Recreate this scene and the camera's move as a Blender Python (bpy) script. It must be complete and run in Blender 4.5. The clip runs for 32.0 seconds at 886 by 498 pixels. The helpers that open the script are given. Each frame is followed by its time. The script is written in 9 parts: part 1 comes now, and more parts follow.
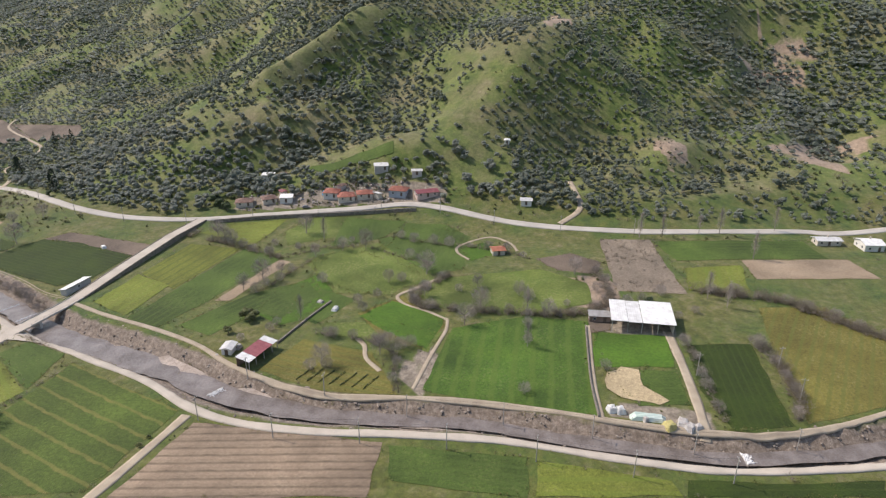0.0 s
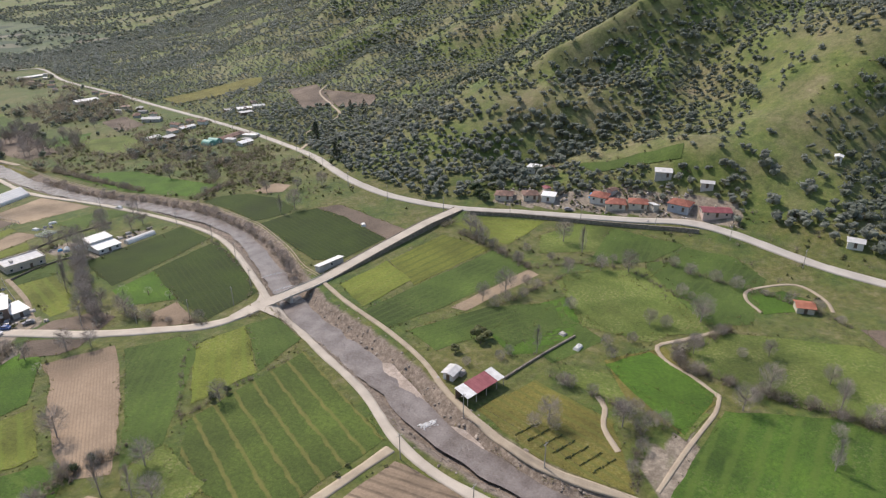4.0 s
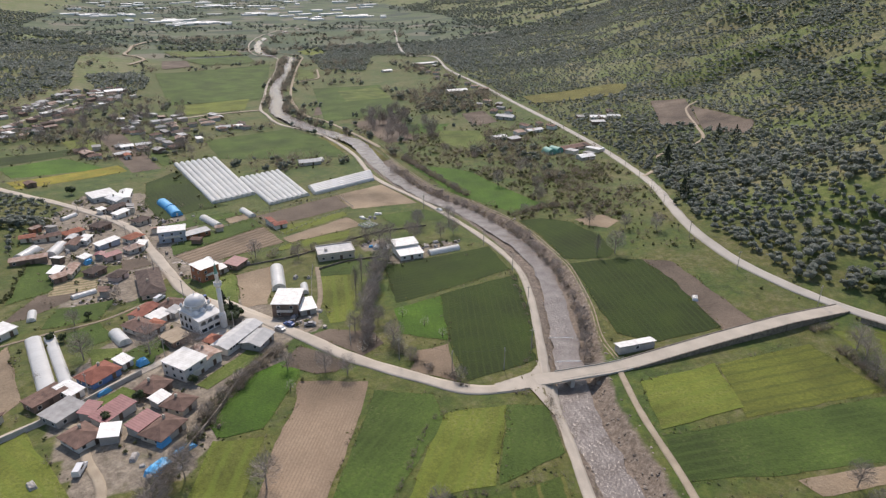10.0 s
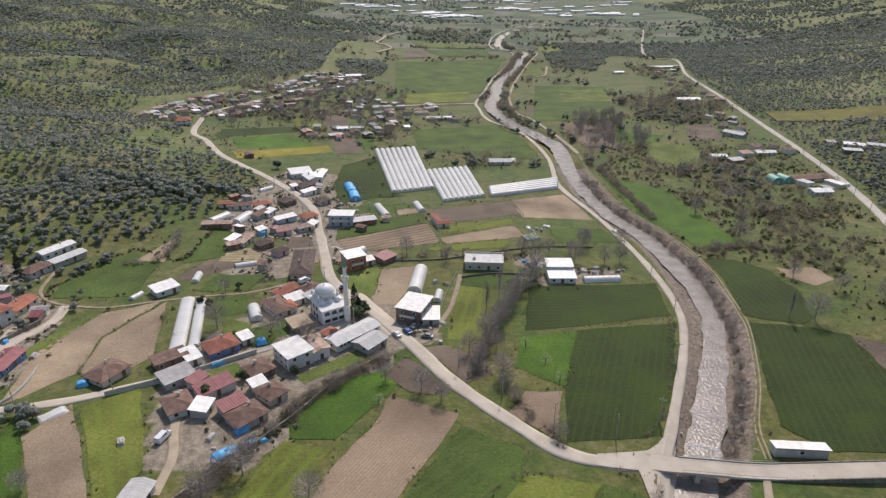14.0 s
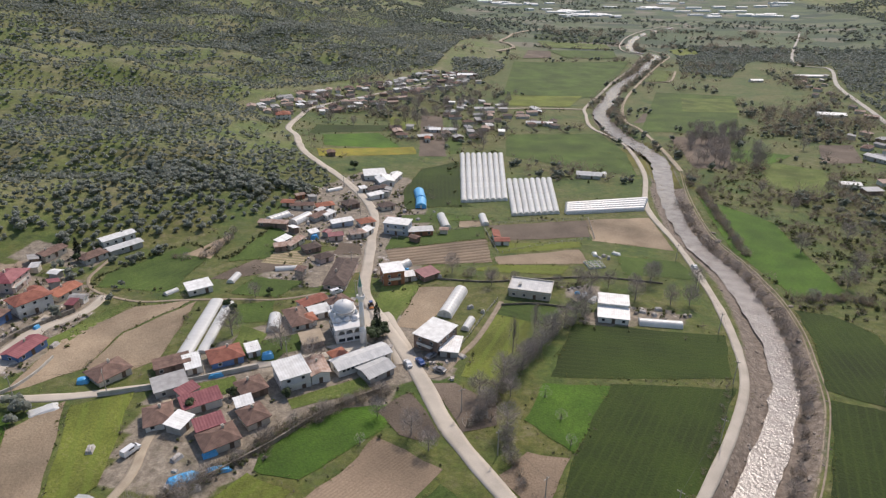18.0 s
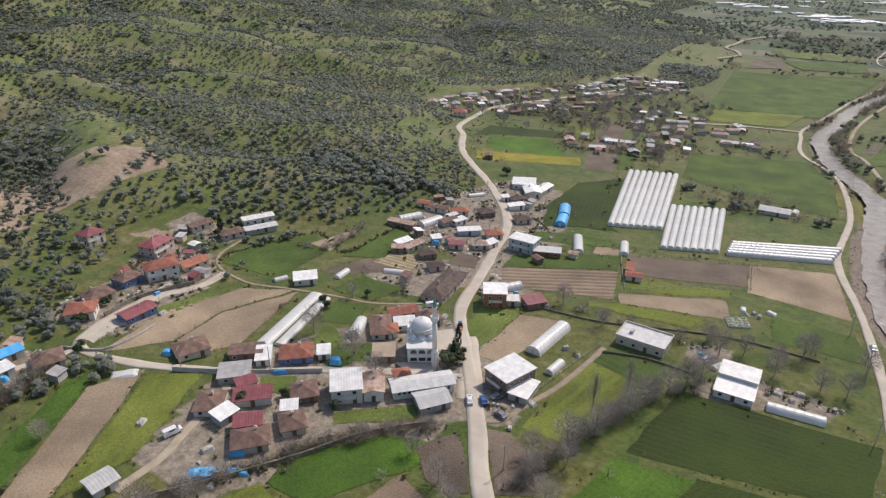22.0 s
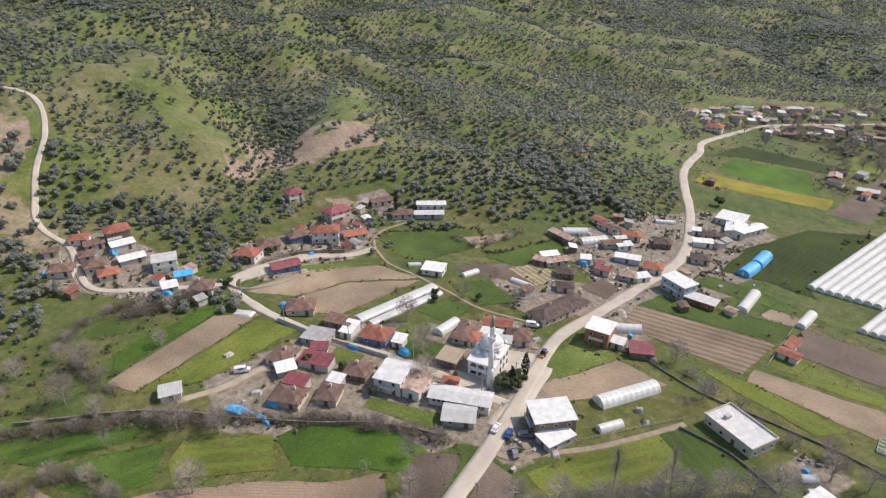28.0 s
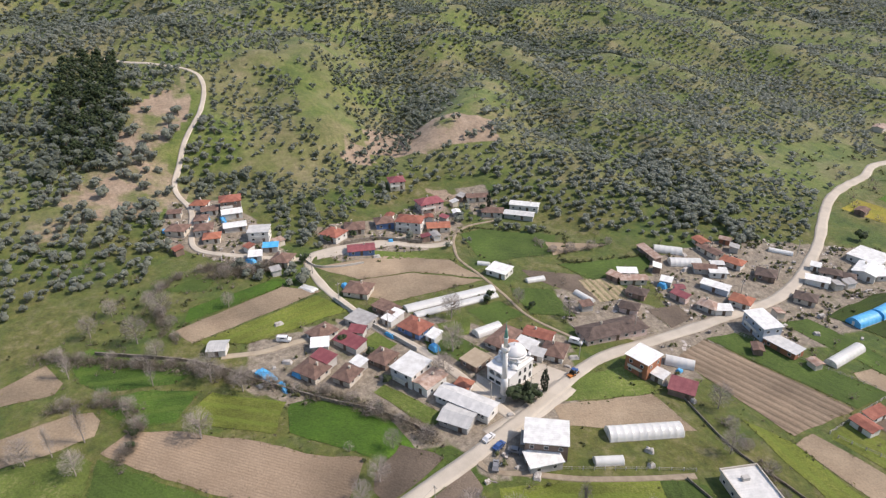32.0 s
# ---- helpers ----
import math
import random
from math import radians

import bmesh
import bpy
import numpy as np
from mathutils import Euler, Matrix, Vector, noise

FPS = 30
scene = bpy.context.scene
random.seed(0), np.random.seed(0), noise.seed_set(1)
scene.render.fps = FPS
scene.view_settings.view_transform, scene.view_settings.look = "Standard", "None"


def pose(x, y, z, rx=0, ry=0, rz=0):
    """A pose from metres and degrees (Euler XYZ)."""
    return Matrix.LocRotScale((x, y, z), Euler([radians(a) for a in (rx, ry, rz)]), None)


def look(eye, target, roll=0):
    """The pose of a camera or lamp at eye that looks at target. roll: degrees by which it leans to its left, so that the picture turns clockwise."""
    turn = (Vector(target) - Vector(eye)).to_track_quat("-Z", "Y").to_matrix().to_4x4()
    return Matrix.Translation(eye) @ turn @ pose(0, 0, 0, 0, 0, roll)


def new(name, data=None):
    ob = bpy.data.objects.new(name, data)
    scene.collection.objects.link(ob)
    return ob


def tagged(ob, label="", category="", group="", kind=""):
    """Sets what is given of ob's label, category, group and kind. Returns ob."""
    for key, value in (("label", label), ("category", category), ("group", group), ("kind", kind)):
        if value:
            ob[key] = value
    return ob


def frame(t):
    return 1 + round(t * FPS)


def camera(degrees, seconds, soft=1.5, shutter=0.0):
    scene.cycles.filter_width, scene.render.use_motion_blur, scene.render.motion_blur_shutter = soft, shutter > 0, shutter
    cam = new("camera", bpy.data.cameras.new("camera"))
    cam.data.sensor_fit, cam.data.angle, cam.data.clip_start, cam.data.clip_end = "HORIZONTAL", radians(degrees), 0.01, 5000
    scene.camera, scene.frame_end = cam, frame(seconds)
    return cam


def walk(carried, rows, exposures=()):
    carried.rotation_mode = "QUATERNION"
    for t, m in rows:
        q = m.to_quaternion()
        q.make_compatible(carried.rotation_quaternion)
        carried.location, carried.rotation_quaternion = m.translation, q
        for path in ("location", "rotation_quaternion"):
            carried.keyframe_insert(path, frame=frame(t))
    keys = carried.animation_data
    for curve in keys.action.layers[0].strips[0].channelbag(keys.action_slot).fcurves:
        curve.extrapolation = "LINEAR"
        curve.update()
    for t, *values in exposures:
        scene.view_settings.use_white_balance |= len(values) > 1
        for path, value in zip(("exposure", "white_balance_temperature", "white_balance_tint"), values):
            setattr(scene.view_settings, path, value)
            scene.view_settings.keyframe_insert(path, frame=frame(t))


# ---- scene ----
cam = camera(70.0, 32.0, 1.3)
PATH = [
    (0, (-109.45, -61.35, 111.06), (-18.33, -43.75, 73.83), 0.41),
    (0.5, (-104.02, -60.34, 111.48), (-14.06, -38.11, 73.90), 0.32),
    (1, (-98.65, -59.16, 111.62), (-10.08, -32.82, 73.38), 0.26),
    (1.5, (-93.41, -57.73, 111.69), (-6.79, -27.54, 71.87), 0.21),
    (2, (-88.44, -56.11, 112.00), (-4.25, -20.51, 71.44), 0.10),
    (2.5, (-83.70, -54.29, 112.50), (-2.76, -12.10, 71.66), -0.07),
    (4.5, (-65.27, -44.31, 111.73), (6.01, 12.77, 70.97), -0.31),
    (5, (-61.40, -40.72, 112.01), (6.96, 19.73, 71.12), -0.29),
    (5.5, (-57.48, -36.93, 112.03), (7.39, 27.21, 71.08), -0.28),
    (6, (-53.63, -32.82, 111.68), (7.69, 34.71, 70.70), -0.28),
    (6.5, (-50.03, -28.42, 111.16), (8.04, 42.06, 70.41), -0.28),
    (7, (-46.64, -23.87, 110.70), (7.97, 49.35, 70.01), -0.27),
    (7.5, (-43.34, -19.17, 110.16), (7.18, 57.00, 69.60), -0.28),
    (8, (-39.93, -14.74, 109.74), (4.72, 65.06, 69.26), -0.29),
    (8.5, (-36.32, -11.17, 109.73), (5.05, 70.37, 69.23), -0.25),
    (9, (-32.70, -8.49, 109.80), (8.77, 72.99, 69.29), -0.16),
    (9.5, (-29.07, -6.52, 109.80), (10.39, 75.96, 69.30), -0.08),
    (10, (-25.05, -4.98, 109.76), (8.57, 80.01, 69.19), -0.02),
    (10.5, (-20.77, -3.69, 109.64), (7.93, 83.10, 69.11), 0.03),
    (11, (-16.47, -2.54, 109.45), (6.98, 85.79, 68.86), 0.09),
    (11.5, (-12.05, -1.23, 109.12), (5.16, 88.50, 68.47), 0.11),
    (12, (-7.70, 0.47, 108.85), (3.67, 91.08, 68.12), 0.11),
    (12.5, (-3.48, 2.64, 108.77), (1.71, 93.77, 67.92), 0.12),
    (13, (0.68, 5.20, 108.69), (0.41, 96.43, 67.75), 0.11),
    (13.5, (4.53, 7.94, 108.64), (4.24, 99.14, 67.63), 0.17),
    (14, (8.15, 10.86, 108.61), (8.20, 102.04, 67.54), 0.25),
    (14.5, (11.87, 13.85, 108.54), (12.12, 105.03, 67.47), 0.29),
    (16.5, (27.84, 24.55, 108.96), (24.32, 115.60, 67.76), 0.26),
    (17, (31.36, 28.11, 108.99), (22.95, 118.79, 67.68), 0.26),
    (17.5, (34.87, 31.95, 108.94), (21.05, 121.87, 67.44), 0.23),
    (18, (38.27, 35.89, 108.77), (19.18, 124.86, 67.30), 0.17),
    (18.5, (41.38, 39.89, 108.68), (18.13, 127.81, 67.10), 0.12),
    (19, (44.12, 44.05, 108.45), (17.77, 131.11, 66.90), 0.12),
    (19.5, (46.62, 48.26, 108.02), (17.02, 134.27, 66.47), 0.22),
    (20, (49.48, 52.31, 107.85), (15.88, 136.88, 66.37), 0.27),
    (20.5, (52.71, 56.15, 108.02), (15.40, 139.09, 66.44), 0.25),
    (21, (56.15, 59.81, 108.30), (15.25, 141.02, 66.68), 0.23),
    (21.5, (59.86, 63.36, 108.66), (15.39, 142.61, 66.93), 0.20),
    (22, (63.67, 66.82, 108.97), (15.93, 144.10, 67.15), 0.22),
    (22.5, (67.54, 70.26, 109.27), (16.59, 145.53, 67.57), 0.26),
    (23, (71.43, 73.79, 109.76), (17.27, 146.63, 67.80), 0.29),
    (23.5, (75.27, 77.32, 110.18), (17.93, 147.68, 68.22), 0.33),
    (24, (79.23, 80.87, 110.39), (18.93, 148.73, 68.44), 0.35),
    (24.5, (83.18, 84.59, 110.55), (20.00, 149.86, 68.75), 0.33),
    (25, (86.76, 88.41, 110.99), (21.07, 151.10, 69.11), 0.38),
    (25.5, (89.97, 92.23, 111.85), (22.12, 152.37, 69.67), 0.54),
    (27.5, (103.63, 110.97, 115.96), (27.21, 158.50, 72.37), 0.09),
    (28, (106.33, 115.42, 116.42), (27.93, 159.64, 72.85), 0.15),
    (28.5, (109.22, 120.06, 117.13), (29.08, 160.76, 73.29), 0.08),
    (29, (111.87, 125.08, 117.93), (30.23, 162.36, 73.84), -0.03),
    (29.5, (114.24, 130.62, 118.68), (31.17, 164.22, 74.28), -0.20),
    (30, (116.44, 136.54, 119.37), (32.20, 166.79, 74.76), -0.44),
    (30.5, (118.49, 142.58, 119.90), (33.01, 168.88, 75.16), -0.67),
    (31, (120.41, 148.47, 120.40), (33.90, 171.08, 75.63), -0.88),
    (31.5, (121.97, 153.86, 120.94), (34.65, 172.63, 75.97), -1.00),
    (32, (123.07, 158.30, 121.34), (35.57, 175.94, 76.26), -0.89),
]
walk(cam, [(t, look(eye, target, roll)) for t, eye, target, roll in PATH],
     [(0, 0.2, 6750, 16), (6, 0.07, 6750, 16), (12, -0.1, 6750, 16), (20, -0.1, 6750, 16), (27, 0.08, 6750, 16), (32, 0.2, 6750, 16)])

# ---- light ----
SUN_AZ, SUN_EL = 12.0, 47.0          # degrees clockwise from +y, degrees over the horizon
world = bpy.data.worlds.new("world")
scene.world = world
world.use_nodes = True
wn = world.node_tree.nodes
sky = wn.new("ShaderNodeTexSky")
sky.sky_type, sky.sun_disc = "NISHITA", False
sky.sun_elevation, sky.sun_rotation = radians(SUN_EL), radians(SUN_AZ)
sky.dust_density, sky.air_density = 1.2, 1.3
world.node_tree.links.new(sky.outputs["Color"], wn["Background"].inputs["Color"])
wn["Background"].inputs["Strength"].default_value = 0.135
sun = new("sun", bpy.data.lights.new("sun", "SUN"))
sun.data.energy, sun.data.angle, sun.data.color = 3.45, radians(0.6), (1.0, 0.93, 0.83)
sun_way = Vector((math.sin(radians(SUN_AZ)) * math.cos(radians(SUN_EL)), math.cos(radians(SUN_AZ)) * math.cos(radians(SUN_EL)), math.sin(radians(SUN_EL))))
sun.matrix_world = Matrix.Translation((0, 0, 600)) @ (-sun_way).to_track_quat("-Z", "Y").to_matrix().to_4x4()

# ---- materials ----
def rgb(c):
    return (c[0], c[1], c[2], 1.0)


def surface(name, a, b, rough=0.85, size=1.0, fine=12.0, bump=0.15, metal=0.0, spread=0.5, coords="Object", per_object=0.0, per_island=0.0):
    """Two-colour surface with grain at two scales; size is in metres."""
    m = bpy.data.materials.new(name)
    m.use_nodes = True
    n, l = m.node_tree.nodes, m.node_tree.links
    bsdf = n["Principled BSDF"]
    tc = n.new("ShaderNodeTexCoord")
    big, small = n.new("ShaderNodeTexNoise"), n.new("ShaderNodeTexNoise")
    big.inputs["Scale"].default_value, big.inputs["Detail"].default_value = 1.0 / size, 5
    small.inputs["Scale"].default_value, small.inputs["Detail"].default_value = fine / size, 3
    for t in (big, small):
        l.new(tc.outputs[coords], t.inputs["Vector"])
    add = n.new("ShaderNodeMath")
    add.operation = "MULTIPLY_ADD"
    l.new(small.outputs["Fac"], add.inputs[0])
    add.inputs[1].default_value = 0.45
    l.new(big.outputs["Fac"], add.inputs[2])
    ramp = n.new("ShaderNodeValToRGB")
    ramp.color_ramp.elements[0].position, ramp.color_ramp.elements[1].position = 0.72 - spread * 0.4, 0.72 + spread * 0.4
    ramp.color_ramp.elements[0].color, ramp.color_ramp.elements[1].color = rgb(a), rgb(b)
    l.new(add.outputs[0], ramp.inputs["Fac"])
    colour = ramp.outputs["Color"]
    for amount, node, out in ((per_object, "ShaderNodeObjectInfo", "Random"), (per_island, "ShaderNodeNewGeometry", "Random Per Island")):
        if amount:
            src, mr, hsv = n.new(node), n.new("ShaderNodeMapRange"), n.new("ShaderNodeHueSaturation")
            mr.inputs["To Min"].default_value, mr.inputs["To Max"].default_value = 1 - amount, 1 + amount
            l.new(src.outputs[out], mr.inputs["Value"])
            l.new(mr.outputs["Result"], hsv.inputs["Value"])
            l.new(colour, hsv.inputs["Color"])
            colour = hsv.outputs["Color"]
    l.new(colour, bsdf.inputs["Base Color"])
    bsdf.inputs["Roughness"].default_value, bsdf.inputs["Metallic"].default_value = rough, metal
    if bump:
        bn = n.new("ShaderNodeBump")
        bn.inputs["Strength"].default_value, bn.inputs["Distance"].default_value = bump, 0.1 * size
        l.new(small.outputs["Fac"], bn.inputs["Height"])
        l.new(bn.outputs["Normal"], bsdf.inputs["Normal"])
    return m


def crop(name, a, b, line=None, every=2.0, share=0.25, relief=0.0, weeds=0.0, patch=9.0, flecks=0.48):
    """A field's cover: patchy colour, with rows along the first axis of its map (metres) where line is a colour."""
    m = surface(name, a, b, 0.95, patch, 14, 0.3, coords="UV", spread=0.75)
    n, l = m.node_tree.nodes, m.node_tree.links
    bsdf, uv = n["Principled BSDF"], n["Texture Coordinate"]
    colour = bsdf.inputs["Base Color"].links[0].from_socket
    # slow drift over the whole field
    drift = n.new("ShaderNodeTexNoise")
    drift.inputs["Scale"].default_value, drift.inputs["Detail"].default_value = 0.035, 3
    l.new(uv.outputs["UV"], drift.inputs["Vector"])
    hsv, mr = n.new("ShaderNodeHueSaturation"), n.new("ShaderNodeMapRange")
    mr.inputs["From Min"].default_value, mr.inputs["From Max"].default_value = 0.3, 0.7
    mr.inputs["To Min"].default_value, mr.inputs["To Max"].default_value = 0.62, 1.38
    l.new(drift.outputs["Fac"], mr.inputs["Value"])
    blades, fleck, both = n.new("ShaderNodeTexNoise"), n.new("ShaderNodeMapRange"), n.new("ShaderNodeMath")
    blades.inputs["Scale"].default_value, blades.inputs["Detail"].default_value, blades.inputs["Roughness"].default_value = 0.8, 7, 0.88
    l.new(uv.outputs["UV"], blades.inputs["Vector"])
    fleck.inputs["From Min"].default_value, fleck.inputs["From Max"].default_value = 0.32, 0.68
    fleck.inputs["To Min"].default_value, fleck.inputs["To Max"].default_value = 1 - flecks, 1 + flecks
    l.new(blades.outputs["Fac"], fleck.inputs["Value"])
    both.operation = "MULTIPLY"
    l.new(mr.outputs["Result"], both.inputs[0])
    l.new(fleck.outputs["Result"], both.inputs[1])
    l.new(both.outputs[0], hsv.inputs["Value"])
    l.new(colour, hsv.inputs["Color"])
    colour = hsv.outputs["Color"]
    if weeds:
        spot, bare, show, mixed = n.new("ShaderNodeTexNoise"), n.new("ShaderNodeTexNoise"), n.new("ShaderNodeMath"), n.new("ShaderNodeMix")
        spot.inputs["Scale"].default_value, spot.inputs["Detail"].default_value, spot.inputs["Roughness"].default_value = 0.9, 5, 0.8
        bare.inputs["Scale"].default_value, bare.inputs["Detail"].default_value = 0.07, 4
        show.operation, mixed.data_type = "MULTIPLY", "RGBA"
        for k, (tex, lo, hi) in enumerate(((spot, 0.5, 0.62), (bare, 0.42, 0.62))):
            r = n.new("ShaderNodeMapRange")
            r.inputs["From Min"].default_value, r.inputs["From Max"].default_value = lo, hi
            r.inputs["To Max"].default_value = weeds if k else 1.0
            l.new(uv.outputs["UV"], tex.inputs["Vector"])
            l.new(tex.outputs["Fac"], r.inputs["Value"])
            l.new(r.outputs["Result"], show.inputs[k])
        l.new(show.outputs[0], mixed.inputs["Factor"])
        l.new(colour, mixed.inputs["A"])
        mixed.inputs["B"].default_value = rgb((0.3, 0.28, 0.13))
        colour = mixed.outputs["Result"]
    if line:
        wob, sep, add, frac, near = (n.new("ShaderNodeTexNoise"), n.new("ShaderNodeSeparateXYZ"), n.new("ShaderNodeMath"), n.new("ShaderNodeMath"), n.new("ShaderNodeMapRange"))
        wob.inputs["Scale"].default_value, wob.inputs["Detail"].default_value = 0.25, 4
        l.new(uv.outputs["UV"], wob.inputs["Vector"])
        l.new(uv.outputs["UV"], sep.inputs[0])
        add.operation, frac.operation = "MULTIPLY_ADD", "PINGPONG"
        l.new(wob.outputs["Fac"], add.inputs[0])
        add.inputs[1].default_value = every * 0.3
        l.new(sep.outputs["Y"], add.inputs[2])
        l.new(add.outputs[0], frac.inputs[0])
        frac.inputs[1].default_value = every / 2
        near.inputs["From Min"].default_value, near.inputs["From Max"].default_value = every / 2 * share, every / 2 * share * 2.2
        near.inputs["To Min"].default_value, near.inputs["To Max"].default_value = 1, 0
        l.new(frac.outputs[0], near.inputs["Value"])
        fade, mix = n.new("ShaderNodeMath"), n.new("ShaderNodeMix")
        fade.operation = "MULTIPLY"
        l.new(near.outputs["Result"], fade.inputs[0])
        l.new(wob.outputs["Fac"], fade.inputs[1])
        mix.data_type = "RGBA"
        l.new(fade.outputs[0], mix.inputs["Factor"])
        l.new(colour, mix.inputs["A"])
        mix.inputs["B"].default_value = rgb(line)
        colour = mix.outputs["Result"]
        if relief:
            bn = n.new("ShaderNodeBump")
            bn.inputs["Strength"].default_value, bn.inputs["Distance"].default_value = 0.8, relief
            l.new(frac.outputs[0], bn.inputs["Height"])
            l.new(n["Bump"].outputs["Normal"], bn.inputs["Normal"])
            l.new(bn.outputs["Normal"], bsdf.inputs["Normal"])
    l.new(colour, bsdf.inputs["Base Color"])
    return m


CROPS = {
    "green": crop("green_crop", (0.042, 0.076, 0.01), (0.068, 0.11, 0.016), (0.065, 0.105, 0.018), 3.2, 0.2, weeds=0.2),
    "dark": crop("young_wheat", (0.019, 0.0385, 0.0015), (0.032, 0.054, 0.003), (0.043, 0.064, 0.006), 2.4, 0.15, flecks=0.38),
    "bright": crop("clover", (0.042, 0.1, 0.006), (0.072, 0.142, 0.011)),
    "lgreen": crop("meadow", (0.068, 0.108, 0.015), (0.12, 0.152, 0.03), weeds=0.6),
    "bar": crop("gravel_bar", (0.27, 0.215, 0.175), (0.42, 0.355, 0.3)),
    "ygreen": crop("yellow_green_meadow", (0.108, 0.135, 0.016), (0.148, 0.17, 0.026), (0.137, 0.183, 0.0242), 5.0, 0.2, weeds=0.4),
    "olive": crop("olive_green_meadow", (0.115, 0.108, 0.0187), (0.155, 0.135, 0.0286), (0.108, 0.125, 0.0242), 3.5, 0.2, weeds=0.5),
    "lined": crop("strip_sown_crop", (0.108, 0.13, 0.016), (0.145, 0.158, 0.024), (0.062, 0.085, 0.014), 4.4, 0.16),
    "lined2": crop("bedded_soil", (0.32, 0.25, 0.16), (0.4, 0.32, 0.2), (0.098, 0.125, 0.0303), 2.6, 0.25, 0.15),
    "rows": crop("striped_crop", (0.051, 0.0819, 0.0121), (0.0735, 0.106, 0.0169), (0.2, 0.175, 0.05), 6.5, 0.1),
    "striped": crop("streaked_crop", (0.034, 0.082, 0.007), (0.066, 0.125, 0.012), (0.088, 0.14, 0.02), 6.0, 0.2, weeds=0.25),
    "tan": crop("bare_soil", (0.24, 0.178, 0.118), (0.32, 0.25, 0.172), flecks=0.25),
    "dust": surface("dusty_junction", (0.42, 0.37, 0.305), (0.54, 0.48, 0.4), 0.95, 6, 20, 0.1, coords="UV"),
    "sand": crop("sandy_soil", (0.31, 0.245, 0.145), (0.4, 0.32, 0.195)),
    "tilled": crop("tilled_soil", (0.225, 0.163, 0.11), (0.3, 0.225, 0.156), (0.235, 0.172, 0.116), 0.9, 0.25, flecks=0.22),
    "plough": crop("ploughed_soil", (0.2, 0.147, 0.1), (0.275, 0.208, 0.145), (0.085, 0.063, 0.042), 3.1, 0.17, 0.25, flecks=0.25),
    "brown": crop("dark_soil", (0.115, 0.088, 0.066), (0.165, 0.128, 0.096), flecks=0.3),
    "orchard": crop("orchard_soil", (0.15, 0.12, 0.088), (0.25, 0.205, 0.155)),
    "mustard": crop("mustard_crop", (0.3, 0.22, 0.03), (0.176, 0.193, 0.0242)),
}
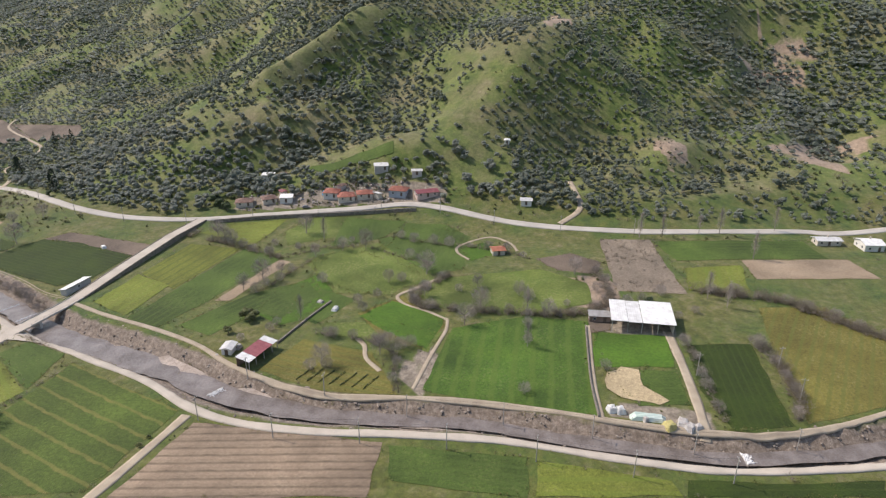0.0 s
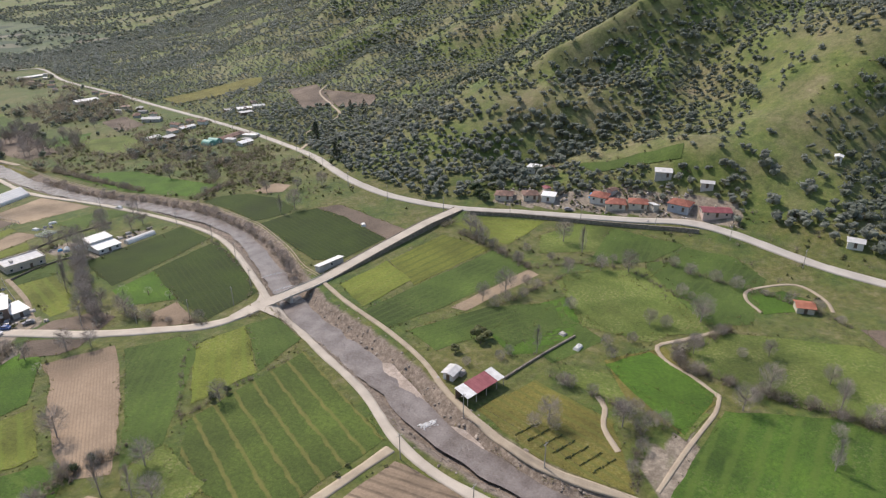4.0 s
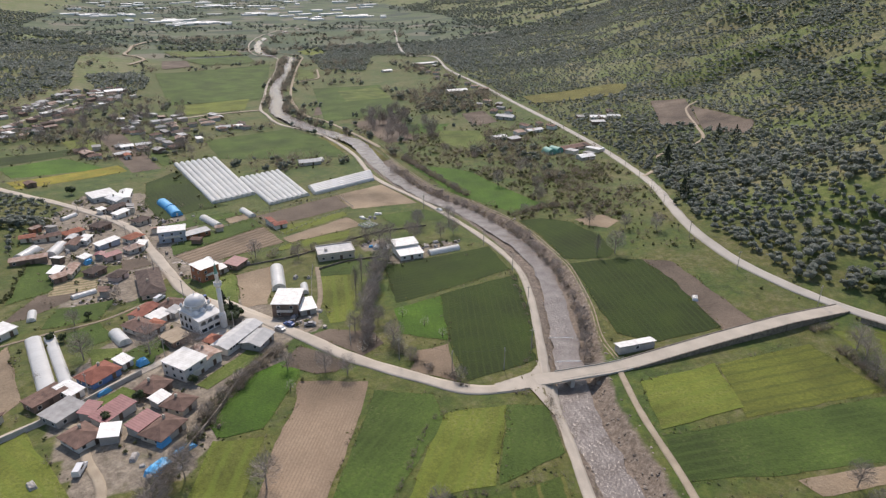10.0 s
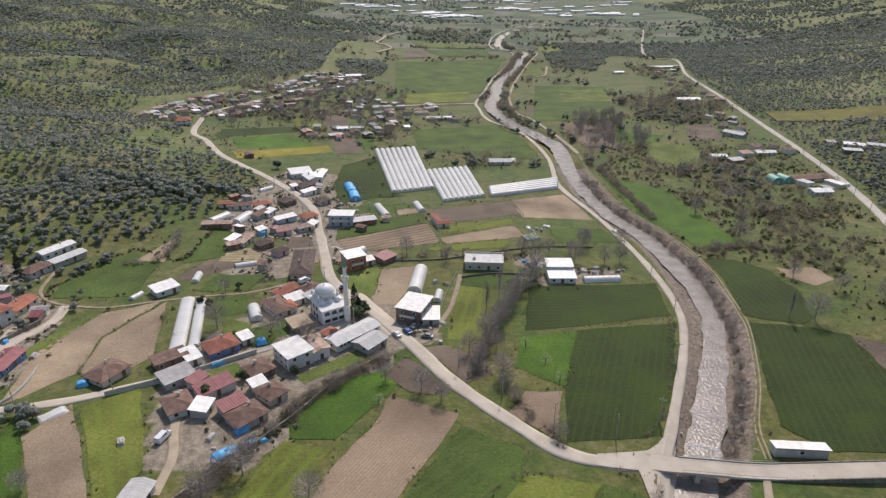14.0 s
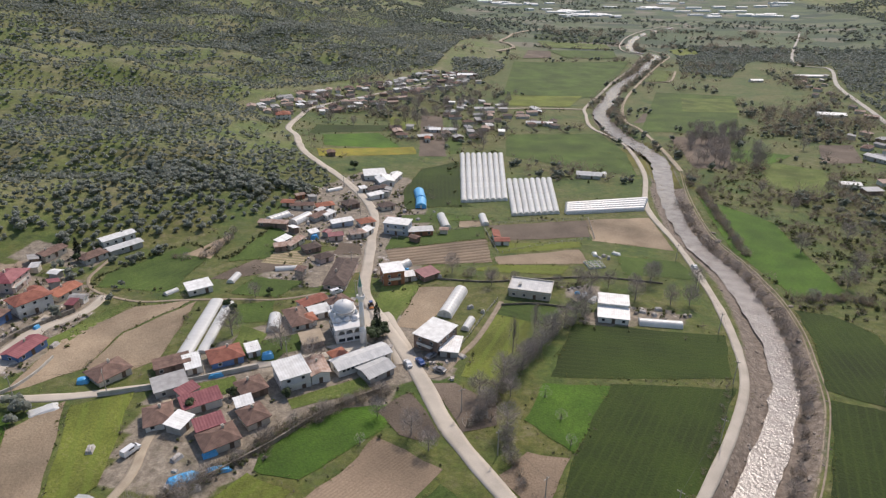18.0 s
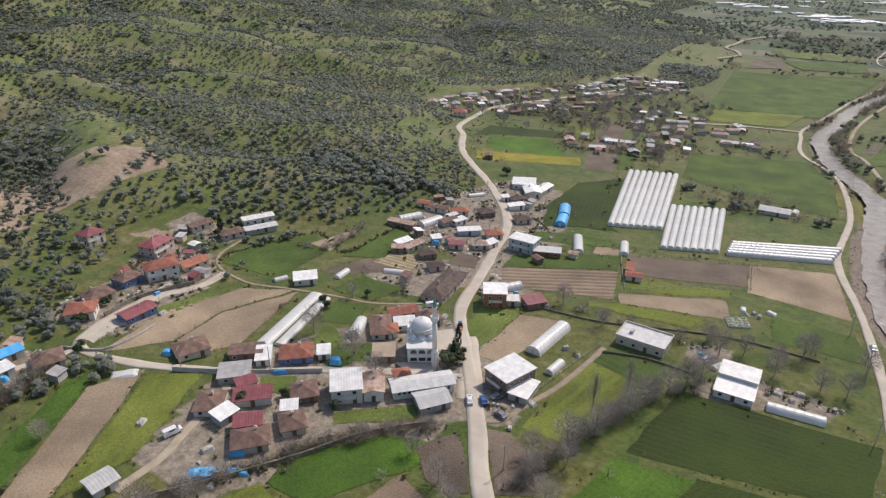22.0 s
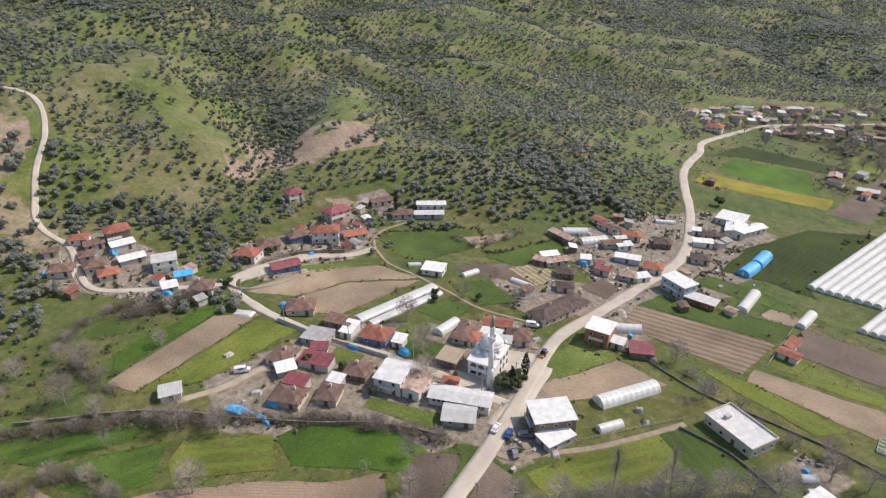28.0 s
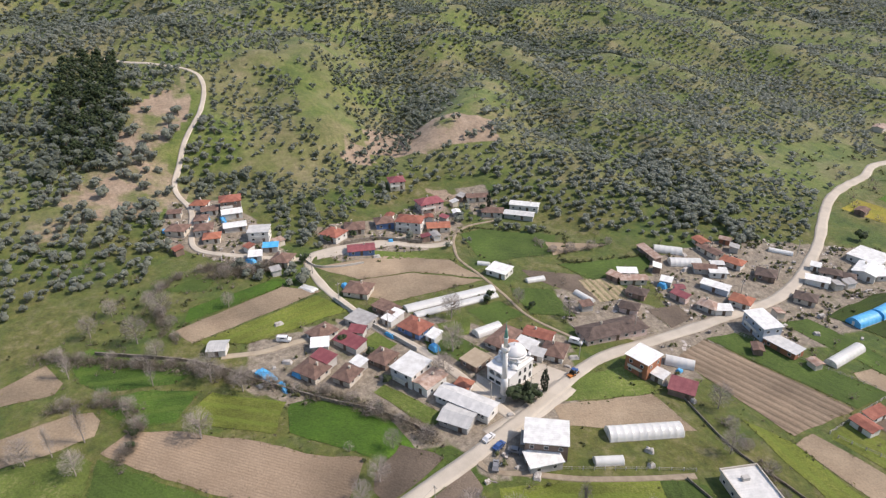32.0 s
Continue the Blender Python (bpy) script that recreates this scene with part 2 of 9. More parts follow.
M = {
    "rut": surface("rutted_earth", (0.24, 0.19, 0.135), (0.36, 0.295, 0.215), 0.97, 2, 12, 0.3),
    "sheet": surface("green_sheet", (0.42, 0.55, 0.47), (0.62, 0.68, 0.63), 0.45, 3, 8, 0.2),
    "straw": surface("straw", (0.42, 0.36, 0.13), (0.56, 0.5, 0.22), 0.9, 1, 10, 0.4),
    "seedling": surface("seedling_leaves", (0.1, 0.24, 0.05), (0.16, 0.34, 0.08), 0.7, 1, 6, 0, per_island=0.3),
    "plaster": surface("white_plaster", (0.7, 0.69, 0.67), (0.82, 0.81, 0.79), 0.85, 3, 10, 0.05),
    "tuft": surface("grass_tufts", (0.14, 0.15, 0.04), (0.27, 0.24, 0.1), 0.85, 4, 6, 0, per_island=0.35),
    "clutter": surface("yard_clutter", (0.16, 0.13, 0.11), (0.5, 0.46, 0.42), 0.9, 0.8, 8, 0.2, per_island=0.6),
    "road": surface("dusty_concrete", (0.42, 0.37, 0.305), (0.54, 0.48, 0.4), 0.95, 6, 20, 0.1),
    "asphalt": surface("bleached_asphalt", (0.4, 0.37, 0.325), (0.5, 0.465, 0.41), 0.95, 8, 24, 0.1),
    "dirt": surface("dirt_track", (0.33, 0.27, 0.2), (0.44, 0.37, 0.275), 0.97, 4, 16, 0.2),
    "concrete": surface("concrete", (0.4, 0.38, 0.35), (0.52, 0.5, 0.46), 0.9, 2, 14, 0.15),
    "stone": surface("rubble_stone", (0.13, 0.11, 0.09), (0.29, 0.255, 0.21), 0.95, 1.0, 8, 0.5),
    "boulder": surface("river_stone", (0.15, 0.12, 0.095), (0.36, 0.31, 0.26), 0.9, 2.0, 8, 0.4, per_island=0.3),
    "trunk": surface("olive_bark", (0.13, 0.1, 0.075), (0.22, 0.18, 0.14), 0.95, 0.5, 8, 0.4),
    "twig": surface("bare_twigs", (0.26, 0.225, 0.2), (0.4, 0.35, 0.315), 0.95, 1.5, 8, 0.2, per_object=0.2),
    "olive": surface("olive_leaves", (0.172, 0.188, 0.143), (0.28, 0.3, 0.236), 0.7, 6, 6, 0, per_island=0.22),
    "scrub": surface("scrub_leaves", (0.125, 0.146, 0.1), (0.205, 0.23, 0.168), 0.75, 9, 6, 0, per_island=0.22),
    "bush": surface("bush_leaves", (0.12, 0.14, 0.05), (0.21, 0.215, 0.09), 0.8, 3, 6, 0, per_island=0.35),
    "drybush": surface("dry_brush", (0.2, 0.165, 0.125), (0.34, 0.295, 0.23), 0.9, 3, 6, 0, per_island=0.3),
    "cypress": surface("cypress_leaves", (0.018, 0.03, 0.016), (0.035, 0.05, 0.025), 0.85, 1.5, 6, 0, per_island=0.3),
    "evergreen": surface("evergreen_leaves", (0.045, 0.07, 0.026), (0.085, 0.115, 0.045), 0.8, 2, 6, 0, per_island=0.3),
    "blossom": surface("blossom", (0.5, 0.47, 0.42), (0.66, 0.62, 0.56), 0.8, 2, 6, 0, per_island=0.2),
    "plastic": surface("greenhouse_film", (0.74, 0.74, 0.72), (0.86, 0.86, 0.84), 0.32, 5, 10, 0.05, per_object=0.05),
    "tarp": surface("blue_tarpaulin", (0.05, 0.33, 0.66), (0.12, 0.48, 0.82), 0.45, 2, 8, 0.3),
    "teal": surface("teal_sheet", (0.1, 0.3, 0.26), (0.16, 0.38, 0.32), 0.5, 3, 8, 0.1),
    "glass": surface("window_glass", (0.03, 0.035, 0.04), (0.06, 0.065, 0.07), 0.12, 2, 4, 0),
    "frame": surface("white_frame", (0.6, 0.6, 0.58), (0.7, 0.7, 0.68), 0.6, 1, 8, 0),
    "door": surface("brown_door", (0.1, 0.07, 0.05), (0.16, 0.11, 0.08), 0.7, 1, 8, 0.1),
    "pole": surface("grey_pole", (0.32, 0.3, 0.27), (0.45, 0.42, 0.38), 0.85, 1, 8, 0.1),
    "wire": surface("cable", (0.05, 0.05, 0.05), (0.08, 0.08, 0.08), 0.7, 1, 4, 0),
    "tyre": surface("tyre_rubber", (0.02, 0.02, 0.02), (0.035, 0.035, 0.035), 0.9, 0.5, 8, 0.1),
    "carglass": surface("car_glass", (0.02, 0.022, 0.025), (0.03, 0.032, 0.035), 0.08, 1, 4, 0),
    "dome": surface("grey_lead_dome", (0.62, 0.62, 0.62), (0.74, 0.74, 0.74), 0.5, 2, 8, 0.05),
    "rubbish": surface("mixed_debris", (0.25, 0.22, 0.2), (0.55, 0.53, 0.5), 0.9, 1.5, 8, 0.2, per_island=0.5),
}


def leafy(m, share=0.5, haze_sheen=0.0):
    """Lets light through the leaves; a bluish sheen on waxy or downy leaves stands in for distance haze."""
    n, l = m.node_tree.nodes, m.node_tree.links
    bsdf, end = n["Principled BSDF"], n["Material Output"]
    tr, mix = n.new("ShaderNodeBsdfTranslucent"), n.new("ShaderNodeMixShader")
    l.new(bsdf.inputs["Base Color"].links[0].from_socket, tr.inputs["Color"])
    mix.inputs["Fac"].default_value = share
    if haze_sheen:
        bsdf.inputs["Sheen Weight"].default_value, bsdf.inputs["Sheen Roughness"].default_value, bsdf.inputs["Sheen Tint"].default_value = haze_sheen, 0.45, (0.85, 0.93, 1.0, 1.0)
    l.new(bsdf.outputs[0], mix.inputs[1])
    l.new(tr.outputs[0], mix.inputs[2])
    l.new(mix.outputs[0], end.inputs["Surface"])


# olive and scrub get the strongest sheen, imitating haze over the hills
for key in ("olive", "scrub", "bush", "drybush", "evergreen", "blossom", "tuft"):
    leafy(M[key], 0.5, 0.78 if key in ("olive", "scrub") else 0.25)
leafy(M["plastic"], 0.25)
WALLS = {
    "white": ((0.6, 0.58, 0.54), (0.74, 0.72, 0.68)), "cream": ((0.5, 0.45, 0.37), (0.64, 0.58, 0.5)), "blue": ((0.09, 0.16, 0.32), (0.14, 0.22, 0.4)),
    "bluegrey": ((0.36, 0.4, 0.46), (0.46, 0.5, 0.56)), "grey": ((0.38, 0.365, 0.34), (0.52, 0.5, 0.47)), "pink": ((0.52, 0.4, 0.36), (0.64, 0.51, 0.46)),
    "brown": ((0.17, 0.12, 0.095), (0.28, 0.2, 0.16)), "brick": ((0.28, 0.11, 0.06), (0.4, 0.18, 0.1)), "teal": ((0.1, 0.3, 0.26), (0.16, 0.38, 0.32)),
}
ROOFS = {
    "red": ((0.22, 0.075, 0.052), (0.37, 0.145, 0.1)), "orange": ((0.28, 0.1, 0.06), (0.43, 0.175, 0.11)), "brown": ((0.115, 0.07, 0.055), (0.25, 0.155, 0.12)),
    "dark": ((0.07, 0.05, 0.043), (0.15, 0.108, 0.09)), "metalred": ((0.2, 0.05, 0.058), (0.31, 0.1, 0.105)), "white": ((0.62, 0.61, 0.58), (0.86, 0.86, 0.84)), "lgrey": ((0.46, 0.46, 0.45), (0.64, 0.63, 0.61)),
    "grey": ((0.28, 0.27, 0.26), (0.42, 0.41, 0.4)), "rust": ((0.27, 0.16, 0.115), (0.5, 0.4, 0.34)), "tan": ((0.34, 0.27, 0.19), (0.42, 0.34, 0.25)),
    "tarp": ((0.05, 0.33, 0.66), (0.12, 0.48, 0.82)),
}
WALL_MATS = {k: surface("wall_" + k, a, b, 0.9, 2.5, 12, 0.1, per_object=0.12) for k, (a, b) in WALLS.items()}
ROOF_MATS = {k: surface("roof_" + k, a, b, 0.55 if k in ("metalred", "white", "tarp") else 0.88, 2.0, 9, 0.25, per_object=0.12) for k, (a, b) in ROOFS.items()}


def tiled(m, every, depth):
    """Courses of tiles or the ribs of sheet metal, across the roof's slope."""
    n, l = m.node_tree.nodes, m.node_tree.links
    wave_tex, bn = n.new("ShaderNodeTexWave"), n.new("ShaderNodeBump")
    wave_tex.bands_direction = "X"
    wave_tex.inputs["Scale"].default_value, wave_tex.inputs["Distortion"].default_value = 0.314 / every, 0.3
    l.new(n["Texture Coordinate"].outputs["Object"], wave_tex.inputs["Vector"])
    bn.inputs["Distance"].default_value, bn.inputs["Strength"].default_value = depth, 0.6
    l.new(wave_tex.outputs["Fac"], bn.inputs["Height"])
    l.new(bn.outputs["Normal"], n["Principled BSDF"].inputs["Normal"])


for key in ("red", "orange", "brown", "dark"):
    tiled(ROOF_MATS[key], 0.3, 0.05)
for key in ("metalred", "white", "lgrey", "rust"):
    tiled(ROOF_MATS[key], 0.8, 0.04)


def ground_material():
    m = bpy.data.materials.new("open_ground")
    m.use_nodes = True
    n, l = m.node_tree.nodes, m.node_tree.links
    bsdf = n["Principled BSDF"]
    bsdf.inputs["Roughness"].default_value = 0.95
    # faint bluish sheen in the material, imitating haze at grazing view
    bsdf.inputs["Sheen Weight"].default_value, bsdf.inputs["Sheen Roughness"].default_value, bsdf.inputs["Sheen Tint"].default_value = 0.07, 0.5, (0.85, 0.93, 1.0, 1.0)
    tc = n.new("ShaderNodeTexCoord")

    def grain(scale, detail=5, rough=0.6):
        t = n.new("ShaderNodeTexNoise")
        t.inputs["Scale"].default_value, t.inputs["Detail"].default_value, t.inputs["Roughness"].default_value = scale, detail, rough
        l.new(tc.outputs["Object"], t.inputs["Vector"])
        return t.outputs["Fac"]

    def ramp(fac, *stops):
        r = n.new("ShaderNodeValToRGB")
        while len(r.color_ramp.elements) < len(stops):
            r.color_ramp.elements.new(0.5)
        for e, (p, c) in zip(r.color_ramp.elements, stops):
            e.position, e.color = p, rgb(c)
        l.new(fac, r.inputs["Fac"])
        return r.outputs["Color"]

    def blend(fac, a, b):
        x = n.new("ShaderNodeMix")
        x.data_type = "RGBA"
        l.new(fac, x.inputs["Factor"])
        l.new(a, x.inputs["A"])
        l.new(b, x.inputs["B"])
        return x.outputs["Result"]

    def cover(name, edge=0.35):
        """A stored cover with a ragged edge."""
        a, add, mr = n.new("ShaderNodeAttribute"), n.new("ShaderNodeMath"), n.new("ShaderNodeMapRange")
        a.attribute_name = name
        add.operation = "MULTIPLY_ADD"
        l.new(ragged, add.inputs[0])
        add.inputs[1].default_value = edge * 2
        l.new(a.outputs["Fac"], add.inputs[2])
        mr.inputs["From Min"].default_value, mr.inputs["From Max"].default_value = 0.4 + edge, 0.65 + edge
        l.new(add.outputs[0], mr.inputs["Value"])
        return mr.outputs["Result"]

    ragged = grain(0.16, 6, 0.7)
    grass = blend(ramp(grain(0.03, 5, 0.65), (0.4, (0, 0, 0)), (0.6, (1, 1, 1))), ramp(grain(0.14, 8, 0.75), (0.34, (0.0353, 0.0636, 0.00847)), (0.5, (0.0647, 0.101, 0.0133)), (0.66, (0.122, 0.135, 0.0242))),
                  ramp(grain(0.22, 8, 0.75), (0.32, (0.0539, 0.0693, 0.0133)), (0.48, (0.108, 0.111, 0.0218)), (0.7, (0.21, 0.18, 0.095))))
    hill = blend(ramp(grain(0.022, 5, 0.6), (0.42, (0, 0, 0)), (0.6, (1, 1, 1))),
                 ramp(grain(0.09, 9, 0.8), (0.34, (0.052, 0.084, 0.016)), (0.5, (0.11, 0.146, 0.028)), (0.64, (0.182, 0.19, 0.058))),
                 ramp(grain(0.07, 9, 0.8), (0.34, (0.075, 0.086, 0.03)), (0.48, (0.15, 0.148, 0.056)), (0.6, (0.22, 0.192, 0.098)), (0.72, (0.3, 0.24, 0.155))))
    soil = ramp(grain(0.35, 8, 0.78), (0.32, (0.125, 0.1, 0.074)), (0.52, (0.255, 0.213, 0.162)), (0.72, (0.42, 0.365, 0.29)))
    clay = ramp(grain(0.12, 8, 0.75), (0.32, (0.24, 0.175, 0.12)), (0.7, (0.38, 0.29, 0.21)))
    gravel = ramp(grain(0.7, 9, 0.8), (0.34, (0.1, 0.077, 0.058)), (0.5, (0.2, 0.157, 0.12)), (0.68, (0.35, 0.295, 0.24)))
    cells = n.new("ShaderNodeTexVoronoi")
    cells.inputs["Scale"].default_value = 0.011
    l.new(tc.outputs["Object"], cells.inputs["Vector"])
    sep = n.new("ShaderNodeSeparateColor")
    l.new(cells.outputs["Color"], sep.inputs[0])
    plain = ramp(sep.outputs[0], (0.0, (0.035, 0.055, 0.028)), (0.35, (0.055, 0.085, 0.03)), (0.6, (0.085, 0.115, 0.04)), (0.85, (0.12, 0.125, 0.07)), (1.0, (0.19, 0.165, 0.12)))
    colour = blend(cover("hill"), grass, hill)
    colour = blend(cover("plain", 0.05), colour, plain)
    colour = blend(cover("clay"), colour, clay)
    colour = blend(cover("yard"), colour, soil)
    colour = blend(cover("gravel"), colour, gravel)
    hsv, fleck = n.new("ShaderNodeHueSaturation"), n.new("ShaderNodeMapRange")
    fleck.inputs["From Min"].default_value, fleck.inputs["From Max"].default_value = 0.3, 0.7
    fleck.inputs["To Min"].default_value, fleck.inputs["To Max"].default_value = 0.55, 1.45
    l.new(grain(0.5, 7, 0.85), fleck.inputs["Value"])
    l.new(fleck.outputs["Result"], hsv.inputs["Value"])
    l.new(colour, hsv.inputs["Color"])
    l.new(hsv.outputs["Color"], bsdf.inputs["Base Color"])
    bn = n.new("ShaderNodeBump")
    bn.inputs["Strength"].default_value, bn.inputs["Distance"].default_value = 0.5, 0.6
    l.new(grain(0.6, 6, 0.7), bn.inputs["Height"])
    l.new(bn.outputs["Normal"], bsdf.inputs["Normal"])
    return m


def water_material():
    m = surface("muddy_water", (0.135, 0.11, 0.092), (0.25, 0.218, 0.196), 0.25, 5, 10, 0)
    n, l = m.node_tree.nodes, m.node_tree.links
    n["Principled BSDF"].inputs["Specular IOR Level"].default_value = 0.45
    rip, bn, tc = n.new("ShaderNodeTexNoise"), n.new("ShaderNodeBump"), n["Texture Coordinate"]
    rip.inputs["Scale"].default_value, rip.inputs["Detail"].default_value = 1.1, 8
    l.new(tc.outputs["Object"], rip.inputs["Vector"])
    bn.inputs["Strength"].default_value, bn.inputs["Distance"].default_value = 0.75, 0.3
    l.new(rip.outputs["Fac"], bn.inputs["Height"])
    l.new(bn.outputs["Normal"], n["Principled BSDF"].inputs["Normal"])
    return m
# valley floor: height along y, falling to the plain in the north
VALLEY_Y = [-3000, -400, -100, 0, 100, 200, 300, 420, 500, 750, 1150, 1500, 2500, 5200]
VALLEY_Z = [20, 4, -1, -3, -5, -8, -12, -18, -21, -31, -45, -55, -75, -80]
# rise of the land over the valley floor: x, y, metres
FLOOR_NODES = [(30, -300, 0), (100, -100, 0), (60, 0, 0), (140, 50, 0), (0, 100, 0), (100, 130, 0), (0, 200, 0), (-60, 220, 0), (110, 230, 0),
               (40, 320, 0), (-60, 330, 1), (150, 330, 0), (0, 480, 0), (140, 480, 0), (-60, 560, 2), (100, 750, 0), (330, 760, 4), (0, 1000, 2),
               (250, 1100, 3), (100, 1500, 0), (450, 1500, 0), (-60, 110, 3), (-20, 20, 2), (-60, -150, 3), (170, -150, 0)]
WEST_NODES = [(-95, 230, 2), (-120, 130, 5), (-165, 100, 9), (-150, 200, 3.5), (-190, 200, 5.5), (-150, 252, 3), (-168, 293, 11), (-222, 290, 22), (-205, 372, 20),
              (-228, 550, 9), (-308, 428, 22), (-260, 240, 22), (-193, 102, 19), (-226, 64, 26), (-296, 93, 40), (-288, 155, 34), (-318, 278, 32),
              (-352, 221, 35), (-375, 402, 22), (-386, 132, 60), (-445, 40, 66), (-458, 227, 54), (-518, 270, 58), (-543, 369, 54)]
FAR_WEST_NODES = [(-611, 390, 62), (-535, 482, 51), (-487, 562, 48), (-538, 638, 47), (-411, 932, 48), (-468, 800, 32), (-686, 958, 56), (-209, 886, 18),
                  (-221, 1478, 25), (-428, 1389, 45), (-900, 300, 140), (-900, 700, 120), (-900, 1200, 130), (-700, 1800, 120), (-300, 2100, 30),
                  (-1500, 500, 240), (-1500, 1500, 230), (-700, 0, 130), (-300, -100, 45), (-500, -300, 100), (-150, -100, 12)]
EAST_NODES = [(185, 126, 4), (241, 115, 14), (230, 30, 8), (212, -60, 3), (230, 155, 14), (305, 272, 14), (319, 346, 8), (295, 195, 40), (313, 133, 57),
              (312, 60, 56), (297, 36, 44), (270, -80, 24), (330, -120, 42), (195, 225, 9), (235, 290, 4), (380, 460, 12), (460, 600, 18), (560, 900, 22),
              (420, 1145, 6), (430, 250, 52), (430, 120, 100), (430, 0, 98), (460, -150, 92), (300, -250, 20), (500, -350, 90), (250, -180, 6)]
FAR_EAST_NODES = [(560, 380, 70), (620, 150, 165), (620, -100, 160), (900, 200, 240), (900, -300, 240), (750, 600, 110), (950, 900, 130), (1000, 1300, 90),
                  (800, 1250, 40), (1400, 500, 260), (1500, 1200, 220), (1200, 1800, 100), (700, 1600, 8), (1600, 2300, 120)]


def spline(nodes):
    """A thin-plate spline over the nodes."""
    p = np.array(nodes, float)
    xy, n = p[:, :2] / 300, len(p)
    d2 = ((xy[:, None] - xy[None]) ** 2).sum(-1)
    k = np.where(d2 > 0, d2 * np.log(d2 + 1e-12), 0) + np.eye(n) * 0.02
    a = np.block([[k, np.ones((n, 1)), xy], [np.ones((1, n)), np.zeros((1, 3))], [xy.T, np.zeros((2, 3))]])
    return xy, np.linalg.solve(a, np.r_[p[:, 2], 0, 0, 0])


SPLINE_XY, SPLINE_W = spline(FLOOR_NODES + WEST_NODES + FAR_WEST_NODES + EAST_NODES + FAR_EAST_NODES)


def wave(x, y, size, seed):
    """Smooth value noise in -1..1."""
    u, v = np.asarray(x, float) / size + seed * 7.31, np.asarray(y, float) / size + seed * 3.17
    i, j = np.floor(u), np.floor(v)
    f, g = u - i, v - j
    f, g = f * f * (3 - 2 * f), g * g * (3 - 2 * g)
    def at(a, b):
        h = np.sin(a * 127.1 + b * 311.7 + seed * 74.7) * 43758.5453
        return 2 * (h - np.floor(h)) - 1
    return (at(i, j) * (1 - f) + at(i + 1, j) * f) * (1 - g) + (at(i, j + 1) * (1 - f) + at(i + 1, j + 1) * f) * g


def land(x, y):
    """Height of the land without the river's channel."""
    x, y = np.asarray(x, float), np.asarray(y, float)
    flat_x, flat_y = x.ravel(), y.ravel()
    rise = np.zeros(flat_x.shape)
    for s in range(0, len(flat_x), 20000):
        q = np.stack([np.clip(flat_x[s:s + 20000], -1600, 1700), np.clip(flat_y[s:s + 20000], -500, 2600)], -1) / 300
        d2 = ((q[:, None] - SPLINE_XY[None]) ** 2).sum(-1)
        n = len(SPLINE_XY)
        rise[s:s + 20000] = (d2 * np.log(d2 + 1e-12)) @ SPLINE_W[:n] + SPLINE_W[n] + q @ SPLINE_W[n + 1:]
    rise = rise.reshape(x.shape)
    rise = np.where(rise > 0, rise, 0.25 * rise)
    far = np.clip((y - 1500) / 900, 0, 1)
    rise = rise * (1 - far * np.clip(1 - (np.abs(x - 150) - 500) / 500, 0, 1))
    hill = np.clip((rise - 6) / 30, 0, 1)
    steep = np.clip(rise * 0.22, 0, 19) * np.clip((rise - 8) / 25, 0, 1)
    folds = 0.35 - 2 * np.abs(wave(x + 0.4 * y, y - 0.4 * x, 120, 3)) * 0.8 + 0.45 * wave(x, y, 62, 5)
    rough = steep * folds + hill * (1.6 * wave(x, y, 30, 9) + 0.7 * wave(x, y, 14, 12)) + 0.12 * wave(x, y, 30, 2)
    return np.interp(y, VALLEY_Y, VALLEY_Z) + rise + rough


# ---- helpers of the place ----
def mesh_of(name, verts, faces, mats=(), uv=None, smooth=False):
    """A mesh from arrays; faces all have the same number of corners."""
    me = bpy.data.meshes.new(name)
    verts, faces = np.asarray(verts, np.float32), np.asarray(faces, np.int32)
    k = faces.shape[1]
    me.vertices.add(len(verts))
    me.vertices.foreach_set("co", verts.ravel())
    me.loops.add(faces.size)
    me.loops.foreach_set("vertex_index", faces.ravel())
    me.polygons.add(len(faces))
    me.polygons.foreach_set("loop_start", np.arange(len(faces), dtype=np.int32) * k)
    me.polygons.foreach_set("use_smooth", np.full(len(faces), smooth))
    for m in mats:
        me.materials.append(m)
    if uv is not None:
        layer = me.uv_layers.new(name="UVMap")
        layer.data.foreach_set("uv", np.asarray(uv, np.float32)[faces.ravel()].ravel())
    me.update(calc_edges=True)
    return me


def part(name, bm, material, parent, label=""):
    """Links a bmesh (or a ready mesh) as one mesh object under a thing or a part."""
    if isinstance(bm, bpy.types.Mesh):
        me = bm
    else:
        me = bpy.data.meshes.new(name)
        bm.to_mesh(me)
        bm.free()
        me.materials.append(material)
    ob = new(name, me)
    ob.parent = parent
    return tagged(ob, label)


def thing(name, m, label, category, group="", kind=""):
    ob = new(name)
    ob.empty_display_size = 0.5
    ob.matrix_world = m
    return tagged(ob, label, category, group, kind)


def box(bm, x0, x1, y0, y1, z0, z1):
    v = [bm.verts.new(p) for p in ((x0, y0, z0), (x1, y0, z0), (x1, y1, z0), (x0, y1, z0), (x0, y0, z1), (x1, y0, z1), (x1, y1, z1), (x0, y1, z1))]
    for f in ((3, 2, 1, 0), (4, 5, 6, 7), (0, 1, 5, 4), (1, 2, 6, 5), (2, 3, 7, 6), (3, 0, 4, 7)):
        bm.faces.new([v[i] for i in f])


def boxes(*sizes):
    bm = bmesh.new()
    for s in sizes:
        box(bm, *s)
    return bm


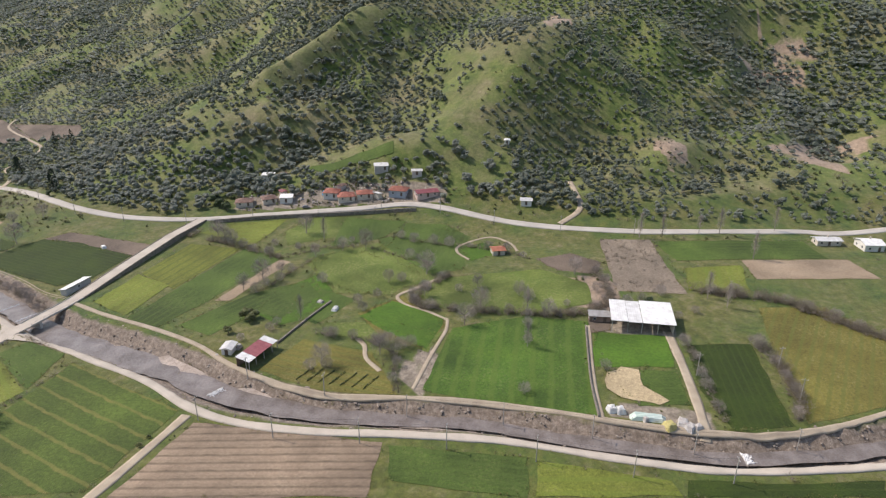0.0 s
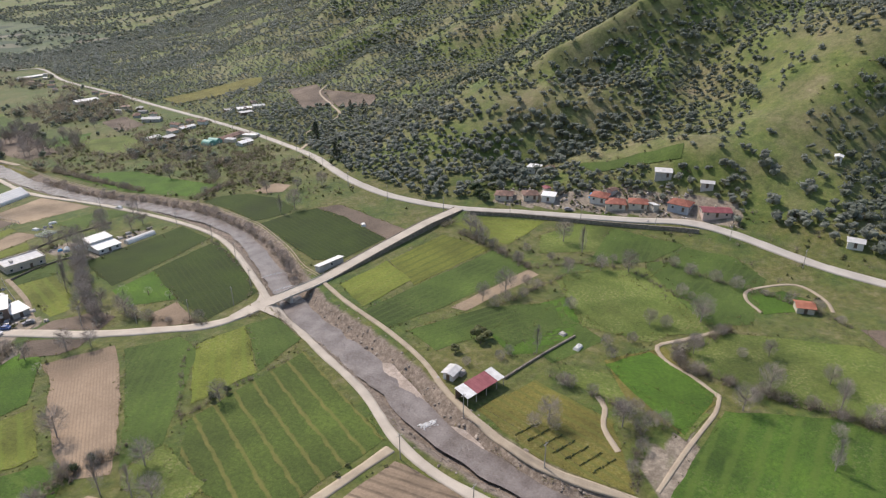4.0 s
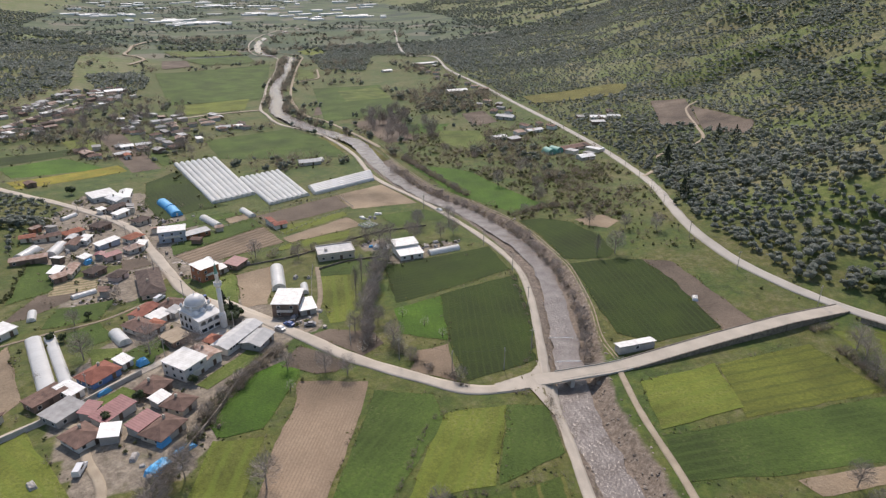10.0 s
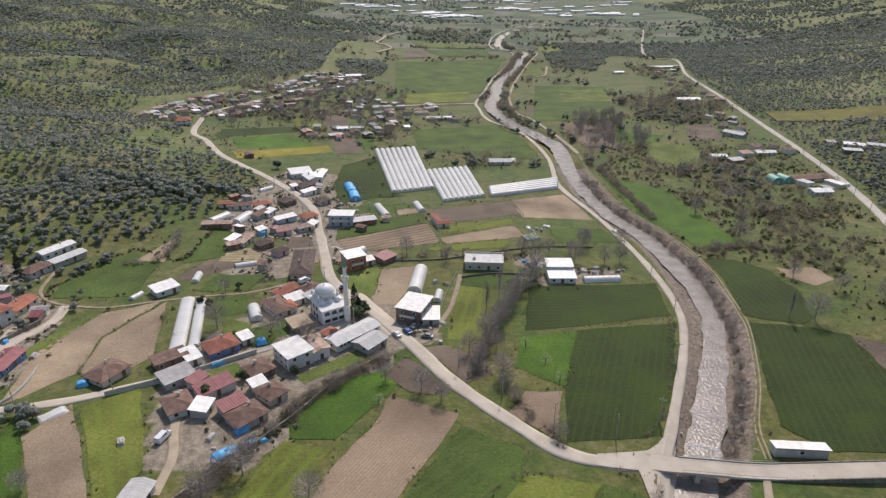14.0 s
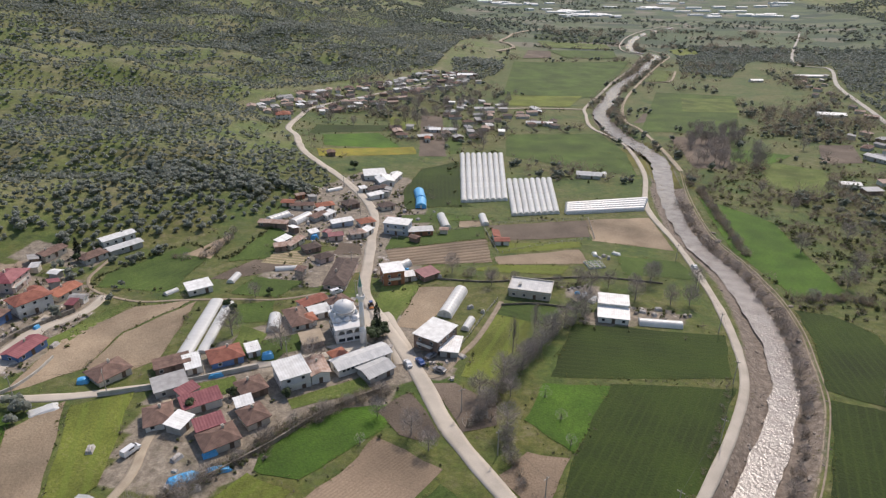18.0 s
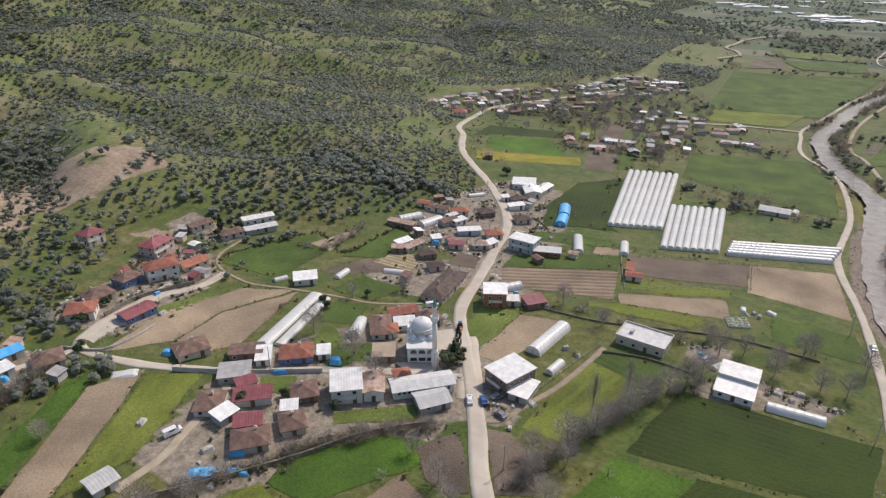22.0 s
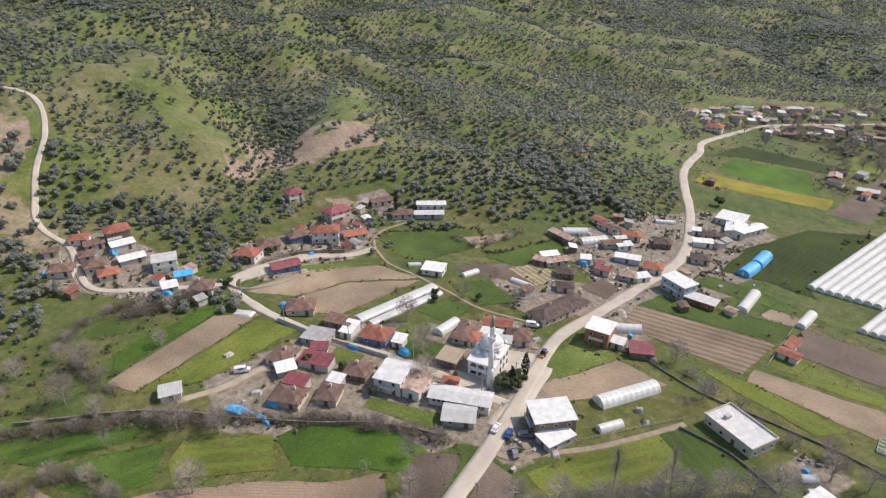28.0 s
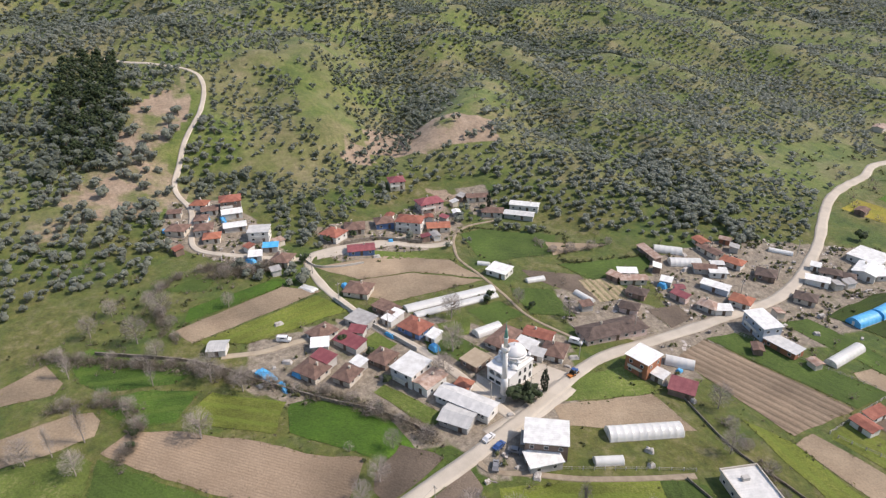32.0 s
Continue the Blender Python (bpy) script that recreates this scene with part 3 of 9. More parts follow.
def tube(bm, p, q, r0, r1, sides=6):
    """A tapered bar from p to q."""
    p, q = Vector(p), Vector(q)
    turn = (q - p).to_track_quat("Z", "Y")
    rings = []
    for c, r in ((p, r0), (q, r1)):
        rings.append([bm.verts.new(c + turn @ Vector((r * math.cos(a), r * math.sin(a), 0))) for a in (2 * math.pi * i / sides for i in range(sides))])
    for i in range(sides):
        bm.faces.new((rings[0][i], rings[0][(i + 1) % sides], rings[1][(i + 1) % sides], rings[1][i]))
    bm.faces.new(rings[0][::-1])
    bm.faces.new(rings[1])


def sweep(bm, points, r, sides=3):
    """One bent bar through the points."""
    rings = []
    for i, p in enumerate(points):
        w = (points[min(i + 1, len(points) - 1)] - points[max(i - 1, 0)]).to_track_quat("Z", "Y")
        rings.append([bm.verts.new(p + w @ Vector((r * math.cos(2 * math.pi * k / sides), r * math.sin(2 * math.pi * k / sides), 0))) for k in range(sides)])
    for a, b in zip(rings, rings[1:]):
        for k in range(sides):
            m = (k + 1) % sides
            bm.faces.new((a[k], a[m], b[m], b[k]))


def lathe(bm, profile, sides=16, centre=(0, 0)):
    """A turned body from (radius, height) pairs."""
    rings = [[bm.verts.new((centre[0] + r * math.cos(2 * math.pi * i / sides), centre[1] + r * math.sin(2 * math.pi * i / sides), z)) for i in range(sides)] for r, z in profile]
    for a, b in zip(rings, rings[1:]):
        for i in range(sides):
            f = bm.faces.new((a[i], a[(i + 1) % sides], b[(i + 1) % sides], b[i]))
            f.smooth = True
    bm.faces.new(rings[0][::-1])
    bm.faces.new(rings[-1])


def along(points, step):
    """Points every step metres along a smooth line through the given ones, and the unit way there."""
    p = np.array(points, float)
    q = np.vstack([2 * p[0] - p[1], p, 2 * p[-1] - p[-2]])
    out = []
    for i in range(1, len(q) - 2):
        n = max(2, int(np.linalg.norm(q[i + 1] - q[i]) / step))
        t = np.linspace(0, 1, n, endpoint=False)[:, None]
        out.append(0.5 * (2 * q[i] + (q[i + 1] - q[i - 1]) * t + (2 * q[i - 1] - 5 * q[i] + 4 * q[i + 1] - q[i + 2]) * t**2 + (3 * q[i] - q[i - 1] - 3 * q[i + 1] + q[i + 2]) * t**3))
    c = np.vstack([*out, p[-1:]])
    w = np.gradient(c, axis=0)
    return c, w / np.linalg.norm(w, axis=1)[:, None]


def apart_from(x, y, line):
    """Distance of many places from a line."""
    best = np.full(np.shape(x), 1e9)
    for a, b in zip(line[:-1], line[1:]):
        d = b - a
        t = np.clip(((x - a[0]) * d[0] + (y - a[1]) * d[1]) / (d @ d), 0, 1)
        best = np.minimum(best, np.hypot(x - a[0] - t * d[0], y - a[1] - t * d[1]))
    return best


def inside(x, y, poly):
    hit = np.zeros(np.shape(x), bool)
    for (ax, ay), (bx, by) in zip(poly, poly[1:] + poly[:1]):
        cross = (ay > y) != (by > y)
        hit ^= cross & (x < (bx - ax) * (y - ay) / ((by - ay) or 1e-9) + ax)
    return hit


# ---- ground, one sheet to the horizon ----
RIVER = [(300, -640), (180, -400), (110, -260), (70, -190), (51, -153), (44, -133), (38.5, -110), (38.5, -90), (38.8, -68), (41, -44), (38.8, -20), (37.2, 5), (40, 27), (43, 41),
         (53, 66), (61, 91), (67, 118), (77, 139), (89, 163), (100, 188), (107, 216), (111, 250), (109, 294), (98, 340), (95, 405), (97, 483), (90, 528), (81, 558), (70, 592),
         (63, 629), (60, 655), (61, 704), (68, 757), (76, 819), (85, 886), (98, 938), (124, 1045), (145, 1159), (166, 1241), (157, 1306), (130, 1373), (132, 1513),
         (155, 1695), (205, 1904), (283, 2090), (418, 2354)]
river_line, river_way = along(RIVER, 6)


def spaced(lo, hi, step, end_lo, end_hi, grow=1.09):
    mid = list(np.arange(lo, hi + 0.1, step))
    s, low, high = step, [], []
    while (low[-1] if low else lo) > end_lo:
        s = min(s * grow, 130)
        low.append((low[-1] if low else lo) - s)
    s = step
    while (high[-1] if high else hi) < end_hi:
        s = min(s * grow, 130)
        high.append((high[-1] if high else hi) + s)
    return np.array(low[::-1] + mid + high)


GX, GY = spaced(-260, 330, 3.0, -4900, 4900), spaced(-210, 500, 3.0, -2500, 5100)
gx, gy = np.meshgrid(GX, GY)
gz = land(gx, gy)
# gullies and spurs of the hillsides
GULLIES = [[(384, 72), (313, 38), (291, 48), (279, 98)], [(541, 273), (496, 291), (406, 271)], [(409, -97), (356, -135), (300, -96)], [(461, -225), (388, -189), (346, -153)], [(287, -159), (250, -113), (224, -88)],
           [(-365, 214), (-309, 229), (-234, 197), (-203, 176)], [(-491, 221), (-397, 220), (-315, 218), (-248, 207), (-216, 184)], [(-334, 322), (-259, 311), (-224, 333), (-185, 348), (-127, 342)], [(-435, 296), (-394, 310), (-339, 324)], [(-195, 101), (-188, 129), (-159, 156)],
           [(408, 85), (387, 100), (354, 113), (326, 132)], [(591, 376), (534, 414), (573, 532), (447, 541)], [(292, 42), (291, 83), (269, 115), (233, 125)], [(-544, 1066), (-347, 804), (-275, 833)],
           [(236, -59), (266, -62), (301, -76), (324, -103), (368, -130), (410, -155)], [(279, 83), (301, 63), (342, 43), (384, 57), (442, 46)], [(334, -232), (426, -227), (473, -213)], [(344, 181), (398, 151), (459, 143)],
           [(-227, 187), (-306, 213), (-384, 234), (-464, 231)], [(-475, 259), (-495, 352), (-436, 443)], [(-520, 640), (-420, 660), (-330, 690)], [(-640, 820), (-500, 880), (-360, 960)]]
RIDGES = [[(-329, 132), (-304, 158), (-244, 177)], [(-320, 315), (-276, 258), (-227, 217)], [(-618, 309), (-435, 296)], [(581, 390), (506, 365), (497, 399)], [(394, 106), (364, 145), (350, 181)], [(-339, 632), (-280, 604), (-249, 650)],
          [(261, 35), (292, 18), (308, -1), (340, -29), (384, -45)], [(332, 189), (363, 142), (392, 120), (419, 105)],
          [(-242, 171), (-301, 156), (-380, 148)], [(-507, 303), (-412, 452), (-326, 474), (-240, 488)], [(-274, 253), (-396, 322), (-511, 339)], [(-600, 560), (-480, 590), (-360, 600)], [(-620, 720), (-470, 770), (-330, 780)]]
on_hill = np.clip((gz - np.interp(gy, VALLEY_Y, VALLEY_Z) - 9) / 14, 0, 1)
for lines, amount, wide in ((GULLIES, -12.0, 24.0), (RIDGES, 9.0, 27.0)):
    near_by = np.full(gx.shape, 1e9)
    for line in lines:
        near_by = np.minimum(near_by, apart_from(gx + 6 * wave(gx, gy, 30, 71), gy + 6 * wave(gx, gy, 30, 72), np.array(line, float)))
    gz = gz + amount * np.exp(-(near_by / wide) ** 2) * on_hill
river_far = apart_from(gx, gy, river_line[::2])
bed = np.clip((np.interp(gy, [-10, 40, 80], [7.0, 9.0, 10.0]) - river_far) / np.interp(gy, [-10, 40, 80], [3.2, 3.6, 4.5]), 0, 1)
bed = bed * bed * (3 - 2 * bed)
gz = gz - bed * (np.interp(gy, [-10, 50, 120, 150], [3.85, 3.5, 3.5, 3.3]) - (0.5 * wave(gx, gy, 9, 4) + 0.75 * wave(gx, gy, 26, 6)) * np.where(gy > 56, 0.4, 0.7))


def ground_z(x, y):
    """Height of the ground sheet."""
    x, y = np.asarray(x, float), np.asarray(y, float)
    i, j = np.clip(np.searchsorted(GX, x) - 1, 0, len(GX) - 2), np.clip(np.searchsorted(GY, y) - 1, 0, len(GY) - 2)
    u, v = (x - GX[i]) / (GX[i + 1] - GX[i]), (y - GY[j]) / (GY[j + 1] - GY[j])
    return (gz[j, i] * (1 - u) + gz[j, i + 1] * u) * (1 - v) + (gz[j + 1, i] * (1 - u) + gz[j + 1, i + 1] * u) * v


YARDS = [[(37, 268), (53, 272), (54, 259), (41, 253)], [(44, 240), (51, 252), (67, 257), (86, 254), (84, 244), (68, 244), (66, 238), (47, 236)], [(-11, 196), (-4, 207), (3, 200), (9, 201), (9, 193), (0, 189)], [(-66, 128), (-40, 128), (-8, 176), (-2, 196), (10, 205), (-20, 232), (-55, 240), (-66, 205), (-80, 180), (-75, 160)],
         [(-60, 240), (-45, 262), (-30, 250), (-14, 268), (-25, 275), (-50, 290), (-90, 262), (-85, 245)],
         [(-100, 290), (-40, 280), (-30, 320), (-40, 360), (-60, 400), (-90, 405), (-110, 335)],
         [(-150, 150), (-118, 160), (-118, 176), (-128, 212), (-150, 225), (-180, 215), (-158, 185)], [(-175, 85), (-140, 88), (-115, 125), (-115, 145), (-150, 132), (-180, 110)],
         [(196, 118), (212, 122), (236, 60), (240, 5), (222, 0), (214, 50)], [(100, -78), (118, -78), (122, -104), (98, -106)],
         [(48, -80), (56, -82), (56, -108), (46, -108)], [(86, -20), (60, -12), (48, -24), (60, -30)], [(-185, 225), (-150, 232), (-150, 245), (-185, 245)]]
CLAYS = [[(488, -190), (498, -217), (500, -270), (484, -258), (476, -225), (478, -200)], [(-225, 50), (-262, 55), (-296, 81), (-277, 93), (-245, 87), (-221, 77)], [(-240, 176), (-262, 190), (-276, 216), (-260, 255), (-254, 268), (-224, 258), (-222, 231), (-228, 199)], [(455, -25), (474, -50), (410, -66), (380, -40)],
         [(-186, 216), (-182, 246), (-169, 240), (-176, 216)], [(-245, 170), (-236, 184), (-215, 183), (-220, 172)], [(456, -186), (472, -257), (440, -241), (412, -199)],
         [(322, -184), (359, -224), (353, -256), (336, -252), (288, -222), (300, -200)], [(318, -117), (316, -129), (296, -141), (275, -127), (280, -119)], [(140, -60), (150, -85), (125, -90), (118, -60)],
         [(-178, 48), (-200, 55), (-190, 75), (-165, 70)]]
DRY_SLOPES = [[(-148, 31), (-195, 42), (-236, 55), (-269, 56), (-280, 89), (-258, 84), (-217, 82), (-176, 92), (-161, 72), (-157, 50), (-136, 42)]]
rise_here = (land(gx, gy) - np.interp(gy, VALLEY_Y, VALLEY_Z))
me = mesh_of("ground", np.stack([gx, gy, gz], -1).reshape(-1, 3),
             [(j * len(GX) + i, j * len(GX) + i + 1, (j + 1) * len(GX) + i + 1, (j + 1) * len(GX) + i) for j in range(len(GY) - 1) for i in range(len(GX) - 1)],
             [ground_material()], smooth=True)
covers = {"hill": np.clip((rise_here - 5) / 10, 0, 1), "gravel": np.clip((np.where(gy > 430, 11.5, np.interp(gy, [-10, 40], [10.5, 13.5])) - river_far) / 6, 0, 1) * (gy < 2300),
          "plain": np.clip((gy - 1050) / 350, 0, 1) * np.clip((30 - rise_here) / 20, 0, 1), "yard": np.zeros(gx.shape), "clay": np.zeros(gx.shape)}
ragged = wave(gx, gy, 22, 73) * 6 + wave(gx, gy, 8, 74) * 3, wave(gx, gy, 22, 75) * 6 + wave(gx, gy, 8, 76) * 3
for name, polys, amount in (("yard", YARDS, 0.68), ("clay", CLAYS, 0.75), ("clay", DRY_SLOPES, 0.56)):
    for poly in polys:
        step = (0, 0) if name == "yard" else ragged
        covers[name] = np.maximum(covers[name], inside(gx + step[0], gy + step[1], poly) * amount * (1 if name == "yard" else np.clip(1 + 0.5 * wave(gx, gy, 14, 77), 0.3, 1)))
for name, values in covers.items():
    me.attributes.new(name, "FLOAT", "POINT").data.foreach_set("value", values.astype(np.float32).ravel())
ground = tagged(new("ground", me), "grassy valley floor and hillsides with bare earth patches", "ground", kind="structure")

# the river's water
c, w = along(RIVER, 3)
keep = c[:, 1] < 2300
c, w = c[keep], w[keep]
level = np.minimum.accumulate(land(c[:, 0], c[:, 1])) - 2.75 - 0.18 * np.clip((130 - c[:, 1]) / 20, 0, 1) + 2.2 * np.clip((c[:, 1] - 440) / 80, 0, 1)
half_way = np.interp(c[:, 1], [-150, -35, 20, 60, 100, 150, 175, 225, 260, 340, 405, 483, 600, 1500], [2.6, 2.7, 4.2, 4.6, 5.2, 4.8, 4.0, 3.7, 5.0, 4.2, 4.8, 6.4, 7.0, 7.3])
shift = np.interp(c[:, 1], [-130, -83, 20, 60, 90, 130, 180, 220, 300], [-0.5, -0.6, -0.6, 0, 1.5, 0.6, 1.4, -1.6, 0]) + np.clip((c[:, 1] - 460) / 60, 0, 1) * 1.2 * np.sin(c[:, 1] / 21)
lanes = 7
side = np.zeros((len(c), lanes))
for k, u in enumerate(np.linspace(-1, 1, lanes)):
    edge = 0.2 * wave(c[:, 0] * 1.0 + 300 * (u > 0), c[:, 1], 7, 91) + 0.12 * wave(c[:, 0] + 300 * (u > 0), c[:, 1], 3.2, 92)
    side[:, k] = u * half_way * (1 + edge * (abs(u) == 1)) + shift
wv = np.stack([c[:, None, 0] - w[:, None, 1] * side, c[:, None, 1] + w[:, None, 0] * side, np.repeat(level[:, None], lanes, 1)], -1).reshape(-1, 3)
wf = [(i * lanes + j, i * lanes + j + 1, i * lanes + j + lanes + 1, i * lanes + j + lanes) for i in range(len(c) - 1) for j in range(lanes - 1)]
tagged(new("river_water", mesh_of("river_water", wv, wf, [water_material()], smooth=True)), "shallow muddy brown river among gravel bars", "river", kind="structure")


field_polys, crop_polys, road_lines = [], [], []


def ribbon(name, points, width, material, label, lift=0.12, step=2.5, category="road"):
    """A road or path laid over the ground, with a slightly ragged edge."""
    c, w = along(points, step)
    road_lines.append((c[::3], width / 2))
    n = 5
    s = np.linspace(-0.5, 0.5, n)
    rag = width * (1 + 0.12 * wave(c[:, 0], c[:, 1], 7, 11))
    x = c[:, None, 0] - w[:, None, 1] * s * rag[:, None]
    y = c[:, None, 1] + w[:, None, 0] * s * rag[:, None]
    z = ground_z(x, y) + lift + 0.0012 * np.clip(y - 480, 0, None)
    z = np.maximum(z, z.mean(1, keepdims=True) - 0.25) + 0.05 * (1 - (2 * s) ** 2)
    x, y, z = (np.hstack([a[:, :1], a, a[:, -1:]]) for a in (x, y, z))
    z[:, 0] -= 0.5
    z[:, -1] -= 0.5
    k = n + 2
    f = [(i * k + j, (i + 1) * k + j, (i + 1) * k + j + 1, i * k + j + 1) for i in range(len(c) - 1) for j in range(k - 1)]
    f = [q[::-1] for q in f]
    return tagged(new(name, mesh_of(name, np.stack([x, y, z], -1).reshape(-1, 3), f, [material], smooth=True)), label, category, kind="structure")


field_count = 0
FIELD_WORDS = {"bar": "pale gravel bar in the river bed", "green": "green crop field", "dark": "dark green field of young wheat", "bright": "bright green clover field", "lgreen": "pale green meadow",
               "ygreen": "yellow-green meadow", "olive": "olive-green meadow", "lined": "yellow-green field sown in strips", "lined2": "tan soil beds with green rows",
               "rows": "green field with tan stripes", "striped": "streaked green crop field", "tan": "bare tan soil field", "sand": "patch of bare sandy soil",
               "dust": "pale dusty paved ground beside the road", "tilled": "finely tilled brown soil field", "plough": "ploughed brown field with furrows", "brown": "bare dark brown soil field", "orchard": "brown soil of a bare orchard", "mustard": "yellow mustard strip"}


def field(cover, corners, turn=None, lift=0.0):
    """A field laid over the ground; turn: the way of its rows in degrees, by default along its longest side."""
    global field_count
    field_polys.append(list(corners))
    if cover not in ("lgreen", "olive", "orchard"):
        crop_polys.append([tuple(p[:2]) for p in corners])
    from mathutils import geometry
    p = [Vector(c) for c in corners]
    if turn is None:
        a, b = max(zip(p, p[1:] + p[:1]), key=lambda e: (e[1] - e[0]).length)
        turn = math.degrees(math.atan2(b.y - a.y, b.x - a.x))
    size = max(max(v.x for v in p) - min(v.x for v in p), max(v.y for v in p) - min(v.y for v in p))
    step = max(3.0, size / 40)
    edge = []
    for a, b in zip(p, p[1:] + p[:1]):
        n = max(1, int((b - a).length / step))
        for i in range(n):
            q = a.lerp(b, i / n)
            if i:
                q = q + Vector((float(wave(q.x, q.y, 6, 21)), float(wave(q.x, q.y, 6, 22)))) * 0.6
            edge.append(q)
    xs, ys = np.meshgrid(np.arange(min(v.x for v in p), max(v.x for v in p), step), np.arange(min(v.y for v in p), max(v.y for v in p), step))
    ok = inside(xs, ys, [tuple(v) for v in edge])
    inner = [Vector((float(a), float(b))) for a, b in zip(xs[ok], ys[ok])]
    k = len(edge)
    v, _, f, *_ = geometry.delaunay_2d_cdt(edge + inner, [(i, (i + 1) % k) for i in range(k)], [list(range(k))], 1, 0.01)
    v = np.array([tuple(q) for q in v])
    z = ground_z(v[:, 0], v[:, 1]) + 0.06 + 0.016 * (field_count % 6) + lift + 0.001 * np.clip(v[:, 1] - 480, 0, None)
    field_count += 1
    a = radians(turn)
    uv = np.stack([v[:, 0] * math.cos(a) + v[:, 1] * math.sin(a), -v[:, 0] * math.sin(a) + v[:, 1] * math.cos(a)], -1)
    f = [t for t in f if len(t) == 3]
    me = mesh_of("field", np.column_stack([v, z]), f, [CROPS[cover]], uv, True)
    if me.polygons and me.polygons[0].normal.z < 0:
        me.flip_normals()
    return tagged(new("field", me), FIELD_WORDS[cover], "field", "fields of the valley", "structure")


# ---- fields ----
# further plots, meadows under them first
field("green", [(247, 96), (259, 64), (263, 42), (254, 40), (249, 66), (242, 80)], lift=0.3)
field("lgreen", [(141, 51), (161, 26), (136, -5), (117, 4), (117, 29)])
field("green", [(77, 76), (107, 62), (123, 43), (111, 32), (89, 40), (92, 51), (72, 60)])
field("lgreen", [(89, 22), (93, -4), (89, -23), (74, -21), (80, 0), (80, 20)])
field("olive", [(98, 12), (117, -1), (95, -23), (76, -19), (81, -3)])
field("lgreen", [(146, 51), (173, 26), (134, -13), (115, 15), (124, 37)])
field("green", [(94, 40), (129, 44), (117, 34), (110, 17), (87, 25)])
field("bright", [(-106, 140), (-105, 147), (-87, 118), (-92, 118)])
field("green", [(14, 238), (19, 249), (39, 248), (36, 233)])
field("green", [(-87, 228), (-84, 244), (-64, 247), (-68, 230)])
field("lgreen", [(-67, 194), (-70, 207), (-59, 204), (-58, 195)])
field("green", [(-56, 188), (-57, 200), (-48, 199), (-49, 188)])
field("lgreen", [(167, 515), (205, 496), (192, 428), (158, 443)])
field("olive", [(61, 513), (95, 560), (114, 426), (94, 441)])
field("olive", [(325, 634), (428, 616), (438, 595), (398, 558), (314, 589)], lift=0.5)
field("brown", [(392, 500), (414, 477), (354, 390), (336, 414)], lift=0.6)
field("brown", [(396, 449), (378, 360), (350, 334), (343, 374)], lift=0.5)
field("tan", [(148.5, 251), (164, 248), (164, 235), (154, 231), (148, 241)])
field("green", [(112, 1), (105, -12), (98, -21), (84, -19), (88, -2), (100, 9)])
field("brown", [(-64, 276), (-65, 289), (-56, 291), (-51, 279)])
field("green", [(-47, 321), (-48, 334), (-31, 342), (-14, 344), (-2, 344.5), (0.7, 340), (-20, 334)])
field("tan", [(-16, 326), (-17, 334), (-1, 340), (-7, 323)])
field("dark", [(-48, 356), (-44, 392), (-24, 367), (-14, 359), (-37, 352)])
field("ygreen", [(90, 122), (118, 121), (109, 100), (81, 101)])
field("lined", [(119, 120), (154, 117), (153, 90), (106, 96)])
field("green", [(80, 99), (106, 95), (153, 88), (146, 65), (100, 75), (73, 83)])
field("tan", [(99, 73), (144, 65), (142, 59), (100, 67)])
field("ygreen", [(167, 119), (179, 116), (192, 83), (161, 85), (161, 94)])
field("lgreen", [(178, 78), (197, 68), (201, 53), (179, 46), (161, 69)])
field("green", [(201, 53), (201, 19), (179, 26), (162, 47)])
field("green", [(178, 27), (194, 11), (192, -14), (152, -17), (139, -4), (163, 21)])
field("striped", [(52, -24), (93, -26), (107, -52), (106, -75), (48, -77), (49, -44)])
field("bright", [(98, -77), (100, -102), (79, -102), (75, -76)])
field("green", [(73, -80), (77, -102), (58, -104), (55, -89)])
field("sand", [(67, -79.5), (72, -80.5), (76, -85), (75, -90.5), (66, -91), (59, -98), (56.5, -95), (58.5, -84), (62.5, -80)], lift=0.15)
field("brown", [(108, -75), (112, -83), (101, -83), (97, -75)])
field("dark", [(95, -108), (99, -130), (53, -131), (48, -114), (67, -108)])
field("olive", [(129, -140), (134, -165), (112, -178), (68, -160), (55, -135), (82, -135)])
field("green", [(192, -107), (206, -179), (187, -184), (172, -116)])
field("tan", [(177, -144), (187, -192), (167, -198), (157, -146)])
field("orchard", [(192, -82), (194, -106), (137, -115), (135, -87)])
field("ygreen", [(164, -118), (171, -143), (142, -140), (140, -116)])
field("olive", [(54, 32), (76, 25), (71, -2), (48, -17), (46, 8)])
field("rows", [(3, 96), (47, 96), (29, 45), (-7, 48), (-14, 76)])
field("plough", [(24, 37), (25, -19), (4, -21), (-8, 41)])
field("green", [(24, -21), (26, -58), (11, -59), (11, -25)])
field("ygreen", [(25, -61), (24, -94), (19, -96), (12, -61)])
field("dark", [(25, -98), (30, -130), (34, -146), (28, -144), (19, -97)])
field("tilled", [(-7, 162), (13, 154), (4, 134), (-9, 110), (-21, 92), (-28, 98), (-26, 111), (-18, 134), (-10, 150)])
field("green", [(13.5, 149), (29, 140), (28, 127), (3, 102), (-7, 92), (-19, 92), (-8, 109), (5, 133)])
field("ygreen", [(29, 130), (47, 127), (30, 99), (8, 102)])
field("green", [(47, 127), (58, 122), (52, 103), (31, 99)])
field("bright", [(-35, 152), (-20, 171), (-5, 177), (-6, 165), (-20, 142), (-32, 142)])
field("ygreen", [(-41, 119), (-33, 141), (-20, 138), (-25, 124), (-28.5, 114), (-34, 114)])
field("dark", [(43, 237), (95, 240), (92, 212), (56, 204), (37, 201)])
field("dark", [(55, 201), (92, 207), (70, 145), (41, 142), (45, 166)])
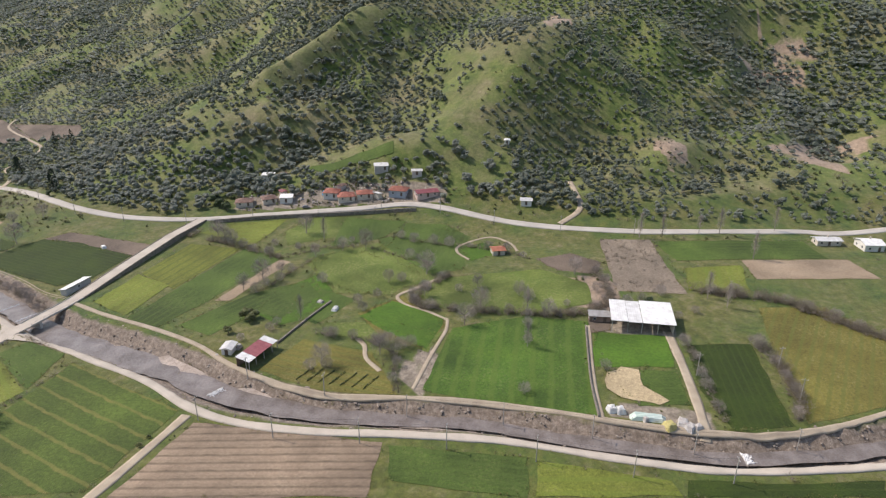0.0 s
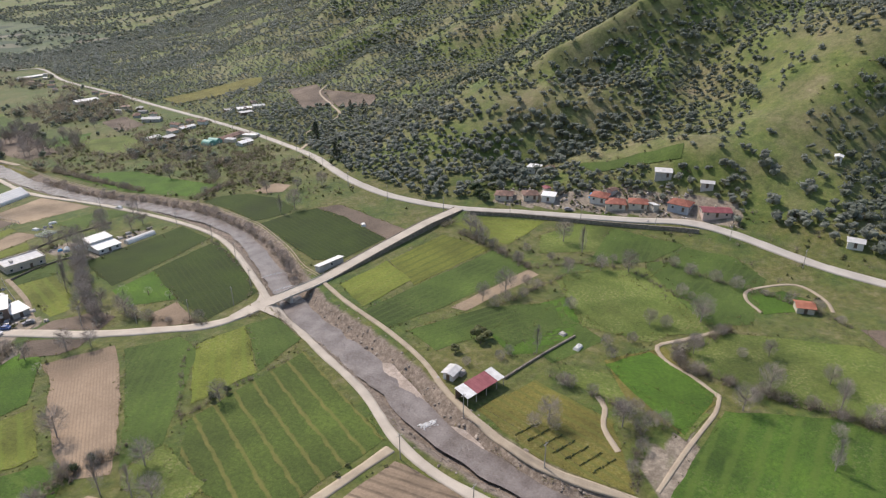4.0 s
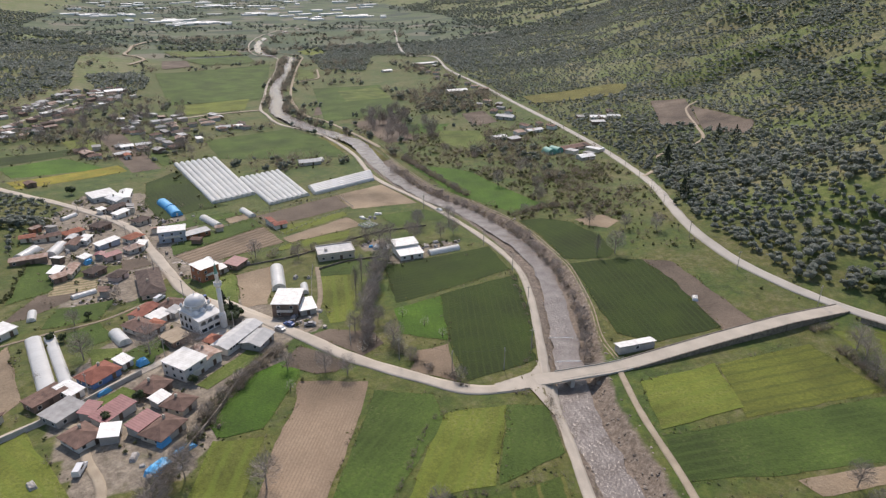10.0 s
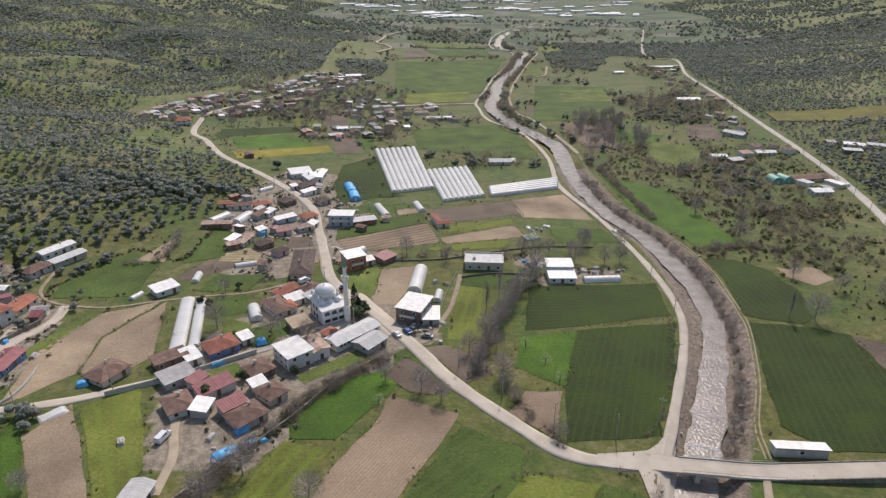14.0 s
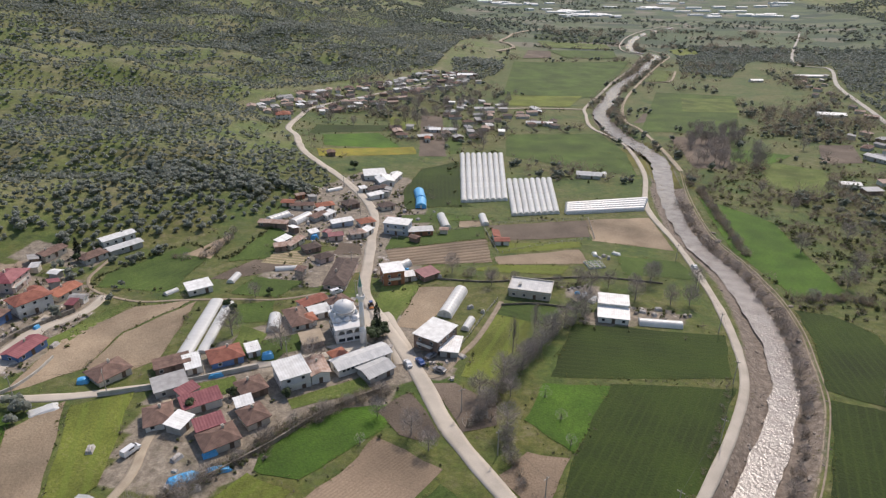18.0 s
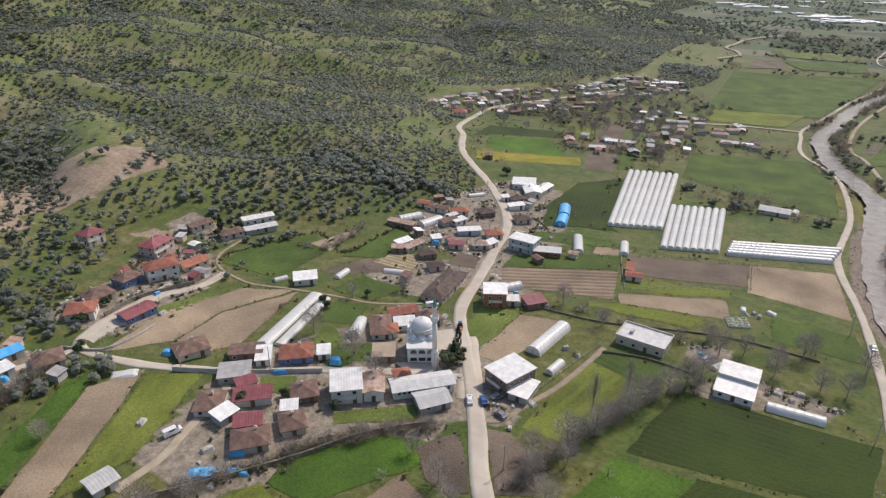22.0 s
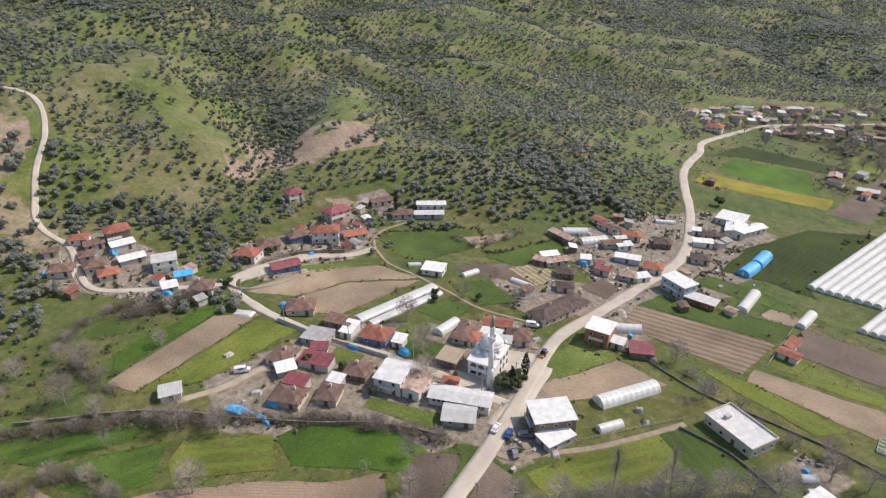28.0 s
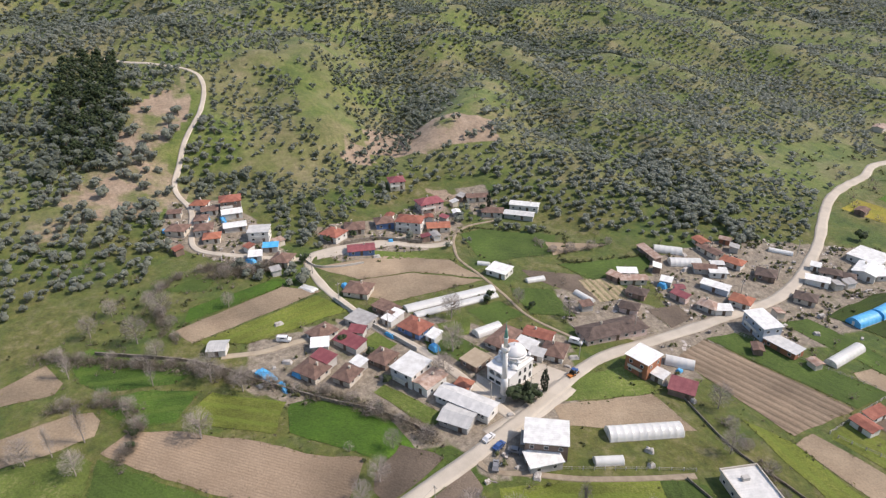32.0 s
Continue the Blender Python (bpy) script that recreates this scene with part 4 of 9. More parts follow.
field("bright", [(35, 197), (55, 200), (45, 167), (31, 178)])
field("tilled", [(33, 165), (44, 165), (38, 143), (27, 155)])
field("brown", [(2, 189), (9, 191), (17, 186), (22, 185), (24, 174), (15, 169)])
field("brown", [(-10, 172), (-7, 178), (-3, 183), (4, 175), (10, 166), (5, 163), (-1, 164)])
field("ygreen", [(14, 241), (30, 241), (22, 195), (10, 195)])
field("lgreen", [(-33, 251), (-18, 255), (-19, 222), (-30, 230)])
field("tan", [(-18, 253), (0, 258), (-9, 220), (-18, 220)])
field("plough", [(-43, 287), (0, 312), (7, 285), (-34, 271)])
field("green", [(-44, 303), (-4, 330), (0, 313), (-43, 288)])
field("brown", [(-2, 331), (47, 352), (49, 327), (7, 312)])
field("tan", [(47, 353), (80, 365), (87, 318), (50, 322)])
field("ygreen", [(4, 307), (44, 319), (45, 312), (10, 295)])
field("tan", [(7, 291), (44, 309), (48, 293), (10, 283)])
field("ygreen", [(10, 283), (40, 289), (37, 278), (-3, 274)])
field("green", [(61, 305), (87, 305), (93, 286), (63, 285)])
field("dark", [(-59, 423), (-40, 452), (-20, 362), (-48, 343), (-58, 372)])
field("bright", [(-152, 483), (-117, 513), (-86, 470), (-137, 448)])
field("mustard", [(-137, 435), (-79, 479), (-72, 459), (-128, 417)])
field("green", [(-68, 1049), (113, 1163), (59, 778), (-48, 761)])
field("green", [(-19, 553), (57, 579), (75, 513), (79, 448), (-11, 480)])
field("green", [(126, 838), (214, 830), (174, 612), (92, 598)])
field("lgreen", [(150, 800), (205, 810), (196, 720), (140, 712)])
field("brown", [(101, 689), (127, 702), (120, 653), (88, 636)])
field("brown", [(113, 583), (163, 596), (144, 485), (119, 480)])
field("brown", [(227, 580), (253, 586), (240, 525), (210, 518)])
field("ygreen", [(-41, 754), (40, 782), (28, 707), (-39, 690)])
field("brown", [(-61, 1220), (-21, 1235), (-16, 1145), (-59, 1101)])
field("lgreen", [(120, 925), (148, 946), (166, 1047), (146, 1062)])
field("ygreen", [(200, 1404), (263, 1492), (246, 1337), (203, 1270)])
field("brown", [(-105, 606), (-87, 613), (-51, 462), (-69, 454)])
field("ygreen", [(-129, 584), (-108, 594), (-95, 545), (-114, 535)])
field("green", [(-63, 520), (-52, 524), (-42, 476), (-50, 469)])
field("dark", [(-160, 470), (-152, 492), (-112, 524), (-118, 548), (-172, 520)])
field("green", [(-30, 1250), (90, 1330), (95, 1200), (10, 1160)])
field("lgreen", [(-60, 1420), (80, 1480), (90, 1360), (-40, 1300)])
field("dark", [(-80, 1600), (100, 1680), (105, 1530), (-70, 1470)])
field("bright", [(157, 549), (197, 538), (173, 505), (147, 511)])
field("bright", [(111, 411), (143, 372), (148, 283), (127, 277), (113, 328)])
field("dark", [(123.5, 265), (136, 262), (145, 248), (146, 227), (141, 207), (135, 203), (129, 205.5), (118, 211), (121, 228), (123.5, 248)])
field("dark", [(117.5, 206), (128, 203.5), (137, 200), (146, 194), (145, 174), (136, 137), (110, 138.5), (101, 149), (104.5, 163), (110.5, 181)])
field("brown", [(146, 194), (155, 186), (149, 134), (135, 135)])
field("tan", [(-114, 152), (-121, 181), (-114, 209), (-97, 219), (-106, 192), (-102, 169)])
field("tan", [(-102, 170), (-105, 192), (-95, 219), (-84, 180), (-91, 168)])
field("green", [(-138, 219), (-142, 231), (-129, 263), (-113, 257), (-109, 223)])
field("tan", [(-124, 256), (-115, 283), (-111, 255)])
field("green", [(-103, 254), (-102, 297), (-92, 291), (-88, 264)])
field("brown", [(-101, 237), (-93, 260), (-72, 261), (-93, 239)])
field("lined2", [(-89, 258), (-89, 272), (-73, 277), (-72, 260)])
field("green", [(-74, 207), (-79, 221), (-68, 228), (-62, 213)])
field("tan", [(-75, 103), (-100, 139), (-95, 154), (-67, 110)])
field("bright", [(-89, 106), (-107, 138), (-101, 139), (-79, 106)])
field("ygreen", [(-66, 110), (-92, 152), (-80, 163), (-64, 128)])
field("green", [(-102, 94), (-109, 103), (-110, 115), (-100, 109)])
field("striped", [(-63, 73), (-70, 77), (-64, 90), (-59, 108), (-52, 113), (-47, 108), (-46.5, 86), (-52, 79)])
field("striped", [(-44, 84), (-45, 101), (-42, 115), (-37, 113), (-29.5, 110), (-30, 98), (-36, 91)])
field("tan", [(-53, 56), (-63, 66), (-58, 70), (-53, 74), (-48, 73), (-45, 59)])
field("tan", [(-31, 64), (-38, 80), (-38, 86), (-34, 89), (-28, 89), (-24, 81), (-20, 68)])
field("lgreen", [(-18, 66), (-22, 85), (-18, 91), (-7, 91), (-9, 70)])
# meadows between the river track and the hill road
field("bright", [(92, 52), (114, 50), (130, 42), (120, 30), (106, 27), (89, 32), (84, 38)])
field("lgreen", [(130, 41), (148, 50), (163, 38), (147, 6), (132, -9), (116, 12), (114, 27)])
field("green", [(163, 21), (199, 18), (200, -2), (188, -18), (172, -19), (148, -21), (140, -9), (157, 11)])
field("bright", [(170, -16), (181, -25), (178, -36), (167, -33), (158, -23)])
field("lgreen", [(121, -5), (138, -16), (153, -55), (141, -75), (122, -77), (109, -55), (105, -33), (108, -18)])
field("bright", [(96, 11), (111, 2), (101, -22), (95, -22), (76, -20), (80, -13), (88, 0)])
field("brown", [(165, -52), (174, -68), (165, -82), (152, -79), (153, -63)])
# gravel bars in the river
field("bar", [(60, 73), (57, 70), (54, 65), (50.5, 56), (49.5, 50), (52, 48.5), (56, 58), (61, 70)], lift=0.45)
field("bar", [(46.5, 37), (44.5, 32), (42, 23), (43, 19), (47, 31)], lift=0.3)
field("bar", [(36.6, -20), (38, -28), (38.6, -42), (37.6, -52), (36, -38)], lift=0.3)
# gardens between the houses
field("lgreen", [(-36.3, 170.8), (-20, 187), (-15, 182), (-23.4, 175), (-33.2, 167.2)])
field("lgreen", [(-65, 171.5), (-57, 178), (-51.4, 172.6), (-54.8, 168.5), (-60, 166.3)])
field("green", [(-64, 195.3), (-48, 208.7), (-44, 197), (-57, 187)])
field("lgreen", [(-126, 178), (-119.5, 212), (-115.4, 210), (-119, 176)])


# ---- roads, tracks and paths ----
ribbon("road_main", [(300, -420), (226, -223), (217, -177), (205, -125), (202, -90), (206, -38), (217, 2), (219, 24), (212, 46), (197, 92), (184, 124), (178, 151), (178, 183), (190, 224),
                     (231, 302), (259, 384), (279, 482), (292, 557), (316, 697), (351, 922), (399, 1113), (380, 1229), (581, 1925)], 4.8, M["asphalt"], "pale worn asphalt road along the hill foot", 0.2)
ribbon("road_west_bank", [(130, -290), (62, -200), (45, -165), (40, -149), (33.5, -124), (30, -103), (30, -82), (31.6, -53), (29, -22), (26, 0), (26, 24), (31, 43), (42, 65), (50, 91), (58, 114), (64, 133),
                          (73, 153), (88, 188), (96, 216), (97, 253), (94, 289), (89, 328), (80, 383), (84, 457), (77, 532), (66, 568), (53, 594), (47, 622), (45, 663), (43, 694), (49, 738), (59, 794), (70, 868), (83, 940), (109, 1060), (126, 1170), (138, 1255),
                          (112, 1335), (107, 1400), (112, 1510), (134, 1690), (184, 1905), (264, 2100), (400, 2370)], 3.1, M["road"], "pale dusty road along the river bank", 0.34)
ribbon("road_east_bank", [(150, -270), (100, -210), (64, -158), (50.5, -131), (46, -109), (46.2, -83), (47, -72), (48, -58), (48.4, -38), (46.8, -20), (44.6, 2), (47, 20), (55, 42), (65, 60), (73, 82), (80, 108), (88, 130)], 1.9, M["dirt"], "dirt track along the river bank", 0.3, category="track")
NORTH_BANK = np.array([(91.5, 136), (94.5, 149), (103, 167), (109.5, 184), (116, 204), (119, 224), (121.5, 248), (121, 276), (116.5, 306), (107.5, 348), (106, 411), (109, 470)], float)
for side_step in (-0.65, 0.65):
    ribbon("wheel_rut", [(p[0] + side_step, p[1]) for p in NORTH_BANK], 0.5, M["rut"], "worn wheel rut of a grassy track on the far bank", 0.05, category="track")
ribbon("track_far_bank", [(109, 470), (103, 532), (92, 605), (81, 643), (82, 723), (92, 804), (110, 905), (138, 1045), (168, 1177), (186, 1262), (175, 1340), (152, 1400)], 3.0, M["dirt"], "dirt track along the far river bank", 0.3, category="track")
ribbon("field_branch", [(110, 905), (130, 922), (152, 940), (163, 990), (172, 1047)], 3.0, M["dirt"], "dirt branch between the far fields", 0.4, category="track")
ribbon("road_village", [(64, 134), (53, 134), (40, 138), (27, 151), (11, 170), (0, 188), (-12, 206), (-25, 224), (-38, 244), (-45, 269), (-53, 299), (-65, 337), (-93, 374), (-122, 402), (-139, 420), (-152, 440),
                        (-166, 466), (-182, 487), (-193, 518), (-201, 551), (-206, 572)], 4.9, M["road"], "pale dusty concrete village road", 0.16)
ribbon("lane_hamlet", [(-206, 572), (-206, 600), (-194, 640), (-176, 690), (-158, 740), (-140, 790)], 3.2, M["road"], "narrow lane between the houses of the far hamlet", 0.25)
field("dust", [(-126, 153), (-130, 158), (-134, 174), (-139, 195), (-131, 193), (-127, 174), (-123, 162), (-120, 153)], lift=0.05)
field("dust", [(-24, 222), (-31, 233), (-36, 227), (-43, 219), (-38, 213), (-29, 216)], lift=0.0)
field("dust", [(-31, 199), (-21, 203), (-22, 206), (-28, 209), (-37, 201)], lift=0.0)
field("dust", [(47, 133.2), (57, 131.5), (57.5, 118), (60.5, 117), (65, 128), (67.5, 131), (67.5, 137), (70.5, 144), (67.5, 144.5), (61.5, 138.8), (48, 137.4)], lift=0.26)
ribbon("road_widening", [(-8, 198), (-16, 212), (-27, 228)], 8.0, M["road"], "widened dusty road beside the mosque", 0.1)
ribbon("street_west", [(-14, 207), (-27, 200), (-39, 194), (-57, 182), (-68, 172), (-81, 164), (-100, 154), (-120, 149), (-128, 158), (-133, 180), (-128, 200), (-130, 214)], 3.6, M["road"], "narrow concrete village street")
ribbon("street_hill", [(-120, 149), (-125, 126), (-133, 104), (-150, 99), (-168, 97), (-190, 87), (-218, 87), (-260, 94), (-291, 93), (-310, 80), (-330, 30)], 2.7, M["road"], "concrete lane climbing the hillside", 0.3)
ribbon("path_olive", [(-130, 214), (-136, 216), (-141, 219), (-146, 225), (-148, 232), (-150, 242)], 1.3, M["rut"], "narrow path at the field edge", category="path")
ribbon("path_fields", [(-130, 214), (-115, 213), (-101, 218), (-83, 224), (-67, 229), (-52, 240)], 1.3, M["rut"], "farm path between fields", category="path")
ribbon("lane_yard", [(-73, 165), (-66, 158), (-63, 144), (-59, 133), (-58, 120)], 2.6, M["dirt"], "dirt lane into a farmyard", category="track")
ribbon("farm_track", [(-4, 191), (3.7, 194), (7, 205), (10.8, 217), (13.5, 232), (15.6, 248)], 1.9, M["rut"], "rutted farm track beside a fence", category="track")
ribbon("path_meadow", [(136, -12), (125, -5), (116, 1), (109, -4), (105, -13), (99, -23)], 1.7, M["dirt"], "bare earth path across the meadow", category="path")
ribbon("path_lower_meadow", [(99, -23), (91, -24), (80, -23), (69, -22), (52, -21)], 1.3, M["dirt"], "worn track between the meadow and a field", category="path")
ribbon("path_spur", [(79, 6), (75, 2), (67, -1), (60, -8)], 1.6, M["dirt"], "short bare earth path in the meadow", category="path")
ribbon("path_knoll", [(173, -43), (182, -39), (189, -28), (176, -15), (167, -15), (159, -22)], 1.4, M["dirt"], "bare earth path round a small knoll", category="path")
ribbon("barn_path", [(103, -103), (79, -105), (58, -106), (44, -106)], 3.0, M["dirt"], "dirt drive to the barn", category="track")
ribbon("field_ditch_path", [(103, -75), (68, -76), (46, -78)], 1.6, M["dirt"], "path along a field wall", category="path")
ribbon("field_track", [(27, 41), (9, 43), (-8, 45), (-40, 50)], 3.2, M["dirt"], "dirt track between fields", category="track")
ribbon("far_track", [(-108, 1150), (-92, 1215), (-90, 1245), (-104, 1290), (-124, 1320), (-122, 1420), (-117, 1556), (-73, 1773), (20, 1900)], 6, M["dirt"], "pale track on the far plain", 1.0, category="track")
ribbon("far_farm_road", [(43, 694), (15, 690), (-12, 683), (-40, 668)], 5, M["dirt"], "farm road to the far hamlet", 0.3)
ribbon("hill_branch", [(231, 302), (255, 318), (277, 344)], 3, M["dirt"], "dirt branch into the olive grove", 0.3, category="track")
ribbon("plot_path", [(412, 458), (384, 441), (349, 388), (321, 352), (277, 344)], 2.2, M["dirt"], "dirt path past bare soil plots in the olive grove", 0.7, category="path")
ribbon("gully_track", [(207, -62), (222, -72), (238, -70), (262, -66)], 3, M["dirt"], "dirt track climbing a gully", 0.3, category="track")


# ---- buildings ----
built = []          # x, y, radius of what stands on the ground
WALL_WORDS = {"white": "white-plastered", "cream": "cream-plastered", "blue": "blue-painted", "bluegrey": "blue-grey", "grey": "grey concrete", "pink": "pink-plastered", "brown": "bare brown brick", "brick": "red-brick"}
ROOF_WORDS = {"red": "weathered red tile", "orange": "orange tile", "brown": "faded brown tile", "dark": "dark brown tile", "metalred": "dark red sheet-metal", "white": "white sheet-metal", "lgrey": "light grey", "grey": "grey concrete",
              "rust": "rusty sheet-metal", "tan": "tan earth-covered", "tarp": "blue tarpaulin"}


def ready(bm, name, material):
    me = bpy.data.meshes.new(name)
    bm.to_mesh(me)
    bm.free()
    me.materials.append(material)
    return me


def ring(bm, outer, inner, z0, z1):
    """A closed wall between two loops of (x, y, extra height)."""
    n = len(outer)
    rows = [[bm.verts.new((p[0], p[1], z)) for p in loop] if low else [bm.verts.new((p[0], p[1], z1 + p[2])) for p in loop] for loop, low, z in ((outer, True, z0), (outer, False, z1), (inner, False, z1), (inner, True, z0))]
    for a, b in ((0, 1), (1, 2), (2, 3), (3, 0)):
        for i in range(n):
            k = (i + 1) % n
            bm.faces.new((rows[a][i], rows[a][k], rows[b][k], rows[b][i]))


def window_mesh(w, h):
    t = 0.1
    bm = bmesh.new()
    o = [(-w / 2, 0), (w / 2, 0), (w / 2, h), (-w / 2, h)]
    q = [(-w / 2 + t, t), (w / 2 - t, t), (w / 2 - t, h - t), (-w / 2 + t, h - t)]
    rows = [[bm.verts.new((p[0], y, p[1])) for p in loop] for loop, y in ((o, 0.05), (o, -0.07), (q, -0.07), (q, 0.05))]
    for a, b in ((0, 1), (1, 2), (2, 3), (3, 0)):
        for i in range(4):
            k = (i + 1) % 4
            bm.faces.new((rows[a][i], rows[a][k], rows[b][k], rows[b][i]))
    me_frame = ready(bm, "window", M["frame"])
    return me_frame, ready(boxes((-w / 2 + t, w / 2 - t, -0.02, 0.02, t, h - t)), "pane", M["glass"])


WINDOW = window_mesh(1.2, 1.2)
DOOR = ready(boxes((-0.5, 0.5, -0.05, 0.03, 0, 2.05), (-0.58, -0.5, -0.07, 0.05, 0, 2.13), (0.5, 0.58, -0.07, 0.05, 0, 2.13), (-0.5, 0.5, -0.07, 0.05, 2.05, 2.13)), "door", M["door"])
CHIMNEY = ready(boxes((-0.3, 0.3, -0.3, 0.3, -1.2, 0.9), (-0.4, 0.4, -0.4, 0.4, 0.9, 1.0), (-0.22, 0.22, -0.22, 0.22, 1.0, 1.25)), "chimney", WALL_MATS["cream"])


def sheet(bm, loops, thick):
    """Roof planes of the given outlines, with thickness, their lower faces thick metres below."""
    for outline in loops:
        top = [bm.verts.new(p) for p in outline]
        low = [bm.verts.new((p[0], p[1], p[2] - thick)) for p in outline]
        bm.faces.new(top)
        bm.faces.new(low[::-1])
        for i in range(len(top)):
            k = (i + 1) % len(top)
            bm.faces.new((top[i], low[i], low[k], top[k]))


def house(kind, x, y, turn, w, d, h, wall, roof, far=False):
    """A building: w along its front, d deep, h to the eaves. kind: the roof's form."""
    h *= 0.86 if h < 6 else 0.94
    w, d = max(w * 0.94, 3.0), max(d * 0.9, 3.0)
    a = radians(turn)
    corners = [(x + u * w / 2 * math.cos(a) - v * d / 2 * math.sin(a), y + u * w / 2 * math.sin(a) + v * d / 2 * math.cos(a)) for u in (-1, 1) for v in (-1, 1)]
    low = min(float(ground_z(*c)) for c in corners)
    z = float(ground_z(x, y))
    built.append((x, y, math.hypot(w, d) / 2 + 1.2))
    rng = random.Random(int(x * 131 + y * 17))
    storeys = 2 if h >= 5.6 and kind in ("hip", "flat") else 1
    h = max(2.5, h * (0.82 if storeys == 2 else 0.74))
    barn = kind in ("gable", "mono") and (w * d > 110 or wall == "grey")
    name = "barn" if barn and w * d > 90 else "shed" if (kind == "mono" or w * d < 36) else "house"
    form = {"hip": "hipped", "gable": "gabled", "mono": "lean-to", "flat": "flat", "slab": "flat"}[kind]
    words = f"{'two-storey ' if storeys == 2 else ''}{WALL_WORDS[wall]} {name} with {form} {ROOF_WORDS[roof]} roof"
    ob = thing(name, pose(x, y, z, 0, 0, turn), words, name)
    foot = low - z - 0.4
    t = 0.25
    bm = bmesh.new()
    hw, hd = w / 2, d / 2
    rise = min(w, d) * (0.2 if kind == "hip" else 0.13)
    # walls with thickness
    long_x = w >= d
    peak = rise if kind == "gable" else 0
    if long_x:
        loop = [(-1, -1, 0), (1, -1, 0), (1, 0, peak), (1, 1, 0), (-1, 1, 0), (-1, 0, peak)]
    else:
        loop = [(-1, -1, 0), (0, -1, peak), (1, -1, 0), (1, 1, 0), (0, 1, peak), (-1, 1, 0)]
    ring(bm, [(u * hw, v * hd, k) for u, v, k in loop], [(u * (hw - t), v * (hd - t), k) for u, v, k in loop], foot, h)
    part("wall", bm, WALL_MATS[wall], ob)
    # roof
    o = 0.55 if kind in ("hip", "gable") else 0.4
    X, Y = hw + o, hd + o
    bm = bmesh.new()
    drop = rise * o / (min(w, d) / 2)
    e, top = h - drop + 0.12, h + rise + 0.12
    if kind == "hip":
        if long_x:
            r = X - Y
            sheet(bm, [[(-X, -Y, e), (X, -Y, e), (r, 0, top), (-r, 0, top)], [(X, Y, e), (-X, Y, e), (-r, 0, top), (r, 0, top)], [(X, -Y, e), (X, Y, e), (r, 0, top)], [(-X, Y, e), (-X, -Y, e), (-r, 0, top)]], 0.16)
        else:
            r = Y - X
            sheet(bm, [[(X, -Y, e), (X, Y, e), (0, r, top), (0, -r, top)], [(-X, Y, e), (-X, -Y, e), (0, -r, top), (0, r, top)], [(-X, -Y, e), (X, -Y, e), (0, -r, top)], [(X, Y, e), (-X, Y, e), (0, r, top)]], 0.16)
    elif kind == "gable":
        if long_x:
            sheet(bm, [[(-X, -Y, e), (X, -Y, e), (X, 0, top), (-X, 0, top)], [(X, Y, e), (-X, Y, e), (-X, 0, top), (X, 0, top)]], 0.14)
        else:
            sheet(bm, [[(X, -Y, e), (X, Y, e), (0, Y, top), (0, -Y, top)], [(-X, Y, e), (-X, -Y, e), (0, -Y, top), (0, Y, top)]], 0.14)
    elif kind == "mono":
        sheet(bm, [[(-X, -Y, h + 0.1), (X, -Y, h + 0.1), (X, Y, h + 0.75), (-X, Y, h + 0.75)]], 0.12)
    elif kind == "flat":
        sheet(bm, [[(-X, -Y, h + 0.22), (X, -Y, h + 0.22), (X, Y, h + 0.45), (-X, Y, h + 0.45)]], 0.2)
    else:
        box(bm, -X, X, -Y, Y, h + 0.004, h + 0.25)
    part("roof", bm, ROOF_MATS[roof], ob)
    if kind == "slab":
        bm = bmesh.new()
        for s in ((-X, X, -Y, -Y + 0.25, h + 0.26, h + 0.8), (-X, X, Y - 0.25, Y, h + 0.26, h + 0.8), (-X, -X + 0.25, -Y + 0.25, Y - 0.25, h + 0.26, h + 0.8), (X - 0.25, X, -Y + 0.25, Y - 0.25, h + 0.26, h + 0.8)):
            box(bm, *s)
        part("parapet", bm, WALL_MATS[wall], ob)
        part("stair_head", boxes((-w * 0.3, -w * 0.3 + 1.2, -1.5, 0.4, h + 0.26, h + 1.3)), WALL_MATS["grey"], ob)
    if kind in ("flat", "slab") and storeys == 2:
        part("balcony", boxes((-hw * 0.6, hw * 0.6, -hd - 1.2, -hd - 0.002, h / 2 - 0.1, h / 2 + 0.08), (-hw * 0.6, hw * 0.6, -hd - 1.2, -hd - 1.12, h / 2 + 0.08, h / 2 + 0.95)), WALL_MATS["white"], ob)
    if kind == "hip" and storeys == 2:
        part("balcony", boxes((-hw, hw * 0.2, -hd - 1.3, -hd - 0.002, h / 2 - 0.1, h / 2 + 0.08), (-hw, hw * 0.2, -hd - 1.3, -hd - 1.22, h / 2 + 0.08, h / 2 + 0.95), (-hw, -hw + 0.2, -hd - 1.3, -hd - 1.1, foot, h / 2 - 0.1),
                              (hw * 0.2 - 0.2, hw * 0.2, -hd - 1.3, -hd - 1.1, foot, h / 2 - 0.1)), WALL_MATS["white"], ob)
    if kind in ("hip", "gable") and not barn and name == "house":
        c = part("chimney", CHIMNEY, None, ob)
        c.location = (w * rng.uniform(-0.2, 0.2), d * 0.12, top - 0.35)
    # openings
    if far:
        return ob
